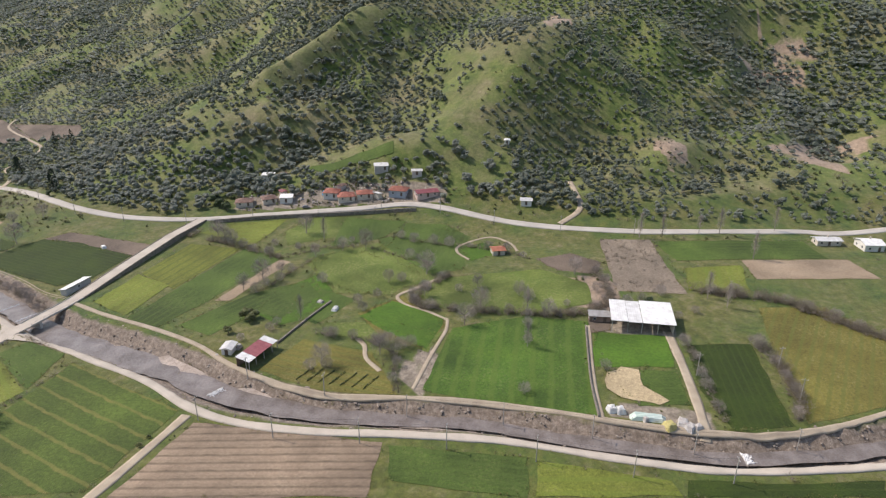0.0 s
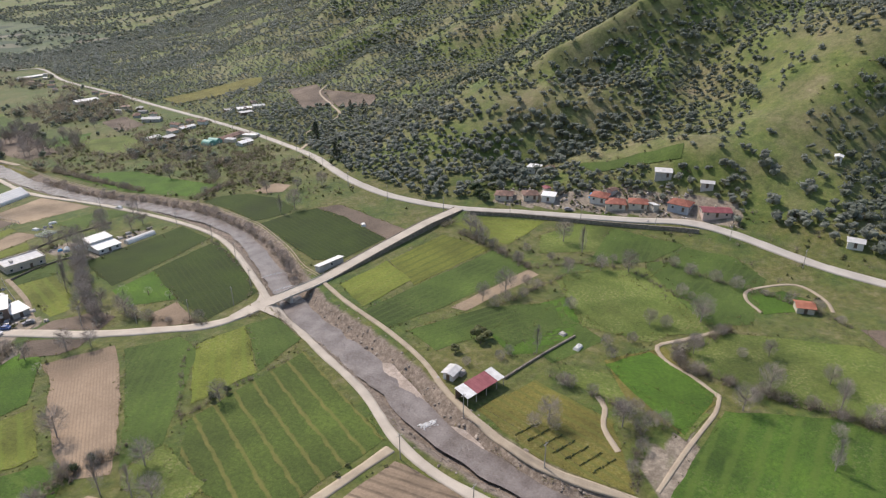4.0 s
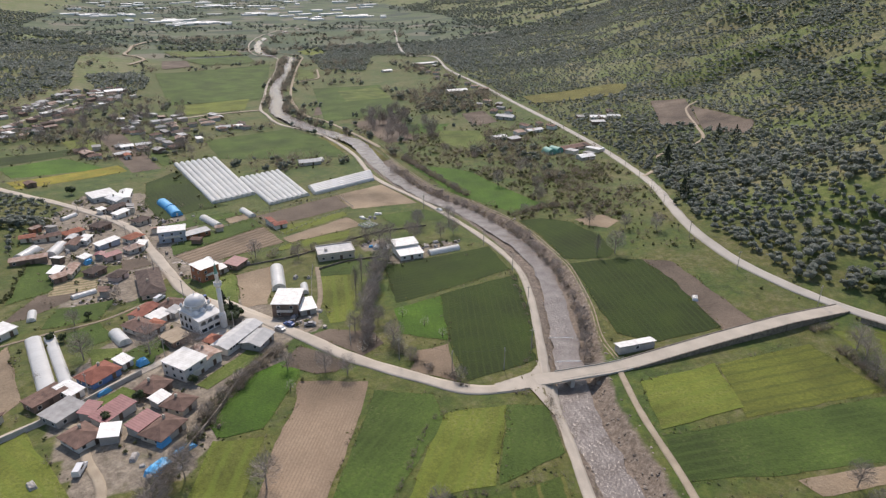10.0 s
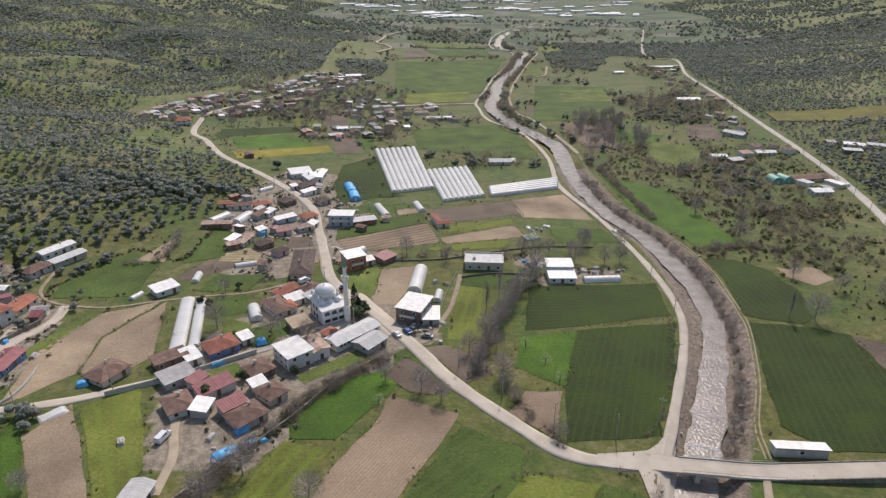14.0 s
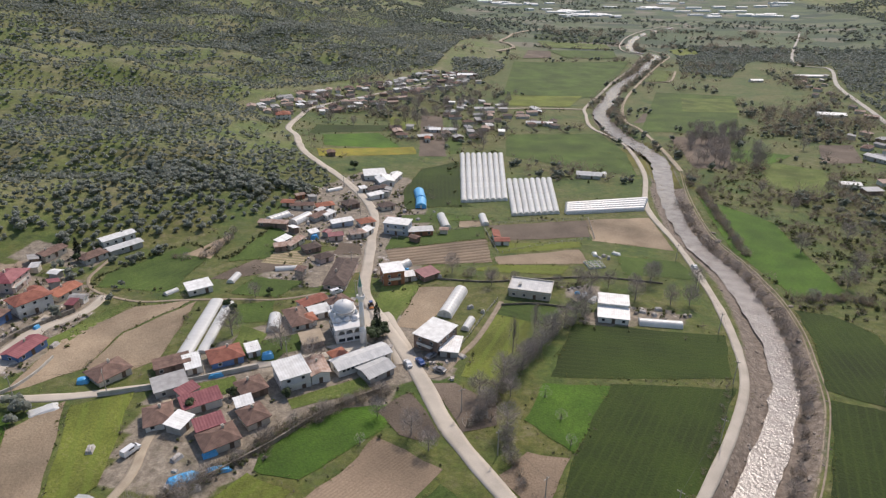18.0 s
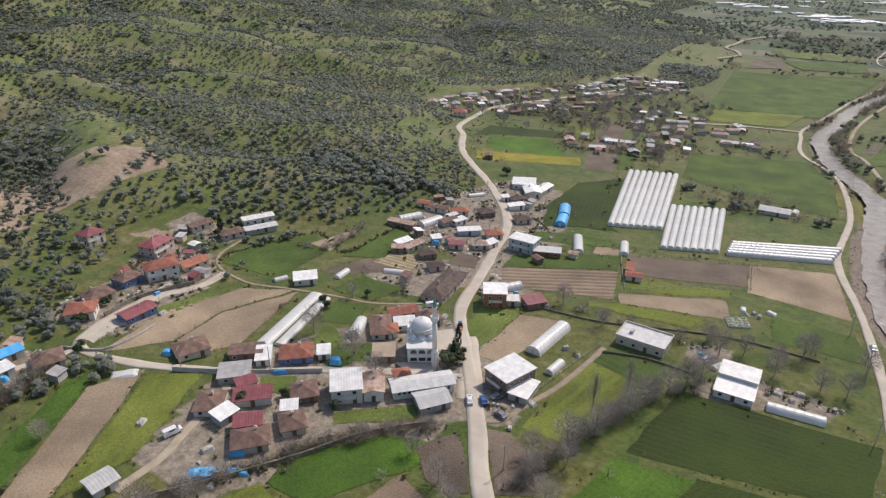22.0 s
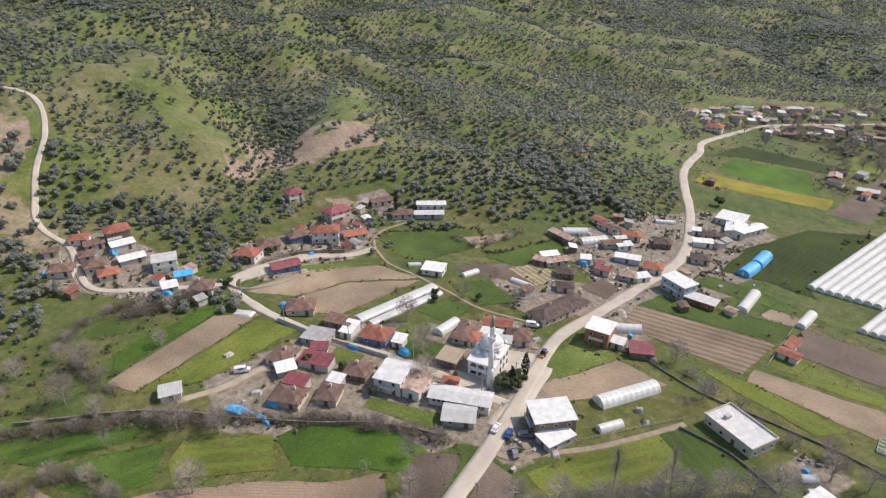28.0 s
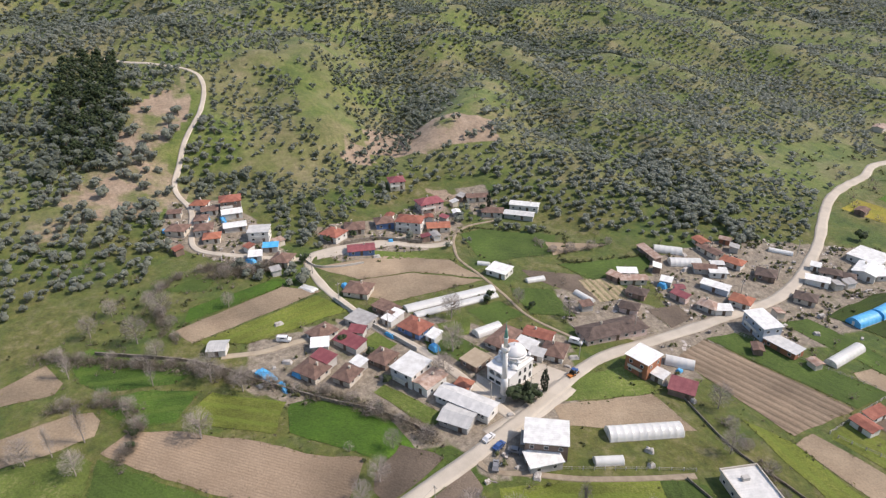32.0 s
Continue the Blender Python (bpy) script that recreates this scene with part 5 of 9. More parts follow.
    for s in range(storeys):
        level = s * h / storeys + (0.85 if not barn else 1.2)
        for side, length, depth in ((0, w, hd), (1, d, hw), (2, w, hd), (3, d, hw)):
            n = max(1, int(length / 3.3))
            for i in range(n):
                u = (i + 0.5) / n * length - length / 2
                if side == 0 and s == 0 and i == n // 2:
                    q = part("door", DOOR, None, ob)
                    q.matrix_basis = pose(u, -depth - 0.03, 0)
                    continue
                if name == "shed" and rng.random() < 0.6 or barn and rng.random() < 0.5:
                    continue
                q = part("window", WINDOW[0], None, ob)
                q.matrix_basis = pose(0, 0, 0, 0, 0, side * 90) @ pose(u, -depth - 0.03, level)
                part("pane", WINDOW[1], None, q)
    return ob


# ---- greenhouses ----
def arch_mesh(width, length, height, material, ribs=True):
    """A tunnel along y from 0 to length, with hoops standing a little proud."""
    n, rows = 10, []
    ys, k = [0.0], max(2, int(length / 2.2))
    for i in range(k):
        ys += [length * (i + f) / k for f in (0.08, 0.92, 1.0)]
    for j, yy in enumerate(ys):
        s = 1.0 + (0.018 if ribs and j % 3 == 0 else 0.0)
        rows.append([(math.cos(math.pi * (1 - i / n)) * width / 2 * s, yy, max(-0.25 if i in (0, n) else 0, math.sin(math.pi * i / n) ** 0.8 * height * s)) for i in range(n + 1)])
    v = [p for r in rows for p in r]
    f = [(j * (n + 1) + i, j * (n + 1) + i + 1, (j + 1) * (n + 1) + i + 1, (j + 1) * (n + 1) + i) for j in range(len(rows) - 1) for i in range(n)]
    me = mesh_of("cover", v, [q[::-1] for q in f], [material], smooth=True)
    bm = bmesh.new()
    bm.from_mesh(me)
    bm.verts.ensure_lookup_table()
    m = n + 1
    ends = [bm.verts[i] for i in range(m)], [bm.verts[(len(rows) - 1) * m + i] for i in range(m)]
    bm.faces.new(ends[0]); bm.faces.new(ends[1][::-1])
    bm.to_mesh(me)
    bm.free()
    return me


def tunnel(ax, ay, bx, by, width, height=None, material="plastic", group=""):
    """A greenhouse tunnel from a to b."""
    height = height or width * 0.5
    length = math.hypot(bx - ax, by - ay)
    turn = math.degrees(math.atan2(by - ay, bx - ax)) - 90
    za, zb = float(ground_z(ax, ay)), float(ground_z(bx, by))
    tilt = math.degrees(math.atan2(zb - za, length))
    colour = {"plastic": "white film-covered", "tarp": "blue tarpaulin-covered", "teal": "teal sheet-covered"}[material]
    ob = thing("greenhouse_tunnel", pose(ax, ay, za, 0, 0, turn) @ pose(0, 0, 0, tilt, 0, 0), f"{colour} arched greenhouse tunnel", "greenhouse", group)
    part("cover", arch_mesh(width, length, height, M[material]), None, ob)
    part("end_door", boxes((-0.45, 0.45, -0.08, -0.01, 0, min(1.9, height * 0.8))), M["frame"], ob)
    bm = bmesh.new()
    for s in (-1, 1):
        box(bm, s * width / 2 - 0.08, s * width / 2 + 0.08, 0, length, -0.3, 0.18)
    part("base_rail", bm, M["pole"], ob)
    for i in range(max(2, int(length / 12))):
        built.append((ax + (bx - ax) * i / max(1, int(length / 12) - 1), ay + (by - ay) * i / max(1, int(length / 12) - 1), 4 + width / 3))
    return ob


def tunnel_at(x, y, turn, w, d, h, colour):
    a = radians(turn)
    mat = "teal" if colour == "teal" else "plastic"
    tunnel(x - d / 2 * -math.sin(a), y - d / 2 * math.cos(a), x + d / 2 * -math.sin(a), y + d / 2 * math.cos(a), w, h, mat)


def tunnel_block(n, a, b, c, d, group):
    """n tunnels side by side: heads from a to b, feet from d to c."""
    field_polys.append([a, b, c, d])
    a, b, c, d = (Vector(p) for p in (a, b, c, d))
    wide = ((b - a).length + (c - d).length) / 2 / n
    for i in range(n):
        p, q = d.lerp(c, (i + 0.5) / n), a.lerp(b, (i + 0.5) / n)
        tunnel(p.x, p.y, q.x, q.y, wide * 0.93, wide * 0.55, "plastic", group)


# ---- houses, barns and sheds ----
house("hip", -139, 161, 49, 9.5, 9, 5, "white", "red")
house("hip", -146, 171, 85, 9.4, 9, 4, "cream", "brown")
house("hip", -150, 185, 94, 8.6, 8, 5, "blue", "brown")
house("hip", -146, 197, 67, 12.5, 9, 7, "white", "red")
house("gable", -144, 210, 83, 10.9, 7, 4, "cream", "orange")
house("gable", -125, 172, 89, 11.7, 7, 3.3, "blue", "metalred")
house("hip", -192, 197, 93, 8.4, 9, 6, "cream", "metalred")
house("hip", -167, 210, 104, 12.8, 9, 6, "pink", "metalred")
house("hip", -156, 240, 70, 10.6, 7, 3.5, "grey", "brown")
house("gable", -150, 252, 62, 15, 5.5, 4, "grey", "lgrey")
house("gable", -172, 236, 83, 11.3, 6, 3, "cream", "brown")
house("hip", -92, 168, 65, 10.3, 9, 4, "cream", "brown")
house("flat", -77, 177, 40, 10.6, 6, 3, "brown", "brown")
house("hip", -64, 185.5, 41, 10.2, 8.6, 4.2, "blue", "red")
house("mono", -71, 178.5, 41, 4.6, 8, 3.2, "white", "white")
house("mono", -57.5, 191, 41, 4.0, 5, 3.2, "white", "white")
house("flat", -71, 167, 43, 9.5, 8, 4, "grey", "grey")
house("mono", -58, 162, 44, 10.9, 6, 3.5, "grey", "metalred")
house("mono", -64, 165, 64, 5.7, 4, 3.5, "grey", "metalred")
house("hip", -65, 153, 37, 7.3, 9, 3.5, "white", "brown")
house("mono", -58, 152, 86, 6.0, 5, 3, "grey", "white")
house("hip", -45, 149, 47, 9.5, 8, 4, "cream", "brown")
house("mono", -50, 153, 44, 7.5, 5, 4.4, "grey", "metalred")
house("hip", -41, 160, 51, 6.6, 8, 4, "cream", "brown")
house("mono", -46, 164, 41, 4.6, 4, 3.2, "grey", "white")
house("hip", -48, 172, 47, 7.5, 8, 4, "brown", "brown")
house("flat", -39, 180, 41, 9.2, 11, 6.3, "white", "white")
house("gable", -33, 185, 37, 5.9, 10, 5.6, "white", "rust")
depot = house("gable", -22, 194, 46, 19.2, 7, 5, "white", "lgrey")
for i in range(11):
    q = part("window", WINDOW[0], None, depot)
    q.matrix_basis = pose(-7.4 + 1.48 * i, -3.18, 1.75)
    part("pane", WINDOW[1], None, q)
house("gable", -16, 190, 53, 9.6, 8, 3.3, "grey", "lgrey")
house("hip", -53, 215, 40, 7.2, 14, 4, "white", "brown")
house("gable", -53, 228, 51, 10.6, 6, 4, "white", "red")
house("mono", -47.5, 221.5, 41, 7.5, 5.5, 3.4, "white", "white")
house("mono", -42, 223.5, 51, 5.0, 4, 3.0, "grey", "lgrey")
house("hip", -43, 230, 55, 8.0, 9, 4, "white", "brown")
house("hip", -49, 215, 42, 5.0, 6, 4, "white", "orange")
house("flat", -42, 202, 35, 7.2, 8, 3, "brown", "tan")
house("hip", -30, 195, 50, 4.8, 5, 3, "white", "orange")
house("hip", -51.5, 255, 97, 26.0, 9.6, 4.5, "pink", "dark")
house("flat", -30, 256, 29, 8.8, 9, 8, "brick", "white")
house("mono", -17, 263, 50, 8.2, 7, 3.5, "brown", "metalred")
house("mono", -24, 259, 29, 4.5, 4, 3.0, "cream", "white")
house("flat", -2, 212, -21, 10.1, 13, 7, "brown", "white")
house("flat", 4, 209, 1, 6.2, 10, 3.8, "grey", "white")
house("slab", 26, 258, -3, 17.0, 11, 5, "cream", "lgrey")
house("mono", 57, 243.4, 0, 11.3, 7.3, 4.0, "white", "white")
house("mono", 57, 250.6, 0, 11.3, 7.3, 6.6, "white", "white")
house("flat", -43, 310, -2, 12.9, 8, 7.5, "bluegrey", "white")
house("flat", -32, 311, 21, 12.4, 6, 3, "brick", "lgrey")
house("gable", 8.2, 307.6, 13, 6.8, 4.6, 2.8, "white", "red")
house("mono", 4.6, 314.5, 104, 8.5, 2.4, 2.3, "white", "red")
house("gable", -72, 382, 34, 9.0, 14, 5, "white", "white")
house("gable", -106.4, 324.2, 7, 6.6, 5, 3, "cream", "orange")
house("gable", -98.6, 323.9, 15, 12.0, 5, 3.2, "cream", "brown")
house("hip", -88.2, 328.5, 35, 9.3, 6, 3.5, "white", "orange")
house("mono", -101.5, 296.0, 5, 15.1, 3.2, 2.6, "brown", "rust")
house("gable", -85.8, 313.4, 71, 9.4, 5, 3.2, "grey", "brown")
house("mono", -81.6, 317.1, 72, 7.4, 4, 3, "white", "white")
house("mono", -71.8, 309.8, 39, 11.4, 4, 3.4, "bluegrey", "white")
house("hip", -60.8, 314.2, 40, 8.0, 7, 4.4, "white", "orange")
house("hip", -60.2, 299.6, 34, 7.3, 6, 3.2, "grey", "rust")
house("mono", -56.6, 303.2, 74, 6.6, 4, 3, "white", "white")
house("mono", -68.2, 292.0, 28, 7.0, 3.2, 2.4, "pink", "metalred")
house("mono", -88.6, 279.4, 74, 8.2, 4, 2.8, "cream", "white")
house("gable", -83.4, 279.4, 78, 11.2, 4.5, 2.8, "cream", "rust")
house("mono", -86.9, 272.6, 30, 5.3, 3.5, 2.4, "brown", "rust")
house("hip", -73.9, 276.4, 47, 7.8, 6, 3.2, "brown", "dark")
house("hip", -64.5, 268.5, 54, 7.0, 5.4, 3.0, "pink", "dark")
house("hip", -77.1, 336.9, 48, 7.9, 8, 3.2, "brown", "dark")
house("gable", -105.5, 335.9, 48, 4.7, 3.5, 2.6, "brick", "rust")
house("mono", -68.8, 354.9, 49, 9.2, 4, 3.4, "white", "white")
house("hip", -58.6, 341.4, 45, 8.1, 7, 3.2, "cream", "dark")
house("hip", -73.4, 364.8, 50, 8.5, 6, 3.2, "grey", "dark")
house("hip", -69.3, 370.0, 49, 5.8, 5.5, 3.2, "grey", "dark")
house("mono", -78.7, 362.0, 45, 3.8, 3.5, 2.6, "white", "white")
tunnel(-106.5, 301, -101.5, 312, 5.0, 2.4)
tunnel(-94.5, 302, -91.5, 315, 5.5, 2.6)
tunnel(-96.3, 352, -91, 360.5, 2.6, 1.6)
house("gable", -69, 390, 86, 15.8, 7, 4.5, "white", "white")
house("hip", -171, 101, 75, 7.3, 7, 4, "white", "orange")
house("hip", -169, 115, 96, 9.7, 9, 7, "brown", "red")
house("gable", -165, 106, 93, 7.5, 6, 3.5, "cream", "brown")
house("mono", -161, 116, 99, 9.4, 5, 3.5, "grey", "white")
house("hip", -157, 103, 88, 5.7, 7, 4, "white", "brown")
house("hip", -148, 105, 94, 8.0, 8, 5, "grey", "brown")
house("gable", -150, 118, 97, 9.8, 6, 3.5, "grey", "white")
house("hip", -141, 109, 91, 7.2, 7, 3.5, "cream", "orange")
house("flat", -141, 129, 84, 9.4, 8, 6, "white", "lgrey")
house("mono", -123, 128, 90, 5.5, 5, 3.5, "grey", "white")
house("hip", -119, 139, 67, 8.1, 9, 4, "cream", "brown")
house("mono", -130, 134, 86, 6.4, 4, 3, "grey", "tarp")
house("hip", -149, 94, 73, 9.1, 8, 4, "cream", "brown")
house("gable", -163, 91, 90, 5.7, 5, 3.2, "cream", "brown")
house("hip", 205, 114, -67, 9.4, 8, 3.3, "cream", "brown")
house("hip", 211, 102, -54, 7.9, 8, 3.5, "cream", "brown")
house("flat", 213, 92, -74, 7.0, 7, 4.4, "white", "white")
house("flat", 241, 116, -78, 7.4, 6.5, 5.8, "white", "white")
house("gable", 244, 108, -81, 4.5, 5, 3, "cream", "brown")
house("hip", 222, 68, -83, 8.7, 9, 4.5, "white", "red")
house("hip", 220, 59, -65, 9.8, 9, 4, "cream", "red")
house("hip", 224, 49, -69, 9.1, 8, 4, "cream", "red")
house("hip", 229, 30, -91, 10.5, 9, 5, "bluegrey", "red")
house("gable", 229, 14, -61, 13.2, 8, 4, "pink", "metalred")
house("mono", 245, 45, -70, 8.5, 6, 2.6, "grey", "lgrey")
house("gable", 244, 23, -73, 6.1, 5, 3, "grey", "lgrey")
house("gable", 169, -34, -69, 6.1, 6, 3.5, "cream", "orange")
house("gable", 63, 47, -85, 3.7, 5, 3, "white", "lgrey")
house("gable", 204, -207, -81, 9.6, 10, 5, "white", "white")
house("gable", 206, -189, -79, 12.1, 6, 3.5, "cream", "lgrey")
house("mono", 100, 138, 176, 14.0, 3.4, 1.6, "grey", "white")
house("gable", -61, 119, 83, 5.9, 6, 4, "white", "lgrey")
house("flat", -99, 227, 45, 9.3, 8, 3.5, "white", "white")
house("gable", -157, 257, 62, 15, 5.5, 5, "white", "white")
house("gable", 48, 440, 0, 16.1, 9, 4, "grey", "lgrey")
house("gable", 208, 458, 0, 11.8, 7, 4, "white", "white")
house("gable", 247, 469, 8, 16.1, 7, 4, "white", "white")
tunnel_at(219, 396, 0, 7.1, 10, 4, "teal")
tunnel_at(226, 398, 10, 6.8, 10, 4, "teal")
house("gable", 242, 399, 11, 27.1, 9, 4, "pink", "brown")
house("gable", 233, 369, 4, 12.5, 8, 3.5, "white", "white")
house("gable", 252, 533, -52, 18.4, 9, 5, "grey", "lgrey")
house("gable", 276, 711, -1, 26.1, 12, 5, "white", "white")
house("gable", 318, 479, -27, 14.3, 9, 4, "white", "white")
house("gable", 330, 472, -30, 11.8, 8, 4, "white", "lgrey")
house("gable", 345, 1015, 9, 44.1, 10, 4, "white", "white")
house("gable", 264, 962, 15, 16.5, 9, 4, "white", "white")
house("gable", -122, 424, 29, 5.1, 7, 4, "brown", "brown")
house("gable", -77, 540, 11, 9.4, 8, 4, "white", "white")
house("gable", -65, 544, 9, 11.9, 8, 4, "white", "lgrey")
house("gable", -74, 501, 15, 3.9, 8, 5, "white", "orange")
house("gable", -1, 601, 6, 13.2, 8, 4, "white", "lgrey")
house("gable", 12, 602, 6, 8.0, 8, 4, "white", "white")
house("gable", -109, 852, 15, 20.4, 12, 6, "white", "white")
house("hip", -207, 531, 31, 12.6, 12, 6, "white", "orange")
house("flat", -81, 391, 23, 13.8, 14, 5, "white", "white")
house("gable", 281, -26, -86, 2.8, 5, 3, "white", "white")
house("gable", 225, -43, -85, 6.1, 6, 3, "white", "lgrey")


# ---- greenhouses of the plan ----
tunnel_block(8, (-43, 470), (-13, 483), (3, 376), (-22, 364), "long greenhouse block")
tunnel_block(8, (-2.8, 416.5), (25, 428), (33, 360), (8.2, 349), "short greenhouse block")
tunnel_block(5, (36, 377), (36, 359), (77, 376), (81, 399), "low greenhouse block")
tunnel(-3, 231, -1, 253, 5.5, 2.8)
tunnel(-78, 184, -88, 221, 5, 1.3)
tunnel(-73.5, 187, -83, 221, 3.6, 1.1)
tunnel(66, 242.5, 81, 243.5, 4, 2)
tunnel(-58, 206, -62, 216, 4.5, 2.3)
tunnel(-21, 321, -28, 339, 4.5)
tunnel(-3, 331, -7, 345, 4)
tunnel(-41, 348, -44, 360, 6, 3, "tarp")
tunnel(-44.4, 361.5, -49, 375, 6, 3, "tarp")
tunnel(-91, 236, -92, 244, 3)
tunnel(-80, 253, -72, 257, 3)
tunnel(-109, 220, -107, 225, 2.5)
tunnel(6, 223, 7, 231, 3, 1.8)
tunnel(57, 442, 58, 449, 4)
tunnel(-33, 266, -28, 274, 4.2, 2.6)
tunnel(45, 258, 47, 262, 2.6)
tunnel(49, 255, 51, 259, 2.6)


# ---- mosque ----
def arched(w, h, depth=0.12):
    """A round-headed opening as a thin slab."""
    bm = bmesh.new()
    pts = [(-w / 2, 0), (w / 2, 0)] + [(w / 2 * math.cos(math.pi * i / 8), h - w / 2 + w / 2 * math.sin(math.pi * i / 8)) for i in range(9)]
    front = [bm.verts.new((px, -depth, pz)) for px, pz in pts]
    back = [bm.verts.new((px, 0, pz)) for px, pz in pts]
    bm.faces.new(front)
    bm.faces.new(back[::-1])
    for i in range(len(pts)):
        k = (i + 1) % len(pts)
        bm.faces.new((front[i], back[i], back[k], front[k]))
    return bm


mz = float(ground_z(-33.5, 210))
mosque = thing("mosque", pose(-33.2, 211.0, mz, 0, 0, 33), "white-plastered two-storey village mosque with a grey lead dome", "mosque")
built.append((-33, 211, 9))
white = M["plaster"]
part("prayer_hall", boxes((-4.6, 4.6, -2.0, 5.9, -1.2, 6.6), (-4.85, 4.85, -2.2, 6.15, 6.6, 6.9)), white, mosque)
part("upper_block", boxes((-3.9, 3.9, -0.9, 5.2, 6.9, 8.0), (-4.05, 4.05, -1.05, 5.35, 8.0, 8.2)), white, mosque)
# two-storey gallery: floors, end walls and piers, open behind the arches
for u in (-4.45, 4.45):
    part("gallery_end", boxes((u - 0.15, u + 0.15, -5.6, -2.002, -1.2, 5.6)), white, mosque)
part("gallery_floor", boxes((-4.3, 4.3, -5.35, -2.002, 2.5, 2.8)), white, mosque)
for lo, hi in ((-1.2, 0.7), (2.0, 3.4), (4.9, 5.6)):
    part("gallery_parapet", boxes((-4.3, 4.3, -5.6, -5.35, lo, hi)), white, mosque)
for u in (-4.0, -1.35, 1.35, 4.0):
    for lo, hi in ((0.7, 2.0), (3.4, 4.9)):
        part("pier", boxes((u - 0.28, u + 0.28, -5.58, -5.32, lo, hi)), white, mosque)
for u in (-2.68, 0, 2.68):
    # spandrels that round off each upper opening
    bm = bmesh.new()
    pts = [(-1.06, 1.5)] + [(-1.06 * math.cos(math.pi * k / 10), 0.55 + 0.9 * math.sin(math.pi * k / 10)) for k in range(11)] + [(1.06, 1.5)]
    loops = [[bm.verts.new((u + px, y, 3.4 + pz)) for px, pz in pts] for y in (-5.56, -5.36)]
    bm.faces.new(loops[0])
    bm.faces.new(loops[1][::-1])
    for k in range(len(pts)):
        m = (k + 1) % len(pts)
        bm.faces.new((loops[0][k], loops[1][k], loops[1][m], loops[0][m]))
    part("arch", bm, white, mosque)
    q = part("gallery_window", boxes((u - 1.0, u + 1.0, -2.06, -2.004, 3.5, 4.9)), M["glass"], mosque)
    part("glazing", boxes((u - 1.05, u + 1.05, -5.5, -5.44, 0.72, 1.98)), M["glass"], mosque)
bm = bmesh.new()
sheet(bm, [[(-4.9, -6.0, 5.75), (4.9, -6.0, 5.75), (4.9, -2.25, 6.45), (-4.9, -2.25, 6.45)]], 0.14)
part("gallery_roof", bm, M["plaster"], mosque)
bm = bmesh.new()
lathe(bm, [(3.75, 8.2), (3.75, 9.1), (3.95, 9.1), (3.95, 9.3), (3.6, 9.3)], 28, (0, 2.1))
part("drum", bm, white, mosque)
bm = bmesh.new()
lathe(bm, [(3.6 * math.cos(t), 9.3 + 2.75 * math.sin(t)) for t in (math.pi / 2 * i / 9 for i in range(9))] + [(0.15, 12.06), (0.08, 12.3), (0.2, 12.55), (0.06, 12.8), (0.02, 13.5)], 32, (0, 2.1))
part("dome", bm, M["dome"], mosque, "grey lead-covered main dome with finial")
for dx in (-2.9, 0, 2.9):
    bm = bmesh.new()
    lathe(bm, [(1.2, 6.6), (1.2, 7.05)] + [(1.1 * math.cos(t), 7.05 + 0.95 * math.sin(t)) for t in (math.pi / 2 * j / 6 for j in range(6))] + [(0.05, 8.02), (0.02, 8.4)], 16, (dx, -1.75))
    part("small_dome", bm, M["dome"], mosque)
for cx, cy in ((-3.7, 5.0), (3.7, 5.0), (-3.7, -0.6), (3.7, -0.6)):
    bm = bmesh.new()
    lathe(bm, [(0.55, 8.2), (0.55, 8.8), (0.5, 8.8), (0.35, 9.2), (0.04, 9.5)], 10, (cx, cy))
    part("corner_turret", bm, M["dome"], mosque)
for turn_by, deep in ((90, 4.6), (-90, 4.6), (180, 5.9)):
    for lev, hh in ((0.8, 1.8), (3.9, 1.7)):
        for u in (-2.6, 0, 2.6):
            q = part("arched_window", arched(1.1, hh), M["glass"], mosque)
            if turn_by == 180:
                q.matrix_basis = pose(u, deep + 0.002, lev, 0, 0, 180)
            else:
                q.matrix_basis = pose((deep + 0.002) * (1 if turn_by > 0 else -1), u + 2.0, lev, 0, 0, turn_by)
zt = float(ground_z(-26.0, 207.5))
mz2 = thing("minaret", pose(-25.8, 207.0, zt), "tall white minaret with one balcony beside the mosque", "minaret")
mz2.scale = (0.84, 0.84, 1.2)
bm = bmesh.new()
lathe(bm, [(1.45, -1), (1.45, 4.2), (1.05, 5.4), (1.0, 5.4)], 8)
part("base", bm, white, mz2)
bm = bmesh.new()
lathe(bm, [(0.98, 5.4), (0.9, 13.4)], 14)
part("shaft", bm, white, mz2)
bm = bmesh.new()
lathe(bm, [(0.9, 13.4), (1.6, 14.2), (1.6, 15.2), (1.48, 15.2), (1.48, 14.35), (0.85, 14.35)], 16)
part("balcony", bm, white, mz2)
bm = bmesh.new()
lathe(bm, [(0.8, 14.35), (0.78, 17.6), (0.95, 17.7), (0.95, 17.9)], 14)
part("upper_shaft", bm, white, mz2)
bm = bmesh.new()
lathe(bm, [(0.8, 17.9), (0.06, 21.4), (0.05, 21.5), (0.16, 21.8), (0.04, 22.1), (0.02, 22.7)], 14)
part("spire", bm, M["teal"], mz2, "slender weathered green spire")


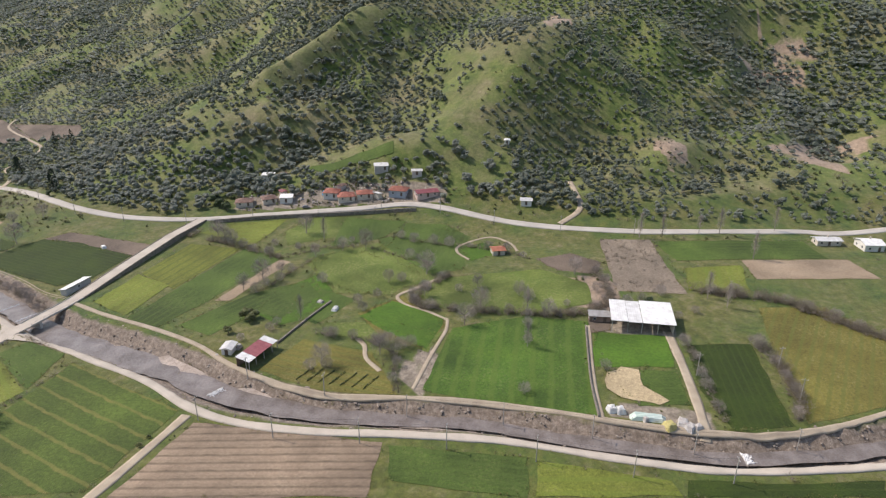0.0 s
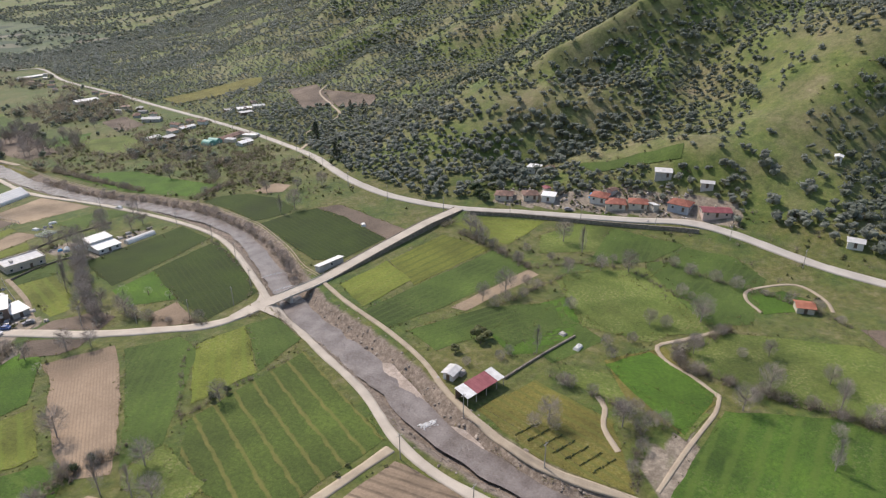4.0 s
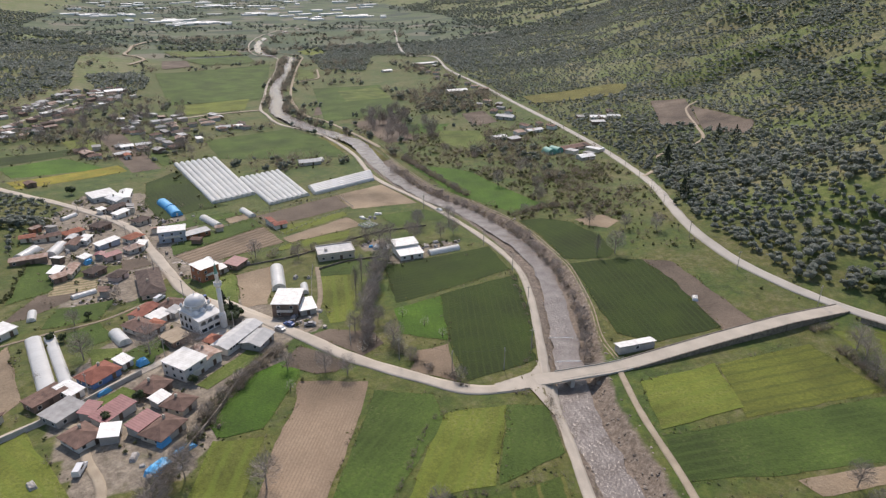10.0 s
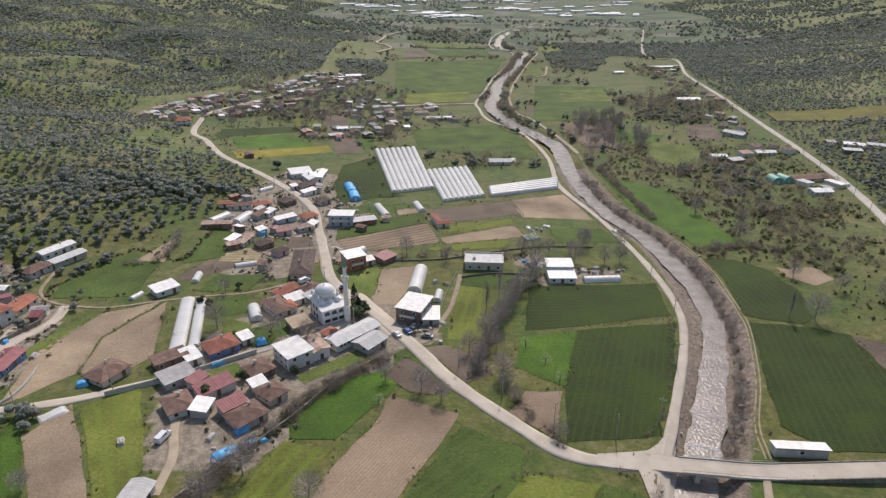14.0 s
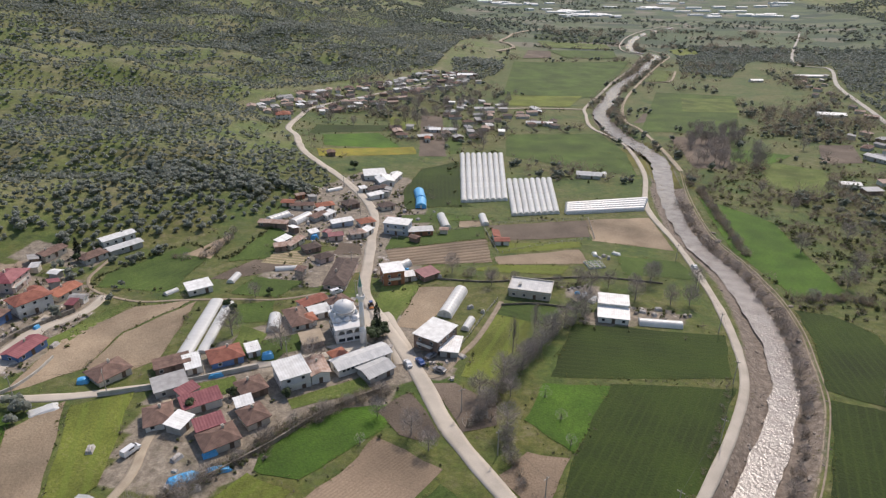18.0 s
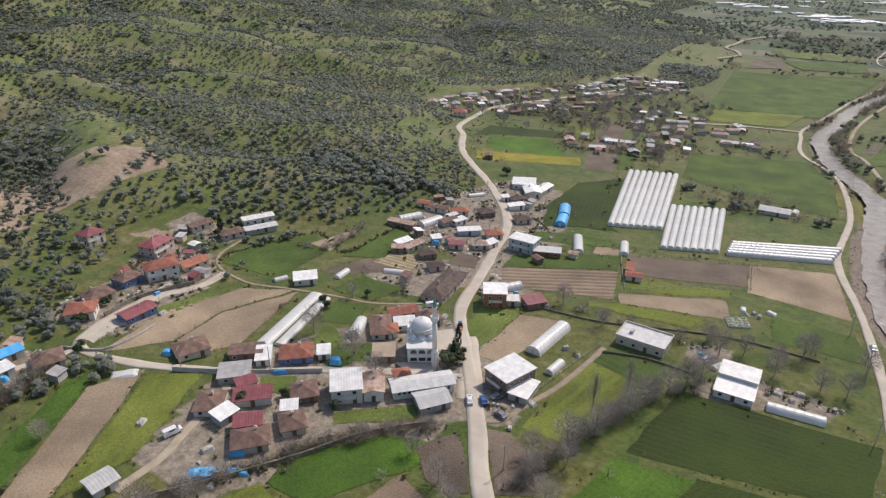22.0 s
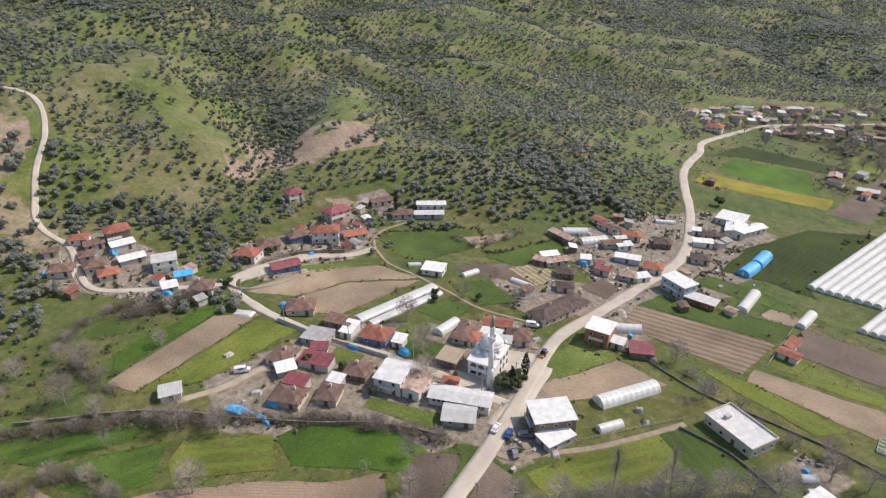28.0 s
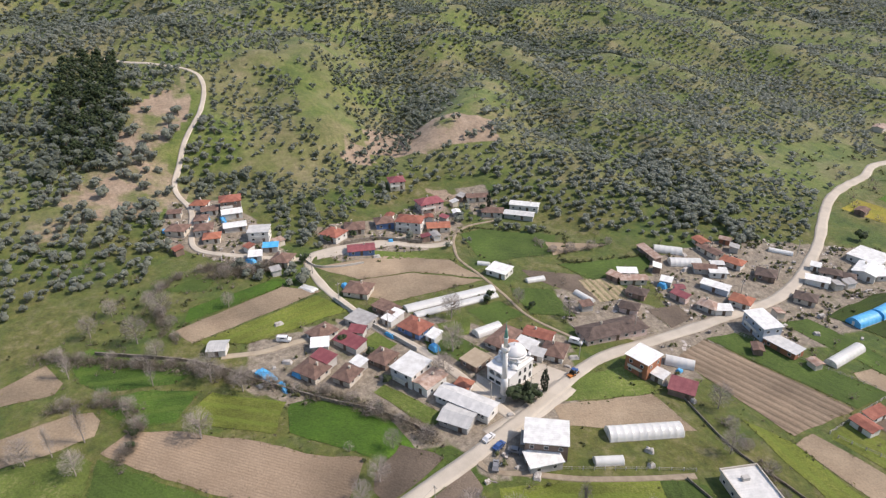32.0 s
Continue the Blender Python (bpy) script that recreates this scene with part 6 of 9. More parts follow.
# ---- bridge and embankment ----
bridge_pts = [(60.5, 134.6), (65, 133.9), (76, 132.5), (90, 131), (130, 130), (182, 127.5)]
bc, bw = along(bridge_pts, 3)
ends = float(ground_z(60, 136)) + 0.25, float(ground_z(182, 127.5)) + 0.3
bs = np.r_[0, np.cumsum(np.linalg.norm(np.diff(bc, axis=0), axis=1))] / 120
bz = np.interp(bs, [0, 0.08, 0.25, 0.8, 1], [ends[0] + 0.13, ends[0] + 0.17, ends[0] + 0.35, ends[1] + 0.2, ends[1]])
prof = [(-2.7, -0.5), (-2.7, 0.0), (0, 0.05), (2.7, 0.0), (2.7, -0.5)]
v = [(c[0] - w[1] * u, c[1] + w[0] * u, z + k) for c, w, z in zip(bc, bw, bz) for u, k in prof]
f = [(i * 5 + j, i * 5 + j + 1, i * 5 + j + 6, i * 5 + j + 5) for i in range(len(bc) - 1) for j in range(4)] + [(i * 5, (i + 1) * 5, (i + 1) * 5 + 4, i * 5 + 4) for i in range(len(bc) - 1)]
bridge = thing("bridge", pose(0, 0, 0), "concrete road bridge with parapets on a walled embankment", "bridge", kind="structure")
part("deck", mesh_of("deck", v, f, [M["road"]]), None, bridge, "pale dusty concrete deck")
for s in (-1, 1):
    for name, lo, hi, thick, a, b in (("parapet", -0.3, 0.28, 0.16, 3, 11), ("embankment_wall", -3.6, 0.2, 0.35, 10, len(bc))):
        v, f = [], []
        for c, w, z in list(zip(bc, bw, bz))[a:b]:
            for off in (2.7, 2.7 + thick):
                for k in (lo, hi):
                    v.append((c[0] - w[1] * off * s, c[1] + w[0] * off * s, z + k))
        n = len(v) // 4
        for i in range(n - 1):
            for p, q in ((0, 1), (1, 3), (3, 2), (2, 0)):
                f.append((i * 4 + p, i * 4 + q, i * 4 + 4 + q, i * 4 + 4 + p))
        f += [(0, 1, 3, 2), ((n - 1) * 4 + 2, (n - 1) * 4 + 3, (n - 1) * 4 + 1, (n - 1) * 4)]
        part(name, mesh_of(name, v, f, [M["concrete"] if name == "parapet" else M["stone"]]), None, bridge)
for q in (4, 10):
    c, w, z = bc[q], bw[q], bz[q]
    bm = boxes((-0.6, 0.6, -2.7, 2.7, -5.5, -0.45))
    o = part("pier", bm, M["concrete"], bridge)
    o.matrix_basis = pose(c[0], c[1], z, 0, 0, math.degrees(math.atan2(w[1], w[0])))
for s in (-1, 1):
    bm = bmesh.new()
    for c, w, z in list(zip(bc, bw, bz))[3:11]:
        tube(bm, (c[0] - w[1] * 2.78 * s, c[1] + w[0] * 2.78 * s, z + 0.2), (c[0] - w[1] * 2.78 * s, c[1] + w[0] * 2.78 * s, z + 0.95), 0.05, 0.05, 5)
    for (c, w, z), (c2, w2, z2) in zip(list(zip(bc, bw, bz))[3:10], list(zip(bc, bw, bz))[4:11]):
        tube(bm, (c[0] - w[1] * 2.78 * s, c[1] + w[0] * 2.78 * s, z + 0.93), (c2[0] - w2[1] * 2.78 * s, c2[1] + w2[0] * 2.78 * s, z2 + 0.93), 0.05, 0.05, 5)
    part("railing", bm, M["pole"], bridge)


# ---- walls and weirs ----
def wall_line(name, pts, high, thick, material, label, sink=0.5, category="wall"):
    c, w = along(pts, 3)
    z = ground_z(c[:, 0], c[:, 1])
    v, f = [], []
    for p, d, zz in zip(c, w, z):
        top = high * (1 + 0.08 * float(wave(p[0], p[1], 5, 8)))
        for off in (-thick / 2, thick / 2):
            for k in (-sink, top):
                v.append((p[0] - d[1] * off, p[1] + d[0] * off, zz + k))
    n = len(c)
    for i in range(n - 1):
        for p, q in ((0, 1), (1, 3), (3, 2), (2, 0)):
            f.append((i * 4 + p, i * 4 + q, i * 4 + 4 + q, i * 4 + 4 + p))
    f += [(0, 1, 3, 2), ((n - 1) * 4 + 2, (n - 1) * 4 + 3, (n - 1) * 4 + 1, (n - 1) * 4)]
    return tagged(new(name, mesh_of(name, v, f, [material])), label, category, kind="structure")


wall_line("retaining_wall", [(180, 119), (190, 96), (197, 74), (204, 50), (210, 30), (213, 16)], 1.9, 0.8, M["stone"], "rubble-stone retaining wall below the road", 1.5)
wall_line("garden_wall", [(-124, 146), (-114, 152), (-113, 162), (-115, 172)], 1.0, 0.3, M["concrete"], "grey concrete garden wall")
wall_line("terrace_wall", [(-133, 165), (-136, 180), (-131, 200)], 1.6, 0.5, M["stone"], "stone terrace wall above the street")
wall_line("water_channel", [(71, 33), (88, 30), (106, 26)], 0.7, 0.6, M["stone"], "long grey irrigation channel wall", category="channel")
wall_line("field_wall", [(102, -74), (68, -75), (47, -77)], 0.9, 0.4, M["stone"], "low stone field wall")
wall_line("yard_wall", [(16, 245), (30, 249), (45, 248)], 0.8, 0.2, M["stone"], "dark rubble-stone yard wall")
wall_line("stream_wall", [(-66, 80), (-56, 112), (-44, 132), (-32, 152), (-24, 168), (-12, 182)], 1.3, 0.5, M["stone"], "overgrown rubble wall beside the ditch")
wall_line("long_hedge_wall", [(-14, 262), (8, 264), (26, 271), (52, 279), (78, 279)], 0.7, 0.25, M["stone"], "low weathered boundary wall between fields")
wall_line("house_wall", [(-88, 158), (-70, 170), (-52, 184)], 1.5, 0.25, M["concrete"], "grey concrete wall along the street")
for wx, wy, wa, ww in ((43.9, 42, 62, 2.4), (40.0, -115, 100, 2.0), (78.4, 143.8, 72, 4.0), (84.4, 157.9, 70, 4.2)):
    wz = float(land(wx, wy)) - 2.9
    weir = thing("weir", pose(wx, wy, wz, 0, 0, wa), "low concrete weir with foaming white water", "weir", kind="structure")
    part("sill", boxes((-0.2, 0.2, -ww - 0.6, ww + 0.6, -0.6, 0.1)), M["concrete"], weir)
    rng = np.random.default_rng(int(wx))
    fv, ff = [], []
    for i in range(int(45 * ww)):
        p = (rng.normal(-0.15, 0.22) - abs(rng.normal(0, 0.9)) * (ww < 3), rng.uniform(-ww, ww), 0.1 + rng.uniform(0, 0.12))
        k = len(fv)
        s = rng.uniform(0.12, 0.42)
        fv += [(p[0] - s, p[1], p[2] - 0.1), (p[0] + s, p[1] - s, p[2] - 0.1), (p[0] + s, p[1] + s, p[2] - 0.1), (p[0], p[1], p[2] + s * 0.4)]
        ff += [(k, k + 1, k + 3), (k + 1, k + 2, k + 3), (k + 2, k, k + 3)]
    part("foam", mesh_of("foam", fv, ff, [M["plaster"]]), None, weir, "white foam")


def fence(points, every, high, words):
    """Pale posts with two rails."""
    ob = thing("fence", pose(0, 0, 0), words, "fence")
    last = None
    for a, b in zip(points[:-1], points[1:]):
        n = max(1, int(math.hypot(b[0] - a[0], b[1] - a[1]) / every))
        for i in range(n + (1 if b == points[-1] else 0)):
            x, y = a[0] + (b[0] - a[0]) * i / n, a[1] + (b[1] - a[1]) * i / n
            here = Vector((x, y, float(ground_z(x, y))))
            part("post", boxes((x - 0.09, x + 0.09, y - 0.09, y + 0.09, here.z - 0.3, here.z + high)), M["concrete"], ob)
            if last is not None:
                bm = bmesh.new()
                for k in (0.45, 0.92):
                    tube(bm, last + Vector((0, 0, high * k)), here + Vector((0, 0, high * k)), 0.05, 0.05, 4)
                part("rail", bm, M["pole"], ob)
            last = here


fence([(-5, 332), (2, 312), (8, 296)], 3.0, 1.3, "pale concrete-post fence beside a ploughed field")
fence([(10, 297), (30, 312), (51, 325), (48, 354), (-3, 333)], 3.4, 1.3, "pale concrete-post fence round a bare field")
fence([(14, 249), (11, 236), (8.5, 222), (5.5, 207)], 2.8, 1.2, "old post fence beside the farm track")
fence([(-44, 300), (-5, 329)], 3.4, 1.2, "post fence between two fields")

# ---- open-sided barn by the meadow and the red-roofed shed ----
bz0 = float(ground_z(107, -93))
barn = thing("barn", pose(107, -93, bz0, 0, 0, -88), "open-fronted cattle barn with white sheet-metal roof", "barn")
barn.scale = (1, 0.95, 0.74)
built.append((107, -93, 13))
sheets = bmesh.new()
sheet(sheets, [[(-10.5, -7, 6.0), (-4.6, -7, 6.0), (-4.6, 8, 8.0), (-10.5, 8, 8.0)]], 0.15)
part("roof_sheet", sheets, ROOF_MATS["white"], barn)
sheets = bmesh.new()
sheet(sheets, [[(-4.5, -7, 5.8), (0.4, -7, 5.8), (0.4, 8, 7.8), (-4.5, 8, 7.8)]], 0.15)
part("roof_sheet", sheets, ROOF_MATS["white"], barn)
sheets = bmesh.new()
sheet(sheets, [[(0.5, -7.4, 6.1), (12, -7.4, 6.1), (12, 8.4, 8.2), (0.5, 8.4, 8.2)]], 0.15)
part("roof_sheet", sheets, ROOF_MATS["white"], barn)
part("back_wall", boxes((-10, 11.5, 7.4, 7.7, -1, 7.4)), WALL_MATS["brown"], barn)
part("side_wall", boxes((11.2, 11.5, -6.5, 7.4, -1, 5.6)), WALL_MATS["grey"], barn)
for px in (-10, -4.5, 0.4, 6, 11.3):
    part("post", boxes((px - 0.12, px + 0.12, -6.9, -6.66, -1, 5.9)), M["pole"], barn)
part("hay_stack", boxes((-8, -4.8, 2, 7, 0, 2.2), (1.5, 6, 3, 7.2, 0, 2.8)), surface("hay", (0.3, 0.24, 0.12), (0.42, 0.35, 0.2), 0.95, 1), barn)
lean = house("mono", 108, -79, -85, 8, 3.5, 2.6, "brown", "grey")
sz = float(ground_z(62, 36))
shed = thing("shed", pose(61.5, 35.5, sz, 0, 0, -11), "long open shed with red and white sheet-metal roof", "shed")
built.append((61.5, 35.5, 8))
for name, x0, x1, mat in (("white_sheet", -8, -4.3, "white"), ("red_sheet", -4.25, 4.6, "metalred"), ("white_sheet", 4.65, 7.6, "white")):
    bm = bmesh.new()
    sheet(bm, [[(x0, -2.8, 3.1), (x1, -2.8, 3.1), (x1, 2.8, 3.9), (x0, 2.8, 3.9)]], 0.1)
    part(name, bm, ROOF_MATS[mat], shed)
for px in (-7.8, -4.2, 0, 4.4, 7.4):
    part("post", boxes((px - 0.1, px + 0.1, -2.6, -2.4, -0.5, 3.05)), M["pole"], shed)
part("back_wall", boxes((-7.8, 7.4, 2.4, 2.6, -0.5, 3.7)), WALL_MATS["brown"], shed)


# ---- lean-tos, coops and small sheds between the houses ----
rng = random.Random(4)
for x, y, n in ((-62, 160, 3), (-45, 168, 4), (-36, 196, 3), (-50, 206, 4), (-46, 224, 3), (-70, 176, 3), (-22, 264, 3), (-60, 250, 2), (-72, 300, 6), (-84, 312, 6), (-60, 322, 4), (-90, 330, 5), (-66, 352, 5), (-72, 370, 5), (-52, 306, 3), (-150, 180, 5),
                (-140, 200, 4), (-160, 215, 5), (-172, 232, 4), (-128, 175, 3), (-160, 100, 6), (-150, 112, 6), (-140, 104, 4), (-130, 130, 5), (-118, 134, 3), (216, 96, 5), (222, 62, 6), (226, 38, 4), (206, 108, 3), (-98, 296, 3), (-38, 306, 3), (-28, 312, 2)):
    for _ in range(n):
        px, py = x + rng.uniform(-9, 9), y + rng.uniform(-9, 9)
        if any((px - a) ** 2 + (py - b) ** 2 < (r + 0.6) ** 2 for a, b, r in built):
            continue
        if any(apart_from(np.array([px]), np.array([py]), line)[0] < half + 2.5 for line, half in road_lines):
            continue
        house(rng.choice(["mono", "mono", "gable"]), round(px, 1), round(py, 1), rng.uniform(0, 180), rng.uniform(3.0, 5.5), rng.uniform(2.6, 4.0), rng.uniform(2.6, 3.6), rng.choice(["cream", "grey", "brown", "white"]), rng.choice(["brown", "brown", "rust", "lgrey", "white", "metalred", "red", "grey"]), True)


# ---- the far hamlets and the plain ----
rng = random.Random(11)


def hamlet(poly, n, gap, turn):
    """Small houses scattered within an outline, as in a grown village."""
    xs, ys = [p[0] for p in poly], [p[1] for p in poly]
    placed = []
    for _ in range(n * 40):
        if len(placed) >= n:
            break
        x, y = rng.uniform(min(xs), max(xs)), rng.uniform(min(ys), max(ys))
        if not inside(np.array([x]), np.array([y]), poly)[0] or any((x - a) ** 2 + (y - b) ** 2 < gap**2 for a, b in placed):
            continue
        if any(apart_from(np.array([x]), np.array([y]), line)[0] < half + 5 for line, half in road_lines):
            continue
        placed.append((x, y))
        kind = rng.choice(["hip", "hip", "gable", "gable", "mono", "flat"])
        roof = rng.choice(["brown", "brown", "dark", "dark", "rust", "rust", "dark", "lgrey", "grey", "grey"]) if kind != "flat" else rng.choice(["white", "lgrey", "grey"])
        house(kind, round(x), round(y), turn + rng.choice([0, 90]) + rng.uniform(-14, 14), rng.uniform(6, 13), rng.uniform(5, 8), rng.choice([3.0, 3.4, 4, 5.2]), rng.choice(["white", "cream", "grey", "pink", "cream", "brown"]), roof, True)


hamlet([(-251, 544), (-257, 610), (-232, 662), (-204, 726), (-175, 787), (-158, 861), (-103, 894), (-83, 814), (-124, 748), (-144, 700), (-144, 633), (-178, 584), (-190, 561), (-216, 549)], 125, 8.5, 30)
hamlet([(-99, 688), (-77, 705), (-33, 683), (-1, 679), (3, 628), (-29, 608), (-27, 558), (-80, 601)], 30, 11, 20)
hamlet([(-114, 535), (-68, 568), (-24, 566), (-19, 528), (-74, 509), (-103, 499)], 13, 11, 20)
hamlet([(-6, 618), (27, 621), (28, 594), (-2, 590)], 5, 10, 15)
hamlet([(215, 440), (270, 470), (262, 500), (215, 480)], 6, 14, 20)
hamlet([(235, 370), (255, 385), (262, 410), (225, 395)], 4, 12, 20)
hamlet([(255, 520), (275, 560), (290, 640), (260, 640)], 7, 16, 50)
hamlet([(310, 700), (330, 860), (380, 1020), (330, 1020), (290, 800)], 14, 26, 60)
hamlet([(300, 460), (345, 470), (350, 500), (305, 495)], 4, 16, -25)

# sheds and film houses on the plain, too far to tell apart
q = np.random.default_rng(21)
v, f = [], []
TOWNS = [(40, 2560, 110), (-30, 2760, 130), (640, 2700, 160), (420, 3000, 220), (900, 3300, 260), (-350, 3200, 200), (150, 3700, 500), (1100, 3900, 500), (-500, 4100, 400), (520, 4300, 600)]
for i in range(150):
    tx0, ty0, wide = TOWNS[i % len(TOWNS)]
    x, y = tx0 + q.normal(0, 0.6) * wide, ty0 + q.normal(0, 0.35) * wide
    if land(x, y) - np.interp(y, VALLEY_Y, VALLEY_Z) > 14:
        continue
    w, d, h = q.uniform(14, 52) * (y / 2200), q.uniform(12, 34) * (y / 2200), q.uniform(4, 8)
    z, a, k = float(ground_z(x, y)), q.normal(0.1, 0.25), len(v)
    for zz, s in ((-2, 1), (h, 1), (h + 1.2, 0.0)):
        for u, t in ((-1, -1), (1, -1), (1, 1), (-1, 1)):
            t = t * s if s == 0 else t
            v.append((x + u * w / 2 * math.cos(a) - t * d / 2 * math.sin(a), y + u * w / 2 * math.sin(a) + t * d / 2 * math.cos(a), z + zz))
    for lev in (0, 4):
        for j in range(4):
            m = (j + 1) % 4
            f.append((k + lev + j, k + lev + m, k + lev + 4 + m, k + lev + 4 + j))
tagged(new("distant_sheds", mesh_of("distant_sheds", v, f, [ROOF_MATS["white"]])), "distant white sheds and film houses on the plain", "buildings", kind="stuff")


# ---- utility poles ----
def pole_mesh():
    bm = bmesh.new()
    tube(bm, (0, 0, -0.8), (0, 0, 8.2), 0.16, 0.1, 7)
    a = ready(bm, "shaft", M["pole"])
    b = ready(boxes((-0.9, 0.9, -0.06, 0.06, 7.6, 7.74)), "crossarm", M["pole"])
    bm = bmesh.new()
    tube(bm, (0, 0, 0), (0, 0, 0.22), 0.06, 0.04, 6)
    return a, b, ready(bm, "insulator", M["frame"])


POLE = pole_mesh()


def poles(points, every, side):
    c, w = along(points, 1.0)
    last = None
    for i in range(int(every / 3), len(c), int(every)):
        x, y = c[i, 0] - w[i, 1] * side, c[i, 1] + w[i, 0] * side
        ob = thing("utility_pole", pose(x, y, float(ground_z(x, y)), 0, 0, math.degrees(math.atan2(w[i, 1], w[i, 0])) + 90), "grey concrete utility pole with a crossarm beside the road", "pole", "utility poles")
        part("shaft", POLE[0], None, ob)
        part("crossarm", POLE[1], None, ob)
        for u in (-0.8, 0, 0.8):
            o = part("insulator", POLE[2], None, ob)
            o.location = (u, 0, 7.74 if u else 8.2)
        here = ob.matrix_world @ Vector((0, 0, 7.95))
        if last is not None:
            bm = bmesh.new()
            sweep(bm, [last.lerp(here, k / 8) - Vector((0, 0, 2 * k / 8 * (1 - k / 8))) for k in range(9)], 0.022)
            tagged(part("cable", bm, M["wire"], None), "thin black overhead cable", "cable")
        last = here


poles([(60, 138), (40, 142), (27, 154), (11, 173), (2, 188)], 19, -4.5)
poles([(-14, 210), (-27, 228), (-40, 248), (-47, 269), (-55, 299), (-67, 337), (-95, 376)], 27, 4.5)
poles([(-14, 203), (-39, 190), (-57, 179), (-81, 160), (-100, 150), (-118, 146)], 25, -3)
poles([(204, -110), (206, -38), (217, 2), (212, 46), (197, 92), (184, 124), (178, 151), (178, 183), (190, 224), (231, 302), (259, 384), (279, 482)], 34, 5)
poles([(31, 43), (26, 24), (25, 0), (28, -22), (29, -53), (27, -82), (31, -124)], 24, -3.5)
poles([(54, 42), (45, -17), (46, -60), (43, -83), (43, -106), (49, -129)], 27, -3)
poles([(66, 140), (80, 165), (90, 190), (96, 216), (96, 253), (92, 289), (86, 328)], 32, 3.5)
poles([(80, -108), (60, -109)], 16, 0)
poles([(90, -134), (70, -136), (50, -134)], 18, 0)


# ---- vehicles ----
def car(x, y, turn, paint, words, van=False):
    L, W, H = (4.9, 1.9, 1.95) if van else (4.2, 1.72, 1.45)
    ob = thing("van" if van else "car", pose(x, y, float(ground_z(x, y)) + 0.2, 0, 0, turn), words, "van" if van else "car")
    prof = ([(-2.4, 0.35), (2.4, 0.35), (2.45, 0.9), (1.7, 1.05), (1.1, 1.9), (-2.3, 1.95), (-2.45, 0.9)] if van else [(-2.05, 0.3), (2.05, 0.3), (2.1, 0.72), (1.2, 0.88), (0.5, 1.4), (-1.1, 1.45), (-1.75, 0.95), (-2.1, 0.9)])
    bm = bmesh.new()
    a, b = ([bm.verts.new((px, s * (W / 2 if pz < 1 else W / 2 - 0.14), pz)) for px, pz in prof] for s in (-1, 1))
    bm.faces.new(a)
    bm.faces.new(b[::-1])
    for i in range(len(prof)):
        k = (i + 1) % len(prof)
        bm.faces.new((a[i], b[i], b[k], a[k]))
    part("body", bm, paint, ob)
    top = 1.9 if van else 1.4
    part("windscreen", ready(boxes((0.62 if not van else 1.2, 0.98 if not van else 1.5, -W / 2 + 0.22, W / 2 - 0.22, top - 0.5, top - 0.14)), "windscreen", M["carglass"]), None, ob)
    for s in (-1, 1):
        y0, y1 = sorted((s * (W / 2 - 0.1), s * (W / 2 - 0.02)))
        part("side_window", boxes((-1.0, 0.5, y0, y1, top - 0.48, top - 0.14)), M["carglass"], ob)
        y0, y1 = s * 0.55 - 0.18, s * 0.55 + 0.18
        part("headlight", boxes((L / 2 - 0.03, L / 2 + 0.03, y0, y1, 0.58, 0.72)), M["frame"], ob)
        for px in (-L * 0.31, L * 0.31):
            bm = bmesh.new()
            tube(bm, (px, s * (W / 2 - 0.2), 0.12), (px, s * (W / 2 + 0.02), 0.12), 0.32, 0.32, 12)
            wheel = part("wheel", bm, M["tyre"], ob)
            bm = bmesh.new()
            tube(bm, (px, s * (W / 2 + 0.0), 0.12), (px, s * (W / 2 + 0.04), 0.12), 0.17, 0.15, 10)
            part("rim", bm, M["frame"], wheel)
    return ob


paint_white = surface("white_car_paint", (0.7, 0.7, 0.7), (0.76, 0.76, 0.76), 0.3, 2, 6, 0)
paint_blue = surface("blue_paint", (0.03, 0.08, 0.25), (0.05, 0.12, 0.32), 0.4, 2, 6, 0)
paint_grey = surface("grey_car_paint", (0.2, 0.2, 0.21), (0.26, 0.26, 0.27), 0.3, 2, 6, 0)
paint_orange = surface("orange_paint", (0.5, 0.17, 0.04), (0.6, 0.22, 0.06), 0.5, 2, 6, 0.1)
car(-64, 140, 75, paint_white, "white pickup van parked on the dirt lane", True)
car(-7.5, 197, 125, paint_white, "white car parked at the roadside")
car(-4, 199, 130, paint_blue, "blue car parked in front of the workshop")
car(-1.5, 203, 60, paint_grey, "dark grey car parked beside the workshop")
car(93, 299, 100, paint_white, "white car driving on the river road")
car(258, 384, 75, paint_white, "white van driving on the main road", True)
car(277, 438, 80, paint_grey, "dark car driving on the main road")
car(-48, 240, 50, paint_white, "white van parked beside a house", True)
car(207, 78, -70, paint_grey, "dark car parked at a house by the road")
car(3, 196, 160, paint_grey, "old grey car parked by the fence")


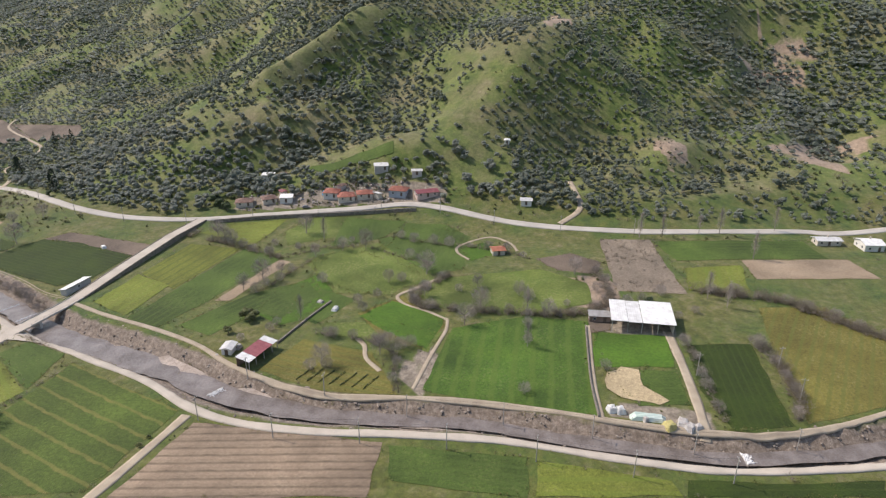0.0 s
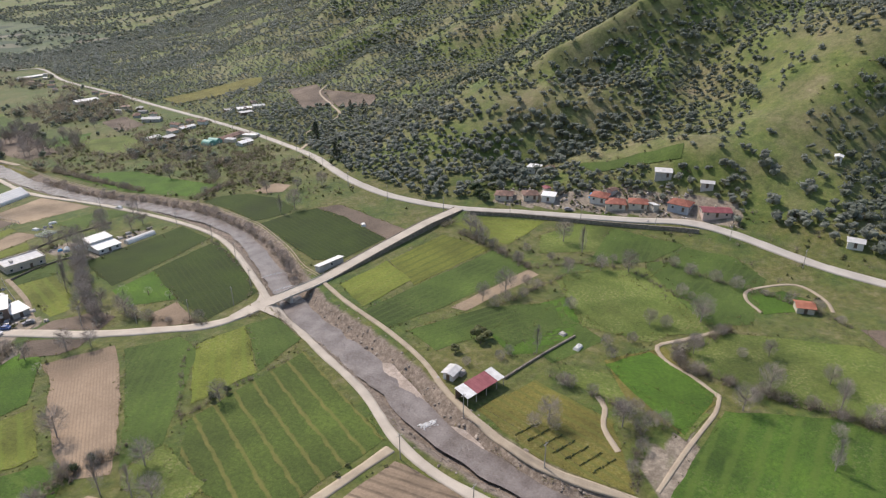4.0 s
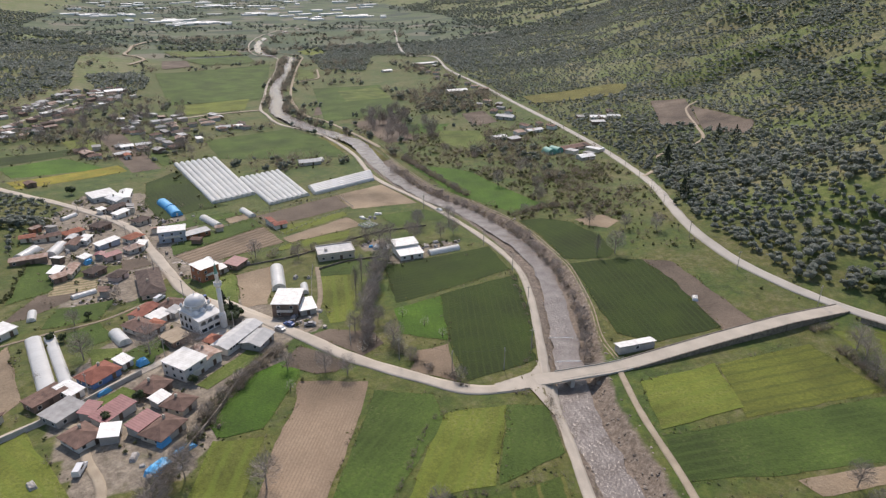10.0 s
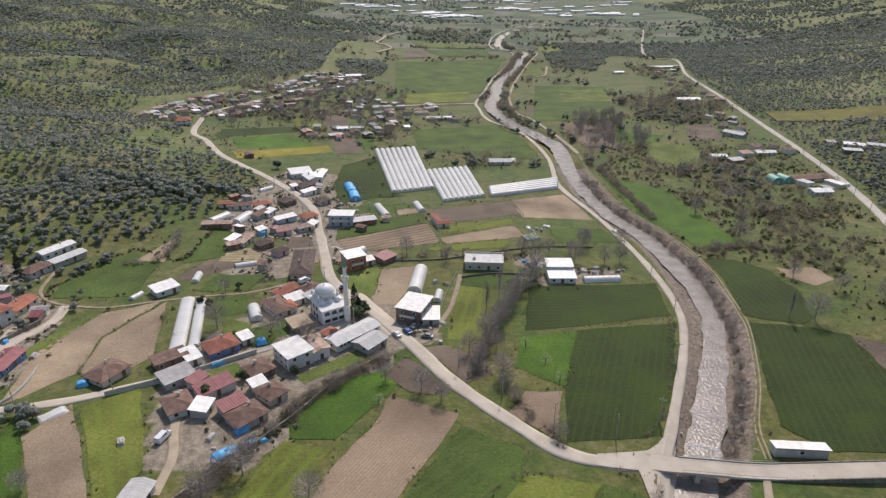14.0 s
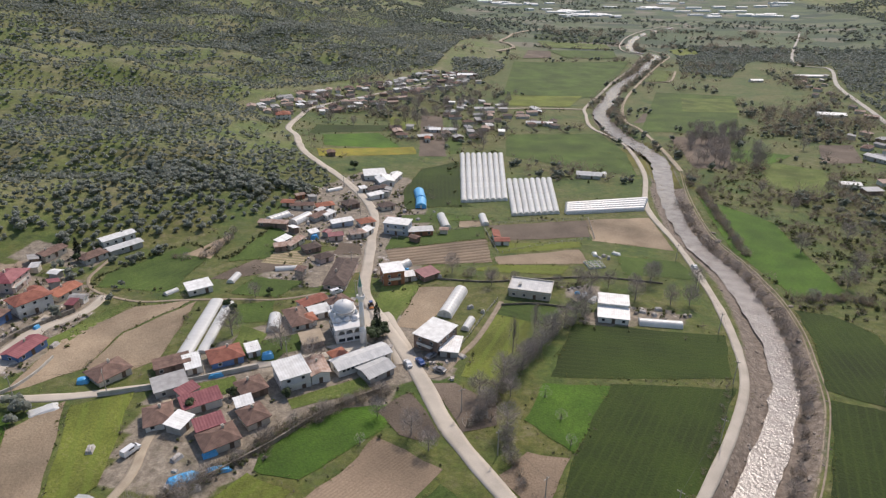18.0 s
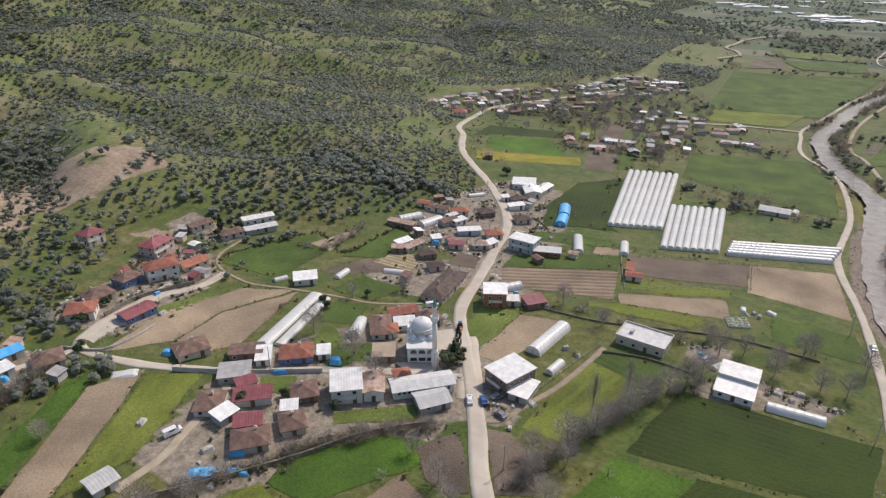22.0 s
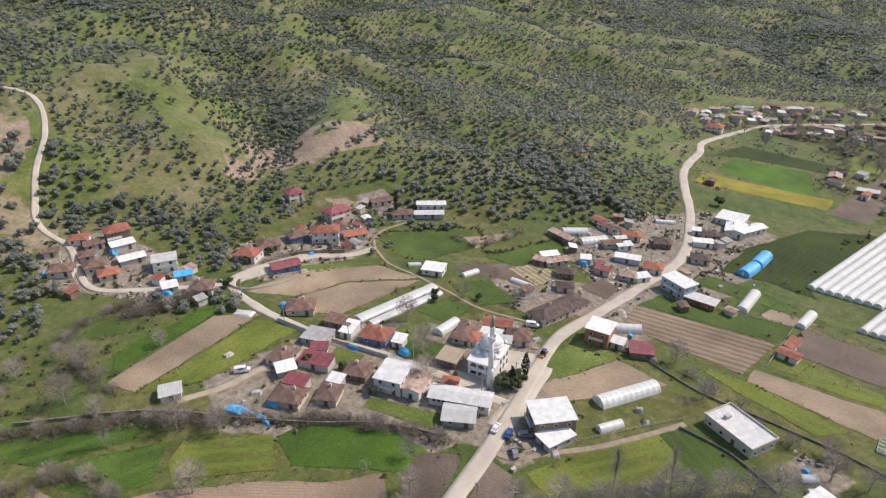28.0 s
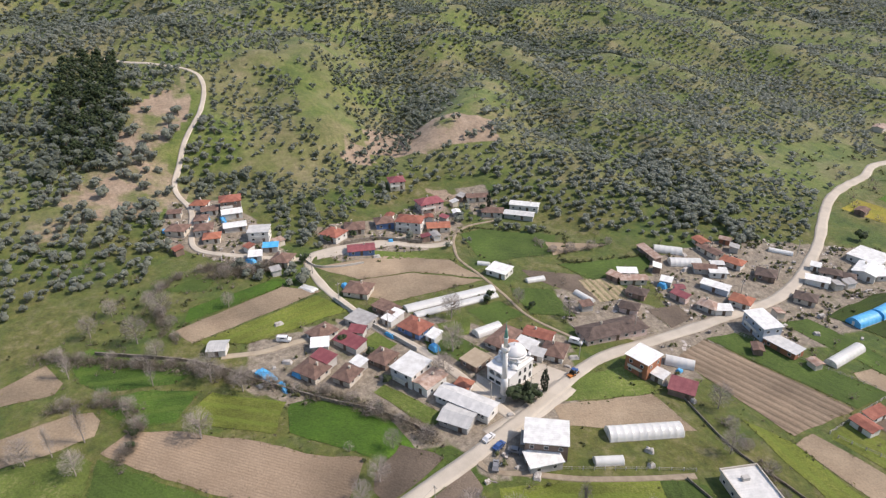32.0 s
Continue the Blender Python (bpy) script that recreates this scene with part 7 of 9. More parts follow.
def tractor(x, y, turn):
    ob = thing("tractor", pose(x, y, float(ground_z(x, y)) + 0.15, 0, 0, turn), "blue farm tractor with an orange implement on the road", "tractor")
    part("bonnet", boxes((0.2, 1.9, -0.35, 0.35, 0.7, 1.35)), paint_blue, ob)
    part("cab", boxes((-0.9, 0.2, -0.6, 0.6, 0.8, 2.3)), M["carglass"], ob)
    part("cab_roof", boxes((-1.0, 0.3, -0.68, 0.68, 2.3, 2.45)), paint_blue, ob)
    for px, r, t in ((-0.6, 0.75, 0.95), (1.5, 0.45, 0.8)):
        for s in (-1, 1):
            bm = bmesh.new()
            tube(bm, (px, s * (t - 0.3), r - 0.1), (px, s * t, r - 0.1), r, r, 14)
            wheel = part("wheel", bm, M["tyre"], ob)
            bm = bmesh.new()
            tube(bm, (px, s * (t - 0.05), r - 0.1), (px, s * (t + 0.03), r - 0.1), r * 0.5, r * 0.45, 10)
            part("rim", bm, paint_orange, wheel)
    part("plough_frame", boxes((-2.6, -1.0, -0.9, 0.9, 0.5, 0.7)), paint_orange, ob)
    for u in (-0.7, 0, 0.7):
        part("share", boxes((-2.5 + u * 0.3, -2.2 + u * 0.3, u - 0.06, u + 0.06, 0.0, 0.55)), paint_orange, ob)


tractor(-31.5, 232.5, 120)


# ---- heaps, tarpaulins and yard clutter ----
def heap(x, y, turn, w, d, h, mat, name, words, category):
    """A covered pile with a sagging, uneven top."""
    n = 7
    q = np.random.default_rng(int(abs(x * 13 + y * 7)))
    v = []
    for j in range(n):
        for i in range(n):
            u, t = i / (n - 1) * 2 - 1, j / (n - 1) * 2 - 1
            edge = max(abs(u), abs(t))
            v.append((u * w / 2 * (1 + q.normal(0, 0.03)), t * d / 2 * (1 + q.normal(0, 0.03)), -0.3 if edge > 0.98 else h * (1 - 0.45 * edge**3) * (1 + q.normal(0, 0.08))))
    f = [(j * n + i, j * n + i + 1, (j + 1) * n + i + 1, (j + 1) * n + i) for j in range(n - 1) for i in range(n - 1)]
    ob = new(name, mesh_of(name, v, f, [mat]))
    ob.matrix_world = pose(x, y, float(ground_z(x, y)), 0, 0, turn)
    return tagged(ob, words, category)


for x, y, a, w, d, h in ((-46, 134, 40, 8, 4.6, 1.8), (-40, 140, 30, 7, 2.6, 1.0), (-45, 144.5, 45, 4, 2.4, 2.2), (-97, 163, 30, 3.6, 2.6, 1.6), (-62, 176, 40, 5, 1.6, 1.4), (-134, 186, 90, 2.5, 1.6, 1.2), (-137, 206, 80, 2.5, 2, 1.6),
                         (-160, 105, 20, 3, 2, 1.5), (-158, 112, 20, 4, 2.5, 1.8), (-121, 126, 60, 5, 3, 1.6), (-150, 88, 10, 3, 2, 1.2), (-78, 290, 30, 4, 3, 2), (-70, 294, 30, 3, 2, 1.5), (223, 73, 10, 3.5, 2.5, 2), (-52, 190, 30, 4, 3, 2.2), (-27, 268, 30, 2, 2, 1), (44, 262, 0, 2.4, 1.4, 1)):
    heap(x, y, a, w, d, h, M["tarp"], "tarpaulin", "pile covered with a bright blue tarpaulin", "tarpaulin")
for i, (x, y) in enumerate([(-50, 137), (-42, 133), (-52, 141), (-48, 131), (-19, 202), (-16, 206), (-22, 200), (-24, 197), (4, 202), (8, 206), (10, 238), (5, 240), (-40, 264), (-26, 262), (-22, 260), (-12, 264), (-36, 232), (-40, 236), (-148, 204), (-152, 210), (-128, 168),
                            (-124, 166), (-120, 178), (-58, 300), (-62, 306), (-45, 322), (-38, 330), (-48, 340), (-33, 345), (68, 252), (72, 250), (52, 258), (56, 262), (60, 254), (74, 255), (48, -90), (47, -100), (112, -84), (115, -100), (66, 45), (60, 50), (105, 30), (-74, 138), (220, 60), (214, 40), (216, 84), (240, 40), (-88, 306), (-80, 298), (-100, 312), (55, 303), (57, 301), (53, 301)]):
    heap(x, y, i * 37, 1.8 + (i * 7 % 5) * 0.5, 1.2 + (i * 3 % 4) * 0.4, 0.5 + (i % 4) * 0.3, M["rubbish"], "rubble_mound", "grey heap of mixed building debris", "heap")
for i, (x, y) in enumerate([(100, 22), (142, 157), (51, 304), (60.5, 307)]):
    heap(x, y, i * 50, 4.5, 2.5, 1.0, M["plastic"], "covered_mound", "low stack covered with white plastic sheet", "stack")
heap(49.3, -90.9, -89, 11.0, 3.4, 1.3, M["sheet"], "silage_clamp", "long low silage clamp under a pale green plastic sheet", "stack")
for x, y in ((51.2, -80.8), (51.0, -83.3)):
    heap(x, y, 20, 3.0, 2.8, 1.8, M["plastic"], "covered_bale", "round bale wrapped in white plastic film", "bale")
heap(46.6, -96.4, 30, 3.6, 3.4, 1.6, M["straw"], "straw_heap", "yellow heap of loose straw", "heap")
for x, y, w in ((48.7, -100.3, 4.2), (46.9, -102.0, 3.6), (47.3, -104.1, 3.0)):
    heap(x, y, w * 40, w, w * 0.8, 1.3, M["rubbish"], "rubble_mound", "grey heap of mixed building debris", "heap")
heap(-97.6, 148.4, 50, 8.5, 4.2, 0.6, M["plastic"], "covered_mound", "wide flat heap under pale plastic sheet", "stack")
# raised planting beds of a market garden
bed_frame = ready(boxes((-1.1, 1.1, -0.75, -0.66, -0.2, 0.75), (-1.1, 1.1, 0.66, 0.75, -0.2, 0.75), (-1.1, -1.01, -0.66, 0.66, -0.2, 0.75), (1.01, 1.1, -0.66, 0.66, -0.2, 0.75)), "frame", M["frame"])
for i in range(12):
    u, w = (i % 3) * 2.7, (i // 3) * 1.95
    x, y = 49.3 + u * 0.91 - w * 0.35, 288.3 + u * 0.41 + w * 0.93
    ob = thing("planting_bed", pose(x, y, float(ground_z(x, y)), 0, 0, 24 + (i * 31) % 5), "white-framed raised bed with green seedlings", "planter", "planting beds in the market garden")
    part("frame", bed_frame, None, ob)
    q = np.random.default_rng(900 + i)
    v, f = [], []
    for k in range(60):
        c = np.array([q.uniform(-0.95, 0.95), q.uniform(-0.6, 0.6), 0.72])
        v.append(c + q.normal(0, 1, (3, 3)) * np.array([0.16, 0.16, 0.1]))
        f.append((3 * k, 3 * k + 1, 3 * k + 2))
    part("seedling_bed", mesh_of("seedling_bed", np.vstack(v), f, [M["seedling"]]), None, ob, "bright green seedlings")
    part("soil", boxes((-1.0, 1.0, -0.65, 0.65, -0.1, 0.62)), M["dirt"], ob)


# ---- plants ----
ICO_V = np.array([(0, 0, 1), *[(0.894 * math.cos(a), 0.894 * math.sin(a), 0.447) for a in (2 * math.pi * i / 5 for i in range(5))],
                  *[(0.894 * math.cos(a), 0.894 * math.sin(a), -0.447) for a in (2 * math.pi * (i + 0.5) / 5 for i in range(5))], (0, 0, -1)])
ICO_F = np.array([(0, i + 1, (i + 1) % 5 + 1) for i in range(5)] + [(i + 1, i + 6, (i + 1) % 5 + 1) for i in range(5)]
                 + [((i + 1) % 5 + 1, i + 6, (i + 1) % 5 + 6) for i in range(5)] + [(i + 6, 11, (i + 1) % 5 + 6) for i in range(5)])


def crown(seed, lobes, tufts, r, low, high, size, lobe_share=0.55):
    """Leaf clumps: small uneven lobes within the crown, and loose tufts that break its outline."""
    g = np.random.default_rng(seed)
    v, f, k = [], [], 0
    centres = []
    for i in range(lobes):
        a, q = g.uniform(0, 2 * math.pi), r * math.sqrt(g.uniform(0, 1)) * 0.62
        c = np.array([q * math.cos(a), q * math.sin(a), g.uniform(low + 0.3 * (high - low), high - 0.25 * (high - low))])
        s = r * lobe_share * g.uniform(0.7, 1.15)
        v.append(c + ICO_V * g.uniform(0.72, 1.2, (12, 1)) * np.array([s, s, s * 0.8]))
        f.append(ICO_F + k)
        k += 12
        centres.append((c, s))
    for i in range(tufts):
        c, s = centres[int(g.integers(len(centres)))] if centres else (np.array([0, 0, (low + high) / 2]), r)
        d = g.normal(size=3)
        d /= np.linalg.norm(d)
        p = c + d * s * g.uniform(0.85, 1.25) * np.array([1, 1, 0.85])
        e = g.normal(size=(3, 3))
        e /= np.linalg.norm(e, axis=1)[:, None]
        v.append(p + e * size * g.uniform(0.6, 1.3))
        f.append(np.array([[k, k + 1, k + 2]]))
        k += 3
    return np.vstack(v), np.vstack(f)


def clump(seed, tufts, r, low, high, size):
    """A far crown: an uneven core with a few loose tufts about it."""
    g = np.random.default_rng(seed)
    mid = (low + high) / 2
    core = np.array([(1, 0, 0), (0, 1, 0), (-1, 0, 0), (0, -1, 0), (0, 0, 1), (0, 0, -1)], float) * g.uniform(0.55, 0.95, (6, 1)) * np.array([r, r, (high - low) / 2]) + np.array([0, 0, mid])
    v, f = [core], [np.array([(a, (a + 1) % 4, 4) for a in range(4)] + [((a + 1) % 4, a, 5) for a in range(4)])]
    for k in range(tufts):
        d = g.normal(size=3)
        d /= np.linalg.norm(d)
        e = g.normal(size=(3, 3))
        e /= np.linalg.norm(e, axis=1)[:, None]
        v.append(np.array([0, 0, mid]) + d * g.uniform(0.45, 0.95) * np.array([r, r, (high - low) / 2]) + e * size * g.uniform(0.6, 1.3))
        f.append(np.array([[6 + 3 * k, 7 + 3 * k, 8 + 3 * k]]))
    return np.vstack(v), np.vstack(f)


def stem(g, high, r, limbs, reach, lift, twigs=0):
    """A tapered trunk with forked limbs; returns arrays."""
    v, f = [], []

    def bar(p, q, r0, r1, n=4):
        p, q = np.array(p, float), np.array(q, float)
        d = (q - p) / (np.linalg.norm(q - p) + 1e-9)
        u = np.cross(d, (0.3, 0.9, 0.1))
        u /= np.linalg.norm(u) + 1e-9
        w = np.cross(d, u)
        k = sum(len(a) for a in v)
        ring = [(math.cos(2 * math.pi * i / n), math.sin(2 * math.pi * i / n)) for i in range(n)]
        v.append(np.array([p + r0 * (a * u + b * w) for a, b in ring] + [q + r1 * (a * u + b * w) for a, b in ring]))
        for i in range(n):
            j = (i + 1) % n
            f.extend([(k + i, k + j, k + n + j), (k + i, k + n + j, k + n + i)])

    top = np.array([g.normal(0, 0.03) * high, g.normal(0, 0.03) * high, high])
    bar((0, 0, -0.4), top * 0.5, r, r * 0.7, 5)
    bar(top * 0.5, top, r * 0.7, r * 0.25)
    for i in range(limbs):
        t = g.uniform(0.3, 0.95)
        a = g.uniform(0, 2 * math.pi)
        s = top * t
        e = s + np.array([math.cos(a) * reach, math.sin(a) * reach, lift]) * g.uniform(0.5, 1.1) * (1.25 - 0.6 * t)
        bar(s, e, r * 0.35, r * 0.1, 3)
        for j in range(twigs):
            b = a + g.normal(0, 0.9)
            m = s + (e - s) * g.uniform(0.35, 1.0)
            bar(m, m + np.array([math.cos(b) * reach, math.sin(b) * reach, lift * g.uniform(0.2, 1.5)]) * g.uniform(0.25, 0.6), r * 0.13, r * 0.06, 3)
    return np.vstack(v), np.array(f)


def with_twigs(shape, seed, n, r, low, high):
    """Adds fine outer twigs to a leafless tree."""
    q = np.random.default_rng(seed)
    v, f = shape
    d = q.normal(size=(n, 3))
    d /= np.linalg.norm(d, axis=1)[:, None]
    c = d * (q.uniform(0.25, 1, (n, 1)) ** 0.5) * np.array([r, r, (high - low) / 2]) + np.array([0, 0, (high + low) / 2])
    way = d * np.array([0.8, 0.8, 0.5]) + np.array([0, 0, 0.55]) + q.normal(0, 0.3, (n, 3))
    way /= np.linalg.norm(way, axis=1)[:, None]
    across = np.cross(way, q.normal(size=(n, 3)))
    across /= np.linalg.norm(across, axis=1)[:, None]
    span = q.uniform(0.5, 1.3, (n, 1))
    t = np.stack([c - across * 0.022, c + across * 0.022, c + way * span], 1).reshape(-1, 3)
    return np.vstack([v, t]), np.vstack([f, np.arange(3 * n).reshape(-1, 3) + len(v)])


def merged(shapes, x, y, z, size, turn, pick):
    """Many copies of a few shapes as one pair of arrays."""
    vs, fs, k = [], [], 0
    for s, (v, f) in enumerate(shapes):
        at = np.flatnonzero(pick == s)
        if not len(at):
            continue
        c, d = np.cos(turn[at])[:, None], np.sin(turn[at])[:, None]
        sc = size[at][:, None]
        p = np.stack([(v[:, 0] * c - v[:, 1] * d) * sc + x[at][:, None], (v[:, 0] * d + v[:, 1] * c) * sc + y[at][:, None], v[:, 2] * sc + z[at][:, None]], -1)
        vs.append(p.reshape(-1, 3))
        fs.append((f[None] + (np.arange(len(at)) * len(v))[:, None, None]).reshape(-1, 3) + k)
        k += len(at) * len(v)
    return np.vstack(vs), np.vstack(fs)


def free(x, y, margin=1.5):
    """Where no field, road, river or building lies."""
    ok = np.ones(len(x), bool)
    for poly in field_polys:
        ok &= ~inside(x, y, poly)
    for line, half in road_lines:
        ok &= apart_from(x, y, line) > half + margin
    ok &= apart_from(x, y, river_line[::2]) > 11
    for bx, by, r in built:
        ok &= (x - bx) ** 2 + (y - by) ** 2 > (r + margin * 0.5) ** 2
    return ok


WEST_FOOT = [(-83, 40), (-118, 66), (-130, 80), (-182, 82), (-182, 118), (-152, 136), (-160, 160), (-172, 190), (-196, 215), (-190, 250), (-170, 262), (-145, 268), (-122, 286), (-119, 313), (-116, 345), (-124, 398),
             (-165, 451), (-192, 500), (-270, 560), (-270, 640), (-215, 760), (-160, 900), (-190, 1250), (-120, 1700), (-300, 2200), (-1500, 2200), (-1500, -500), (-200, -500)]
EAST_FOOT = [(240, -500), (232, -230), (222, -150), (212, -100), (228, -20), (236, 10), (240, 60), (222, 112), (196, 128), (186, 150), (186, 185), (196, 222), (238, 302), (266, 384), (286, 482), (300, 557), (322, 697),
             (358, 922), (405, 1113), (590, 1900), (1700, 2200), (1700, -500)]
BARE = [[(373, 39), (380, 27), (351, -34), (326, -38), (309, -16), (296, 0), (279, 12), (316, 25)], [(335, -89), (342, -119), (310, -110), (302, -75)], [(-221, 82), (-183, 88), (-168, 56), (-154, 31), (-196, 49)], [(248, 95), (260, 62), (260, 33), (279, 12), (295, 2), (285, -16), (266, -30), (244, -28), (232, -14), (235, 10), (247, 25), (249, 41), (242, 67)], [(290, -71), (336, -96), (338, -122), (304, -116)],
        [(257, -126), (292, -195), (287, -230), (255, -233), (231, -180), (230, -129)], [(-194, 388), (-229, 503), (-192, 498), (-135, 413), (-139, 381)], [(-203, 95), (-220, 118), (-212, 137), (-187, 140), (-182, 117)],
        [(-512, 450), (-506, 493), (-450, 453), (-460, 431)], [(-178, 40), (-232, 84), (-190, 87), (-165, 93), (-150, 50)],
        [(253, 110), (272, 96), (291, 64), (312, 30), (293, 22), (269, 42), (244, 82)], [(340, 172), (335, 155), (372, 138), (418, 110), (408, 97), (362, 125), (328, 143), (324, 165)],
        [(331, -82), (363, -121), (335, -117), (310, -84), (306, -72)], [(303, -84), (308, -114), (274, -118), (254, -82)], [(-301, 158), (-290, 180), (-241, 174), (-219, 181), (-233, 161), (-301, 147)]] + CLAYS
DENSE = [[(298, -1), (313, -23), (345, -42), (352, -69), (316, -64), (279, -59), (240, -51), (240, -37), (270, -32), (286, -19)], [(234, 85), (250, 67), (254, 41), (259, 30), (282, 24), (268, 18), (255, 28), (247, 38), (232, 53), (230, 79)], [(367, -37), (345, -89), (288, -82), (243, -63), (267, -29), (309, -9)], [(-321, 9), (-325, 37), (-247, 57), (-218, 47), (-200, 24), (-261, 21)], [(-330, -20), (-322, 45), (-256, 56), (-203, 53), (-190, 30), (-250, -60)], [(252, -56), (306, -81), (283, -112), (239, -97), (212, -70)], [(330, -40), (420, -60), (420, -140), (340, -90)],
         [(300, 60), (380, 60), (420, 140), (330, 130)], [(478, -71), (489, -160), (386, -136), (354, -114), (374, -93)], [(388, 36), (391, 63), (342, 41), (304, 65), (278, 92), (300, 51), (315, 21)], [(-300, 130), (-250, 190), (-275, 235), (-380, 200)]]
GROVES = [[(-218, 267), (-203, 336), (-137, 370), (-116, 327), (-131, 263), (-183, 249)], [(-103, 300), (-106, 370), (-130, 420), (-230, 400), (-260, 300), (-215, 275), (-150, 272)], [(-140, 268), (-185, 262), (-195, 225), (-160, 245)], [(-115, 130), (-128, 90), (-180, 84), (-150, 40), (-90, 45)],
          [(196, 240), (240, 320), (270, 420), (380, 400), (330, 250), (250, 170), (200, 160)]]
GARDENS = [[(178, 1035), (235, 987), (313, 1214), (409, 1137), (594, 2049), (535, 2258), (347, 1894), (200, 1290)], [(-154, 992), (-83, 1034), (-70, 934), (-90, 824), (-134, 894)], [(224, 0), (252, 0), (252, 70), (240, 112), (206, 134), (222, 60)], [(-169, 43), (-161, 84), (-142, 95), (-109, 86), (-106, 55), (-133, 37)], [(-185, 130), (-192, 163), (-168, 177), (-128, 152), (-136, 134)], [(-137, 194), (-146, 240), (-134, 264), (-130, 246), (-124, 206)],
           [(-124, 120), (-105, 155), (-98, 145), (-112, 117)], [(-123, 297), (-139, 411), (-144, 431), (-97, 375), (-107, 321)], [(-186, 265), (-174, 270), (-142, 244), (-140, 204), (-160, 210)]]

g = np.random.default_rng(5)
# olive trees: planted on a wavering grid, thinned where the hill is grassy
rows_x, rows_y = np.meshgrid(np.arange(-1000, 1150, 5.5), np.arange(-330, 1500, 5.5))
tx, ty = rows_x.ravel() + 1.6 * wave(rows_x, rows_y, 40, 31).ravel() * 2, rows_y.ravel() + 1.6 * wave(rows_x, rows_y, 40, 32).ravel() * 2
tx, ty = tx + g.uniform(-1.7, 1.7, len(tx)), ty + g.uniform(-1.7, 1.7, len(ty))
zone = inside(tx, ty, WEST_FOOT) | inside(tx, ty, EAST_FOOT)
for poly in GARDENS:
    zone |= inside(tx, ty, poly)
tx, ty = tx[zone], ty[zone]
far_off = np.minimum.reduce([np.hypot(tx - a, ty - b) for a, b in ((-100, -60), (0, 0), (60, 60), (115, 140))])
thick = 0.9 + 0.4 * wave(tx, ty, 75, 33) + 0.35 * wave(tx, ty, 28, 34)
for poly in BARE:
    thick = np.where(inside(tx, ty, poly), 0.22, thick)
for poly in DENSE:
    thick = np.where(inside(tx, ty, poly), 1.5, thick)
in_gully = np.zeros(len(tx), bool)
for poly in GROVES + GARDENS:
    thick = np.where(inside(tx, ty, poly), np.maximum(thick, 0.93), thick)
for line in GULLIES:
    in_gully |= apart_from(tx + 6 * wave(tx, ty, 18, 37), ty, np.array(line, float)) < 13
for line in RIDGES:
    thick = np.where(apart_from(tx, ty + 5 * wave(tx, ty, 18, 38), np.array(line, float)) < 13, thick * 0.3, thick)
thick = np.where(in_gully, 1.5, thick)
thick = np.where(far_off > 560, np.where(far_off > 800, thick * 0.75, thick * 1.05), thick)
up = g.uniform(0, 1, len(tx)) < thick
tx, ty, far_off, in_gully = tx[up], ty[up], far_off[up], in_gully[up]
ok = free(tx, ty)
tx, ty, far_off, in_gully = tx[ok], ty[ok], far_off[ok], in_gully[ok]
tz = ground_z(tx, ty) - 0.1
size = g.uniform(0.62, 1.4, len(tx)) * (1 + 0.28 * wave(tx, ty, 60, 35)) * (1 + 0.2 * wave(tx, ty, 17, 39))
wild = (wave(tx, ty, 90, 36) + 0.012 * (tz - 20) > 0.5) | in_gully
for poly in DENSE:
    wild |= inside(tx, ty, poly)
size = np.where(wild, size * 1.2, size)
for poly in GROVES:
    size = np.where(inside(tx, ty, poly), size * 0.98, size)
size = np.where(far_off > 800, size * 1.25, size)
turn = g.uniform(0, 2 * math.pi, len(tx))
near_crowns = [crown(40 + i, 6, 84, 2.75, 0.2, 3.8, 0.44, 0.44) for i in range(6)]
mid_crowns = [crown(60 + i, 3, 26, 2.6, 0.2, 3.6, 0.66, 0.44) for i in range(6)]
far_crowns = [clump(80 + i, 8, 2.5, 0.3, 3.4, 1.0) for i in range(7)]
trunks = [stem(np.random.default_rng(20 + i), 2.3, 0.2, 4, 1.2, 1.0) for i in range(4)]
# the nearest grove, tree by tree
close = np.flatnonzero((tx > -205) & (tx < -105) & (ty > 240) & (ty < 385) & (far_off < 420))[:290]
apart_mask = np.ones(len(tx), bool)
apart_mask[close] = False
crown_meshes = [mesh_of("crown", v, f, [M["olive"]]) for v, f in near_crowns]
trunk_meshes = [mesh_of("trunk", v, f, [M["trunk"]]) for v, f in trunks]
for i in close:
    ob = thing("olive_tree", Matrix.LocRotScale((tx[i], ty[i], tz[i]), Euler((0, 0, turn[i])), Vector((size[i],) * 3)), "grey-green olive tree on a grassy slope", "tree", "olive grove on the slope")
    part("trunk", trunk_meshes[i % 4], None, ob)
    part("crown", crown_meshes[i % 6], None, ob)
bands = (("olive_grove", (far_off < 215) & apart_mask & ~wild, near_crowns, "olive"), ("olive_grove", (far_off >= 215) & (far_off < 350) & ~wild, mid_crowns, "olive"), ("olive_grove", (far_off >= 350) & ~wild, far_crowns, "olive"),
         ("hillside_scrub", (far_off < 215) & apart_mask & wild, near_crowns, "scrub"), ("hillside_scrub", (far_off >= 215) & (far_off < 350) & wild, mid_crowns, "scrub"), ("hillside_scrub", (far_off >= 350) & wild, far_crowns, "scrub"))
for name, at, shapes, mat in bands:
    if at.any():
        at = np.flatnonzero(at)
        v, f = merged(shapes, tx[at], ty[at], tz[at], size[at], turn[at], g.integers(0, len(shapes), len(at)))
        words = "rows of grey-green olive trees covering the hillside" if mat == "olive" else "dense dark green scrub in the hillside gullies"
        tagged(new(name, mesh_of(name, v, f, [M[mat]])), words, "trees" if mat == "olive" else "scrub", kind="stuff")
at = np.flatnonzero((far_off < 215) & apart_mask)
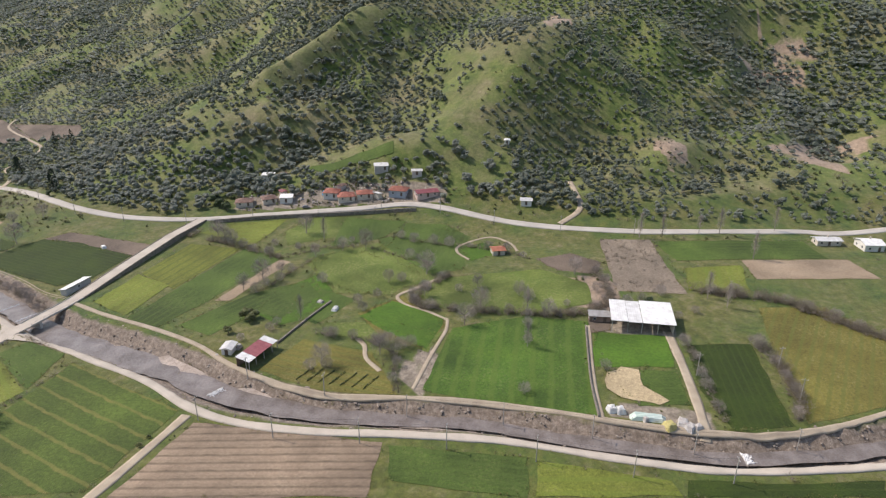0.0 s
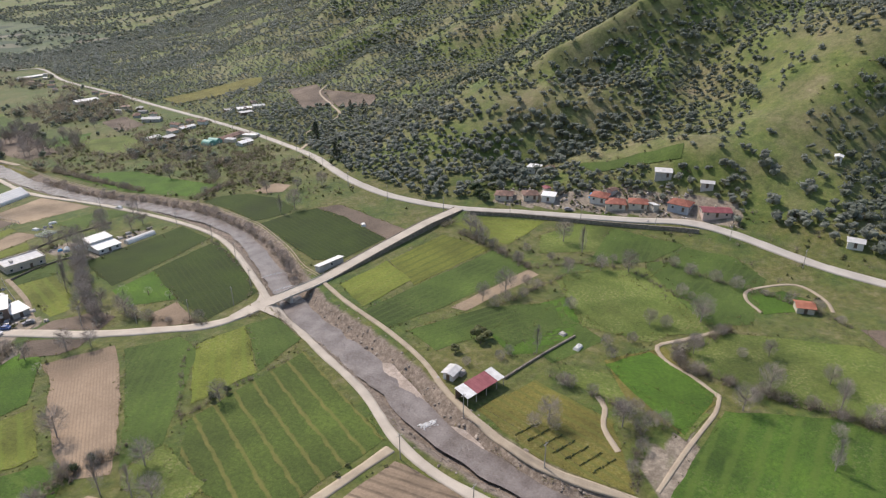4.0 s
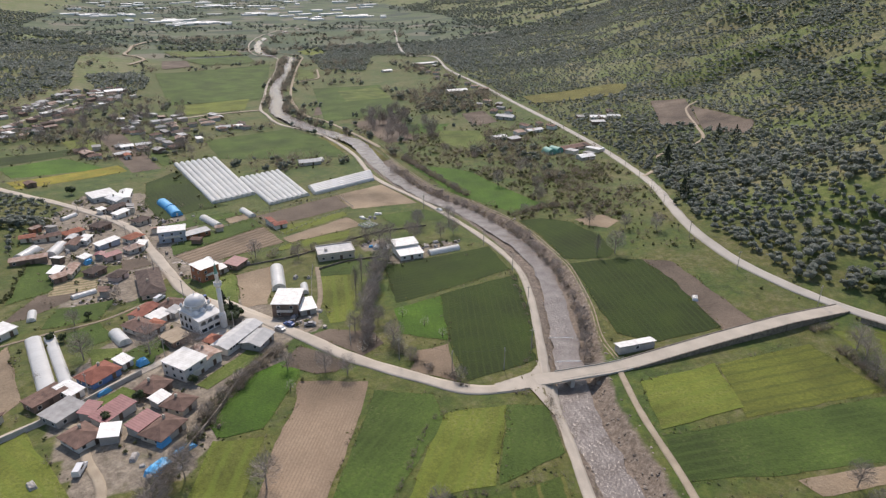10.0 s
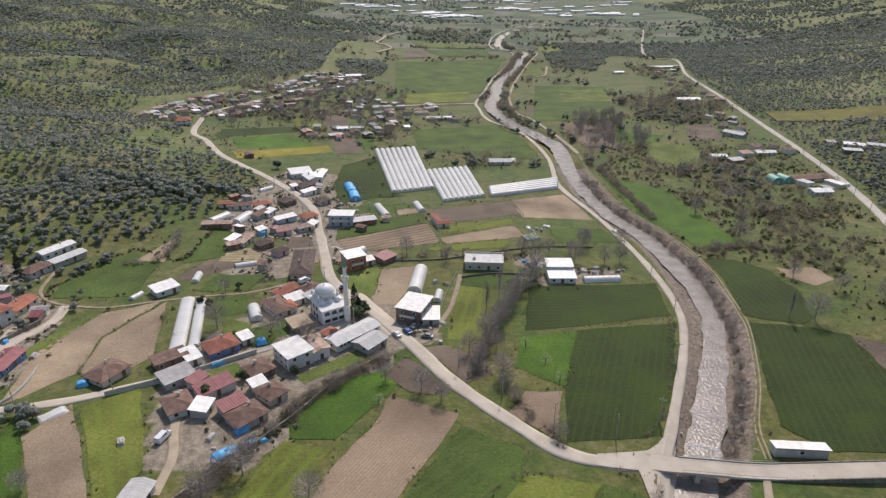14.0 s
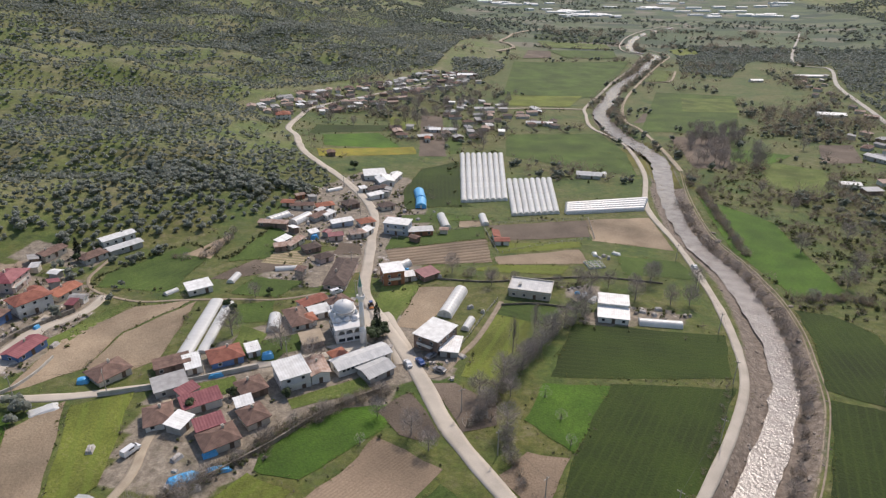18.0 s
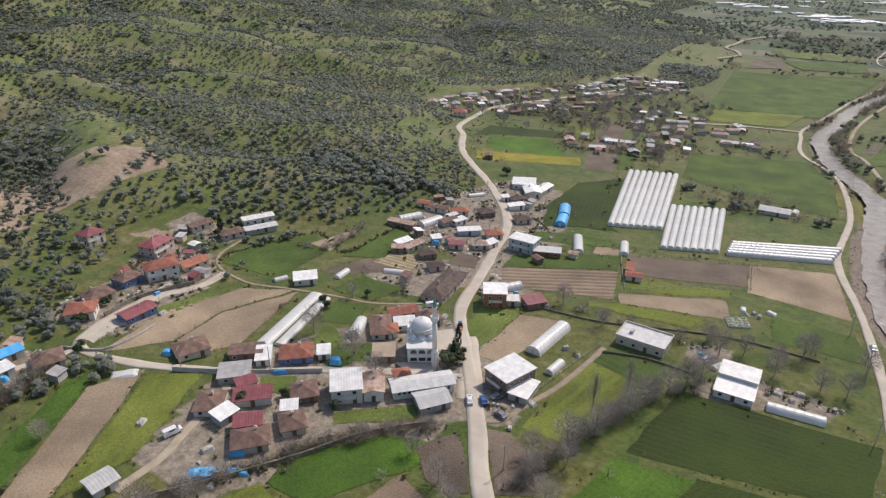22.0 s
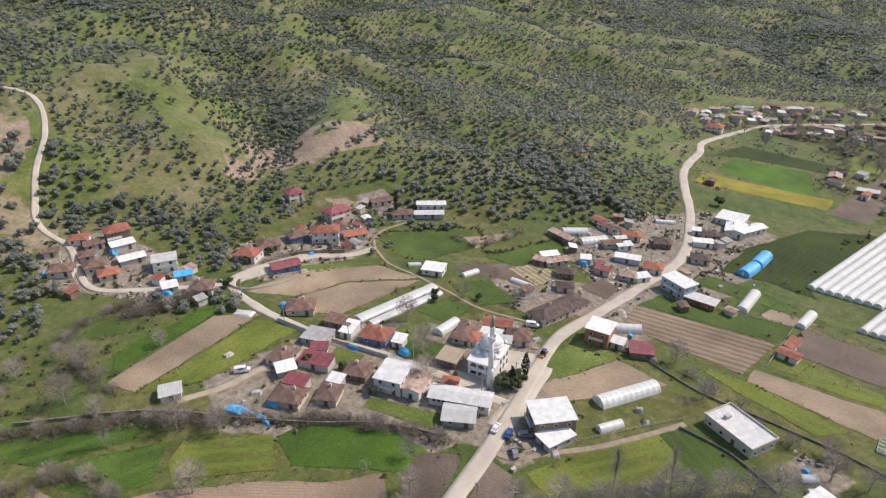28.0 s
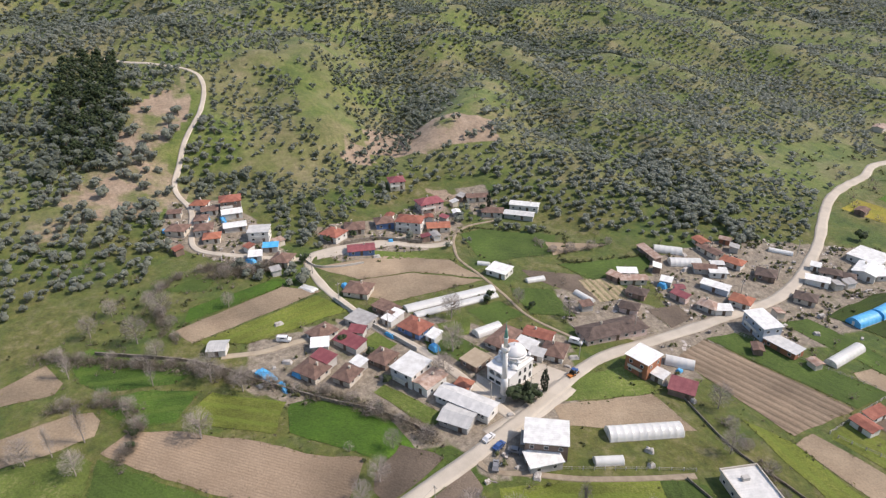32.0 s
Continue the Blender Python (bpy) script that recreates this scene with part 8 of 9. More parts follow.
v, f = merged(trunks, tx[at], ty[at], tz[at], size[at], turn[at], g.integers(0, 4, len(at)))
tagged(new("olive_trunks", mesh_of("olive_trunks", v, f, [M["trunk"]])), "gnarled grey-brown trunks of the olive grove", "trees", kind="stuff")

# tall dark pines in the western gully
px, py = g.uniform(-332, -195, 620), g.uniform(0, 62, 620)
ok = inside(px, py, [(-325, 6), (-331, 35), (-257, 57), (-209, 56), (-201, 35), (-245, 18)])
px, py = px[ok], py[ok]
pine_shapes = [crown(340 + i, 6, 70, 2.5, 1.5, 9.5, 0.7, 0.42) for i in range(5)]
v, f = merged(pine_shapes, px, py, ground_z(px, py) - 0.3, g.uniform(0.6, 1.15, len(px)), g.uniform(0, 6.28, len(px)), g.integers(0, 5, len(px)))
tagged(new("pine_wood", mesh_of("pine_wood", v, f, [M["evergreen"]])), "dense stand of tall dark green pines in a gully", "trees", kind="stuff")

# woods of the furthest slopes, clump by clump
wx, wy = np.meshgrid(np.arange(-1700, 1800, 17.0), np.arange(900, 3000, 17.0))
wx, wy = wx.ravel() + g.uniform(-7, 7, wx.size), wy.ravel() + g.uniform(-7, 7, wy.size)
rise_there = land(wx, wy) - np.interp(wy, VALLEY_Y, VALLEY_Z)
ok = (rise_there > 16) & ((wy > 1490) | (wx < -990) | (wx > 1140)) & (wave(wx, wy, 110, 47) + 0.4 * wave(wx, wy, 40, 48) > -0.45)
wx, wy = wx[ok], wy[ok]
v, f = merged(far_crowns, wx, wy, ground_z(wx, wy) - 1.0, g.uniform(1.7, 3.1, len(wx)), g.uniform(0, 6.28, len(wx)), g.integers(0, 7, len(wx)))
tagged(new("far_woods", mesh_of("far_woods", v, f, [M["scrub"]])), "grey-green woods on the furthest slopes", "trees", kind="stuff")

# low bushes over the hills and the rough meadows
bx, by = g.uniform(-420, 420, 15000), g.uniform(-240, 720, 15000)
hilly = inside(bx, by, WEST_FOOT) | inside(bx, by, EAST_FOOT)
rough_meadow = (bx > 108) & ~hilly & (wave(bx, by, 45, 41) + 0.5 * wave(bx, by, 15, 42) > np.where(by > 240, -0.3, 0.2))
rough_west = (bx < 30) & ~hilly & (wave(bx, by, 30, 43) > 0.45)
pick = (hilly & (wave(bx, by, 50, 44) > 0.2)) | rough_meadow | rough_west
bx, by = bx[pick], by[pick]
# brush of the rough ground east of the river and round the far hamlet
for poly, n in (([(152, 206), (174, 188), (186, 225), (226, 300), (240, 345), (190, 350), (160, 262)], 800), ([(118, 225), (165, 235), (232, 325), (262, 400), (262, 490), (140, 490), (116, 420)], 1900), ([(-200, 440), (-110, 420), (-60, 520), (-120, 640), (-230, 600)], 700), ([(-115, 75), (-60, 70), (-70, 100), (-110, 135)], 330), ([(192, -82), (194, -106), (137, -115), (135, -87)], 260), ([(196, 128), (212, 128), (250, 62), (250, 0), (226, -4), (214, 50), (200, 105)], 420)):
    p = np.array(poly, float)
    a, b = g.uniform(p[:, 0].min(), p[:, 0].max(), n), g.uniform(p[:, 1].min(), p[:, 1].max(), n)
    at = inside(a, b, poly) & (wave(a, b, 22, 45) > -0.35)
    bx, by = np.r_[bx, a[at]], np.r_[by, b[at]]
ok = free(bx, by, 1.0) | (inside(bx, by, [(192, -82), (194, -106), (137, -115), (135, -87)]) & (wave(bx, by, 30, 46) > -0.9))
bx, by = bx[ok], by[ok]
bush_shapes = [crown(100 + i, 2, 34, 0.9, 0.0, 1.0, 0.27, 0.42) for i in range(6)]
dry_shapes = [with_twigs(crown(140 + i, 1, 16, 0.8, 0.0, 0.9, 0.2, 0.4), 90 + i, 70, 0.95, 0.1, 1.5) for i in range(6)]
size = g.uniform(0.5, 1.5, len(bx)) * np.where((bx > 108) & (by > 240) & (bx < 260), 1.7, np.where(inside(bx, by, WEST_FOOT) | inside(bx, by, EAST_FOOT), 1.35, 1.0))
kind_of = g.uniform(0, 1, len(bx)) + np.where((bx > 108) & (by > 200), 0.08, 0) + inside(bx, by, [(192, -82), (194, -106), (137, -115), (135, -87)])
size = np.where(inside(bx, by, [(192, -82), (194, -106), (137, -115), (135, -87)]), size * 0.6, size)
for name, at, mat, words in (("green_bushes", kind_of < 0.62, "bush", "scattered green bushes in rough grass"), ("dry_bushes", kind_of >= 0.62, "drybush", "scattered dry brown brush")):
    at = np.flatnonzero(at)
    v, f = merged(dry_shapes if mat == "drybush" else bush_shapes, bx[at], by[at], ground_z(bx[at], by[at]) - 0.1, size[at], g.uniform(0, 6.28, len(at)), g.integers(0, 6, len(at)))
    tagged(new(name, mesh_of(name, v, f, [M[mat]])), words, "bushes", kind="stuff")


# trees and hedgerows of the further valley
vx, vy = g.uniform(-330, 620, 9000), 430 + 1500 * g.uniform(0, 1, 9000) ** 1.2
ok = ~(inside(vx, vy, WEST_FOOT) | inside(vx, vy, EAST_FOOT)) & (wave(vx, vy, 60, 51) + 0.6 * np.maximum(np.abs(wave(vx, vy, 140, 52)) < 0.07, np.abs(wave(vx, vy, 110, 53)) < 0.06) > np.where(vy < 900, 0.24, 0.42))
vx, vy = vx[ok], vy[ok]
ok = free(vx, vy, 2.0)
vx, vy = vx[ok], vy[ok]
# brush on the far banks
bank = np.flatnonzero((river_line[:, 1] > 420) & (river_line[:, 1] < 1500))
bank = np.repeat(bank, 4)
off = g.choice([-1, 1], len(bank)) * g.uniform(9.5, 15, len(bank))
ux, uy = river_line[bank, 0] - river_way[bank, 1] * off + g.normal(0, 2, len(bank)), river_line[bank, 1] + river_way[bank, 0] * off + g.normal(0, 2, len(bank))
ok = wave(ux, uy, 40, 58) > -0.2
for line, half in road_lines:
    ok &= apart_from(ux, uy, line) > half + 1.5
vx, vy = np.r_[vx, ux[ok]], np.r_[vy, uy[ok]]
for poly, n in (([(192, 717), (273, 756), (306, 684), (262, 580), (208, 588)], 190), ([(150, 419), (204, 465), (215, 420), (190, 320), (176, 325), (178, 380)], 120), ([(-120, 560), (-90, 620), (-150, 640), (-180, 590)], 60), ([(60, 1000), (110, 1180), (96, 1180), (40, 1000)], 50)):
    p = np.array(poly, float)
    a, b = g.uniform(p[:, 0].min(), p[:, 0].max(), n * 2), g.uniform(p[:, 1].min(), p[:, 1].max(), n * 2)
    at = inside(a, b, poly) & free(a, b, 2.0)
    vx, vy = np.r_[vx, a[at]], np.r_[vy, b[at]]
size = g.uniform(0.7, 1.6, len(vx)) * (1 + vy / 2500)
kind_of = g.uniform(0, 1, len(vx))
for name, at, mat, words in (("valley_trees", kind_of < 0.42, "scrub", "scattered dark green trees of the lower valley"), ("valley_brush", kind_of >= 0.42, "drybush", "scattered leafless grey-brown trees of the lower valley")):
    at = np.flatnonzero(at)
    v, f = merged(mid_crowns if mat == "scrub" else dry_shapes, vx[at], vy[at], ground_z(vx[at], vy[at]) - 0.2, size[at] * (1 if mat == "scrub" else 2.6), g.uniform(0, 6.28, len(at)), g.integers(0, 6, len(at)))
    tagged(new(name, mesh_of(name, v, f, [M[mat]])), words, "trees", kind="stuff")
px, py = g.uniform(-1500, 2300, 16000), 1350 + 3300 * g.uniform(0, 1, 16000) ** 1.3
ok = (wave(px, py, 260, 55) + 0.5 * wave(px, py, 90, 56) > -0.05) & (apart_from(px, py, river_line[::2]) > 22) & (land(px, py) - np.interp(py, VALLEY_Y, VALLEY_Z) < 90)
px, py = px[ok], py[ok]
v, f = merged(far_crowns, px, py, ground_z(px, py) - 0.3, g.uniform(1.2, 3.2, len(px)), g.uniform(0, 6.28, len(px)), g.integers(0, 7, len(px)))
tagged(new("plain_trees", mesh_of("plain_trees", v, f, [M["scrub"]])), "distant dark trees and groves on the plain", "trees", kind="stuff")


# ---- single trees ----
bare_meshes = [mesh_of("crown", *with_twigs(stem(np.random.default_rng(200 + i), 6.5, 0.2, 26, 2.7, 2.2, 9), i, 1300, 3.2, 1.4, 8.4), [M["twig"]]) for i in range(5)]
poplar_meshes = [mesh_of("crown", *with_twigs(stem(np.random.default_rng(220 + i), 12.5, 0.2, 54, 0.8, 2.6, 4), 50 + i, 1000, 1.7, 1.5, 14.5), [M["twig"]]) for i in range(3)]


def bare_tree(x, y, s, i, tall=False):
    ob = thing("poplar" if tall else "bare_tree", pose(x, y, float(ground_z(x, y)), 0, 0, (i * 77) % 360), "tall leafless grey poplar at a field edge" if tall else "leafless grey-brown tree at a field edge", "tree")
    ob.scale = (s, s, s)
    part("crown", (poplar_meshes if tall else bare_meshes)[i % (3 if tall else 5)], None, ob)


for i, p in enumerate([(90, 32), (172, 54), (109, -52), (84, -54), (196, -101), (198, -112), (204, -130), (206, -140), (216, -168), (-47, 101), (-22, 80), (-26, 87), (-55, 75), (132, 207), (180, -150), (134, -122), (127, -128), (24, 212), (30, 226)]):
    bare_tree(*p, 0.75 + 0.25 * ((i * 37) % 10) / 10, i, True)
spots = [(20, 181), (22, 187), (25, 198), (29, 208), (33, 216), (36, 226), (40, 233), (44, 240), (47, 246), (19, 176), (66, 271), (75, 284), (79, 261), (91, 280), (28, 203), (23, 195), (34, 221), (37, 229), (31, 212), (26, 188), (2, 165), (-3, 175), (27, 172), (73, 278), (49, 265), (-5, 174), (-9, 170), (8, 160), (20, 180), (17, 186), (155, 95), (160, 102), (164, 108),
         (120, 62), (128, 57), (150, 50), (160, 40), (110, 66), (100, 80), (92, 88), (165, 30), (166, 5), (140, -6), (128, 8), (118, -10), (100, 45), (104, 52), (96, -30), (110, -34), (84, 60), (80, 66), (130, -30), (124, -48),
         (108, -60), (150, -70), (60, 12), (70, -5), (78, 4), (-70, 92), (-84, 98), (-92, 92), (-88, 80), (-60, 100), (-76, 76), (-40, 128), (-30, 130), (-22, 118), (-46, 118), (-88, 120), (-66, 148), (44, 272), (56, 270), (86, 262),
         (66, 262), (38, 158), (60, 150), (140, 205), (130, 215), (150, 240), (160, 225), (170, 215), (150, 290), (160, 310), (144, 330), (170, 350), (185, 370),
         (160, 400), (150, 430), (190, 440), (140, 470), (165, 500), (180, 530), (210, 560), (150, 560), (120, 540), (-60, 500), (-40, 520), (-30, 500), (30, 540), (60, 500), (-100, 560), (-120, 600), (-60, 620), (-20, 560),
         (14, 96), (-14, 88), (-20, 74), (56, 104), (-36, 190), (-70, 200), (-50, 196), (-76, 228), (-64, 244), (-90, 252), (10, 262), (-8, 270), (190, 100), (184, 88), (178, 66)]
for i, (px, py) in enumerate(spots):
    if any(apart_from(np.array([px]), np.array([py]), line)[0] < half + 1.2 for line, half in road_lines) or apart_from(np.array([px]), np.array([py]), river_line[::2])[0] < 8:
        continue
    if any(inside(np.array([px]), np.array([py]), p)[0] and apart_from(np.array([px]), np.array([py]), np.array(list(p) + [p[0]], float))[0] > 3.5 for p in crop_polys):
        continue
    bare_tree(px, py, 0.75 + 0.6 * ((i * 53) % 17) / 17, i)
# the leafless thicket beyond the river, and big dark trees further down
q = random.Random(23)
for i in range(46):
    bare_tree(round(q.uniform(122, 172), 1), round(q.uniform(484, 622), 1), q.uniform(0.95, 1.5), i)
for i in range(85):
    bare_tree(round(q.uniform(-225, -30), 1), round(q.uniform(520, 760), 1), q.uniform(0.8, 1.4), i + 50)
for i, (px, py, s) in enumerate([(41, 180, 0.8), (36, 190, 0.9), (22, 176, 0.8), (44, 170, 0.7), (16, 172, 0.9), (-10, 158, 0.7), (28, 166, 0.8)]):
    ob = thing("blossoming_tree", pose(px, py, float(ground_z(px, py)), 0, 0, i * 70), "small fruit tree in white blossom", "tree")
    part("trunk", trunk_meshes[i % 4], None, ob)
    part("crown", mesh_of("crown", *crown(300 + i, 0, 170, 1.9 * s, 1.2, 3.2, 0.16), [M["blossom"]]), None, ob)


def cypress(x, y, s, i):
    ob = thing("cypress", pose(x, y, float(ground_z(x, y)), 0, 0, i * 50), "tall dark green columnar cypress", "tree")
    q = np.random.default_rng(400 + i)
    v, f, k = [], [], 0
    for j in range(34):
        t = (j + 0.5) / 34
        r = 1.75 * s * (math.sin(math.pi * min(1, 0.12 + t * 0.9)) ** 0.8) + 0.1
        for m in range(9):
            a = q.uniform(0, 6.28)
            c = np.array([math.cos(a) * r * q.uniform(0.4, 1), math.sin(a) * r * q.uniform(0.4, 1), (0.6 + t * 10.5) * s])
            e = q.normal(size=(3, 3)) * np.array([0.4, 0.4, 0.9])
            v.append(c + e * 0.62)
            f.append((k, k + 1, k + 2))
            k += 3
    part("crown", mesh_of("crown", np.vstack(v), f, [M["cypress"]]), None, ob)
    bm = bmesh.new()
    tube(bm, (0, 0, -0.4), (0, 0, 8 * s), 0.25, 0.06, 6)
    part("trunk", bm, M["trunk"], ob)


for i, p in enumerate([(-25, 220, 0.75), (-22.5, 213, 0.6), (206, 238, 1.35), (208, 242, 1.0), (254, 308, 1.3), (257, 312, 1.4), (260, 316, 1.25), (264, 321, 1.1), (320, 336, 1.3), (322, 322, 1.3), (-163, 240, 0.7)]):
    cypress(*p, i)


def leafy_tree(x, y, s, i, mat="evergreen"):
    ob = thing("leafy_tree", pose(x, y, float(ground_z(x, y)), 0, 0, i * 50), "dense dark green leafy tree", "tree")
    part("trunk", trunk_meshes[i % 4], None, ob)
    part("crown", mesh_of("crown", *crown(500 + i, 11, 260, 2.6 * s, 0.8, 4.6 * s, 0.3, 0.45), [M[mat]]), None, ob)


for i, p in enumerate([(-22, 209, 1.1), (-20.5, 212.5, 1.0), (-23.5, 214.5, 1.1), (-25, 211.5, 0.8), (-22, 216.5, 0.8), (199, 236, 0.9), (196, 120, 1.2), (199, 126, 1.3), (202, 130, 1.4), (-98, 402, 1.2), (-60, 160, 0.8), (-52, 168, 0.8), (-37, 172, 0.7),
                       (-135, 158, 0.8), (-140, 170, 0.7), (13, 98.6, 0.5), (18, 97.8, 0.5), (-26, 100, 0.55), (-21, 100, 0.55), (-78, 216, 0.7), (-82, 218, 0.7), (-72, 232, 0.6), (-118, 148, 1.0), (118, -90, 0.8), (123, -98, 0.9), (-160, 236, 0.8), (250, 309, 1.3), (256, 318, 1.5), (262, 324, 1.2), (205, 232, 1.0)]):
    leafy_tree(*p, i)
leafy_tree(75, 54, 0.7, 40, "bush")
for i, p in enumerate([(86, 53, 0.95), (88, 50, 0.9), (84, 50, 0.8), (89, 54, 0.75)]):
    leafy_tree(*p, 41 + i, "bush")


# ---- hedges ----
shrub_meshes = [mesh_of("crown", *with_twigs(stem(np.random.default_rng(260 + i), 2.6, 0.1, 22, 1.6, 1.5, 4), 70 + i, 800, 2.1, 0.2, 4.2), [M["twig"]]) for i in range(4)]


def hedge(points, wide, high, mat, words):
    """A ragged line of bushes."""
    c, w = along(points, 1.1)
    n = len(c) * max(1, int(wide / 1.1))
    q = np.random.default_rng(int(abs(c[0, 0] * 7 + c[0, 1])))
    i = q.integers(0, len(c), n)
    hx, hy = c[i, 0] + q.normal(0, wide / 3, n), c[i, 1] + q.normal(0, wide / 3, n)
    v, f = merged(dry_shapes if mat == "drybush" else bush_shapes, hx, hy, ground_z(hx, hy) - 0.15, high * q.uniform(0.5, 1.25, n), q.uniform(0, 6.28, n), q.integers(0, 6, n))
    tagged(new("hedge", mesh_of("hedge", v, f, [M[mat]])), words, "hedge")
    if mat == "drybush" and wide >= 2:
        # leafless shrubs standing in the line
        for i in range(4, len(c), 8):
            x, y = float(c[i, 0] + q.normal(0, 0.8)), float(c[i, 1] + q.normal(0, 0.8))
            ob = thing("bare_shrub", pose(x, y, float(ground_z(x, y)) - 0.1, 0, 0, q.uniform(0, 360)), "round leafless grey-brown shrub in a hedgerow", "shrub", "hedgerow shrubs")
            ob.scale = (q.uniform(0.6, 1.25),) * 3
            part("crown", shrub_meshes[i % 4], None, ob)


for pts, wide, high, mat in (([(-66, 64), (-58, 92), (-50, 118), (-40, 138), (-30, 158), (-20, 172), (-10, 182)], 4, 1.5, "drybush"), ([(-62, 80), (-52, 116), (-38, 142), (-26, 168)], 3, 1.4, "bush"),
                             ([(-4, 268), (14, 268), (32, 266), (47, 273)], 2, 1.1, "drybush"), ([(1, 96), (10, 110), (23, 127), (30, 131)], 1.1, 0.7, "drybush"),
                             ([(4, 98), (20, 98), (47, 96)], 1.1, 0.7, "drybush"), ([(160, 112), (154, 88), (146, 66)], 2.6, 1.2, "drybush"), ([(106, 61), (121, 56), (135, 53), (152, 48)], 1.6, 0.9, "drybush"),
                             ([(160, 64), (162, 44), (166, 30), (152, 0)], 1.8, 1.1, "drybush"), ([(182, 20), (176, 0), (174, -25), (165, -50)], 2, 1.1, "drybush"), ([(114, 426), (116, 380), (118, 320)], 3, 1.6, "drybush"),
                             ([(128, 274), (146, 277), (160, 268)], 3, 1.5, "drybush"), ([(85, 139), (94.7, 160.4), (105.6, 186), (112.8, 215), (117, 250), (114.6, 295), (103.8, 341), (101, 405)], 3.0, 0.75, "drybush"), ([(144, 70), (150, 60), (162, 52)], 1.6, 1.0, "drybush"),
                             ([(17, 172), (20, 180), (24, 192), (27, 203), (32, 218), (41, 236), (47, 246)], 2.4, 0.85, "drybush"), ([(160, 122), (172, 121)], 2, 1.2, "drybush"),
                             ([(140, -120), (135, -150), (110, -178)], 4, 1.7, "drybush"), ([(140, -16), (110, -8), (108, -50), (112, -74)], 3, 1.5, "drybush"), ([(155, -78), (130, -84), (112, -76)], 3, 1.5, "drybush"),
                             ([(50, -16), (75, -6), (80, 22)], 2, 1.2, "drybush"), ([(-138, 215), (-142, 232), (-128, 266), (-105, 258), (-103, 298)], 2, 1.2, "bush"), ([(-126, 252), (-113, 258), (-114, 285)], 2, 1.1, "drybush"),
                             ([(-110, 112), (-112, 128), (-118, 140)], 4, 1.8, "drybush"), ([(-100, 92), (-112, 100), (-118, 118)], 3, 1.6, "drybush"), ([(-90, 95), (-75, 100), (-68, 106)], 3, 1.5, "drybush"),
                             ([(-40, 74), (-40, 92), (-30, 100), (-14, 98)], 3, 1.5, "drybush"), ([(98, -108), (75, -110), (50, -112)], 2, 1.2, "drybush"), ([(100, -132), (78, -136), (55, -134)], 3, 1.6, "drybush"),
                             ([(40, 140), (30, 160), (26, 172)], 2, 1.3, "drybush"), ([(60, 143), (69, 151), (83, 184), (91.5, 214)], 1.6, 0.6, "drybush"), ([(52, 131), (60, 127), (56, 112)], 1.5, 0.9, "drybush")):
    hedge(pts, wide, high, mat, "ragged line of dry brown brush" if mat == "drybush" else "ragged green hedge of bushes")


# rows of vegetables in the field by the red shed
for i in range(7):
    n = 16
    t = np.linspace(0, 1, n)
    rx, ry = 50.5 - 0.2 * i + 7.5 * t, 17 - 3.8 * i - 2.6 * t
    q = np.random.default_rng(950 + i)
    v, f = merged(bush_shapes, rx, ry, ground_z(rx, ry), q.uniform(0.35, 0.6, n), q.uniform(0, 6.28, n), q.integers(0, 6, n))
    tagged(new("vegetable_row", mesh_of("vegetable_row", v, f, [M["evergreen"]])), "short dark green row of vegetables in a meadow", "crop row", "vegetable rows")
# brown and grey shrubs of the eastern meadows
for i, (x, y) in enumerate([(78, -2), (77, -6), (75, -11), (77, -14), (79, 15), (107, 15), (101, 11), (114, 9), (84, 39), (80, 40), (71, 47), (123, 36), (109, 60), (115, 59), (121, 55), (131, 54), (160, 75), (158, 62), (171, 39), (170, 33), (156, 2), (145, -5),
                            (157, 6), (130, 3), (57, 15), (59, 10), (99, -53), (87, -54), (125, -23), (103, -32), (118, -67), (121, -52), (133, -79), (134, -104), (123, -90), (126, -96), (56, -55), (74, -80), (114, -108), (120, -115)]):
    ob = thing("bare_shrub", pose(x, y, float(ground_z(x, y)) - 0.1, 0, 0, i * 57 % 360), "round leafless grey-brown shrub in the meadow", "shrub", "meadow shrubs")
    ob.scale = (0.7 + 0.5 * (i * 29 % 10) / 10,) * 3
    part("crown", shrub_meshes[i % 4], None, ob)


# ---- bushes in the yards and along the field edges ----
q = np.random.default_rng(31)
yard = np.array([b for b in built if -260 < b[0] < 130 and 60 < b[1] < 700 or b[0] > 180], float)
count = np.where(yard[:, 1] > 420, 5, 3)
at = np.repeat(np.arange(len(yard)), count)
way, far = q.uniform(0, 6.28, len(at)), yard[at, 2] + q.uniform(0.3, 4.5, len(at))
yx, yy = yard[at, 0] + np.cos(way) * far, yard[at, 1] + np.sin(way) * far
yard_count = len(yx)
for poly in field_polys:
    if not (-150 < poly[0][0] < 240 and -160 < poly[0][1] < 420):
        continue
    e, _ = along([tuple(c) for c in poly] + [tuple(poly[0])], 2.6)
    keep = wave(e[:, 0], e[:, 1], 15, 61) > 0.05
    yx, yy = np.r_[yx, e[keep, 0] + q.normal(0, 0.5, keep.sum())], np.r_[yy, e[keep, 1] + q.normal(0, 0.5, keep.sum())]
size = np.where(np.arange(len(yx)) < yard_count, q.uniform(0.5, 1.5, len(yx)) * np.where(yy > 420, 1.9, 1.0), q.uniform(0.2, 0.65, len(yx)))
ok = (apart_from(yx, yy, river_line[::2]) > 9) & ~inside(yx, yy, [(-47, 474), (-12, 487), (26, 431), (36, 379), (78, 402), (83, 374), (34, 356), (8, 346), (-24, 361)])
for line, half in road_lines:
    ok &= apart_from(yx, yy, line) > half + 0.8
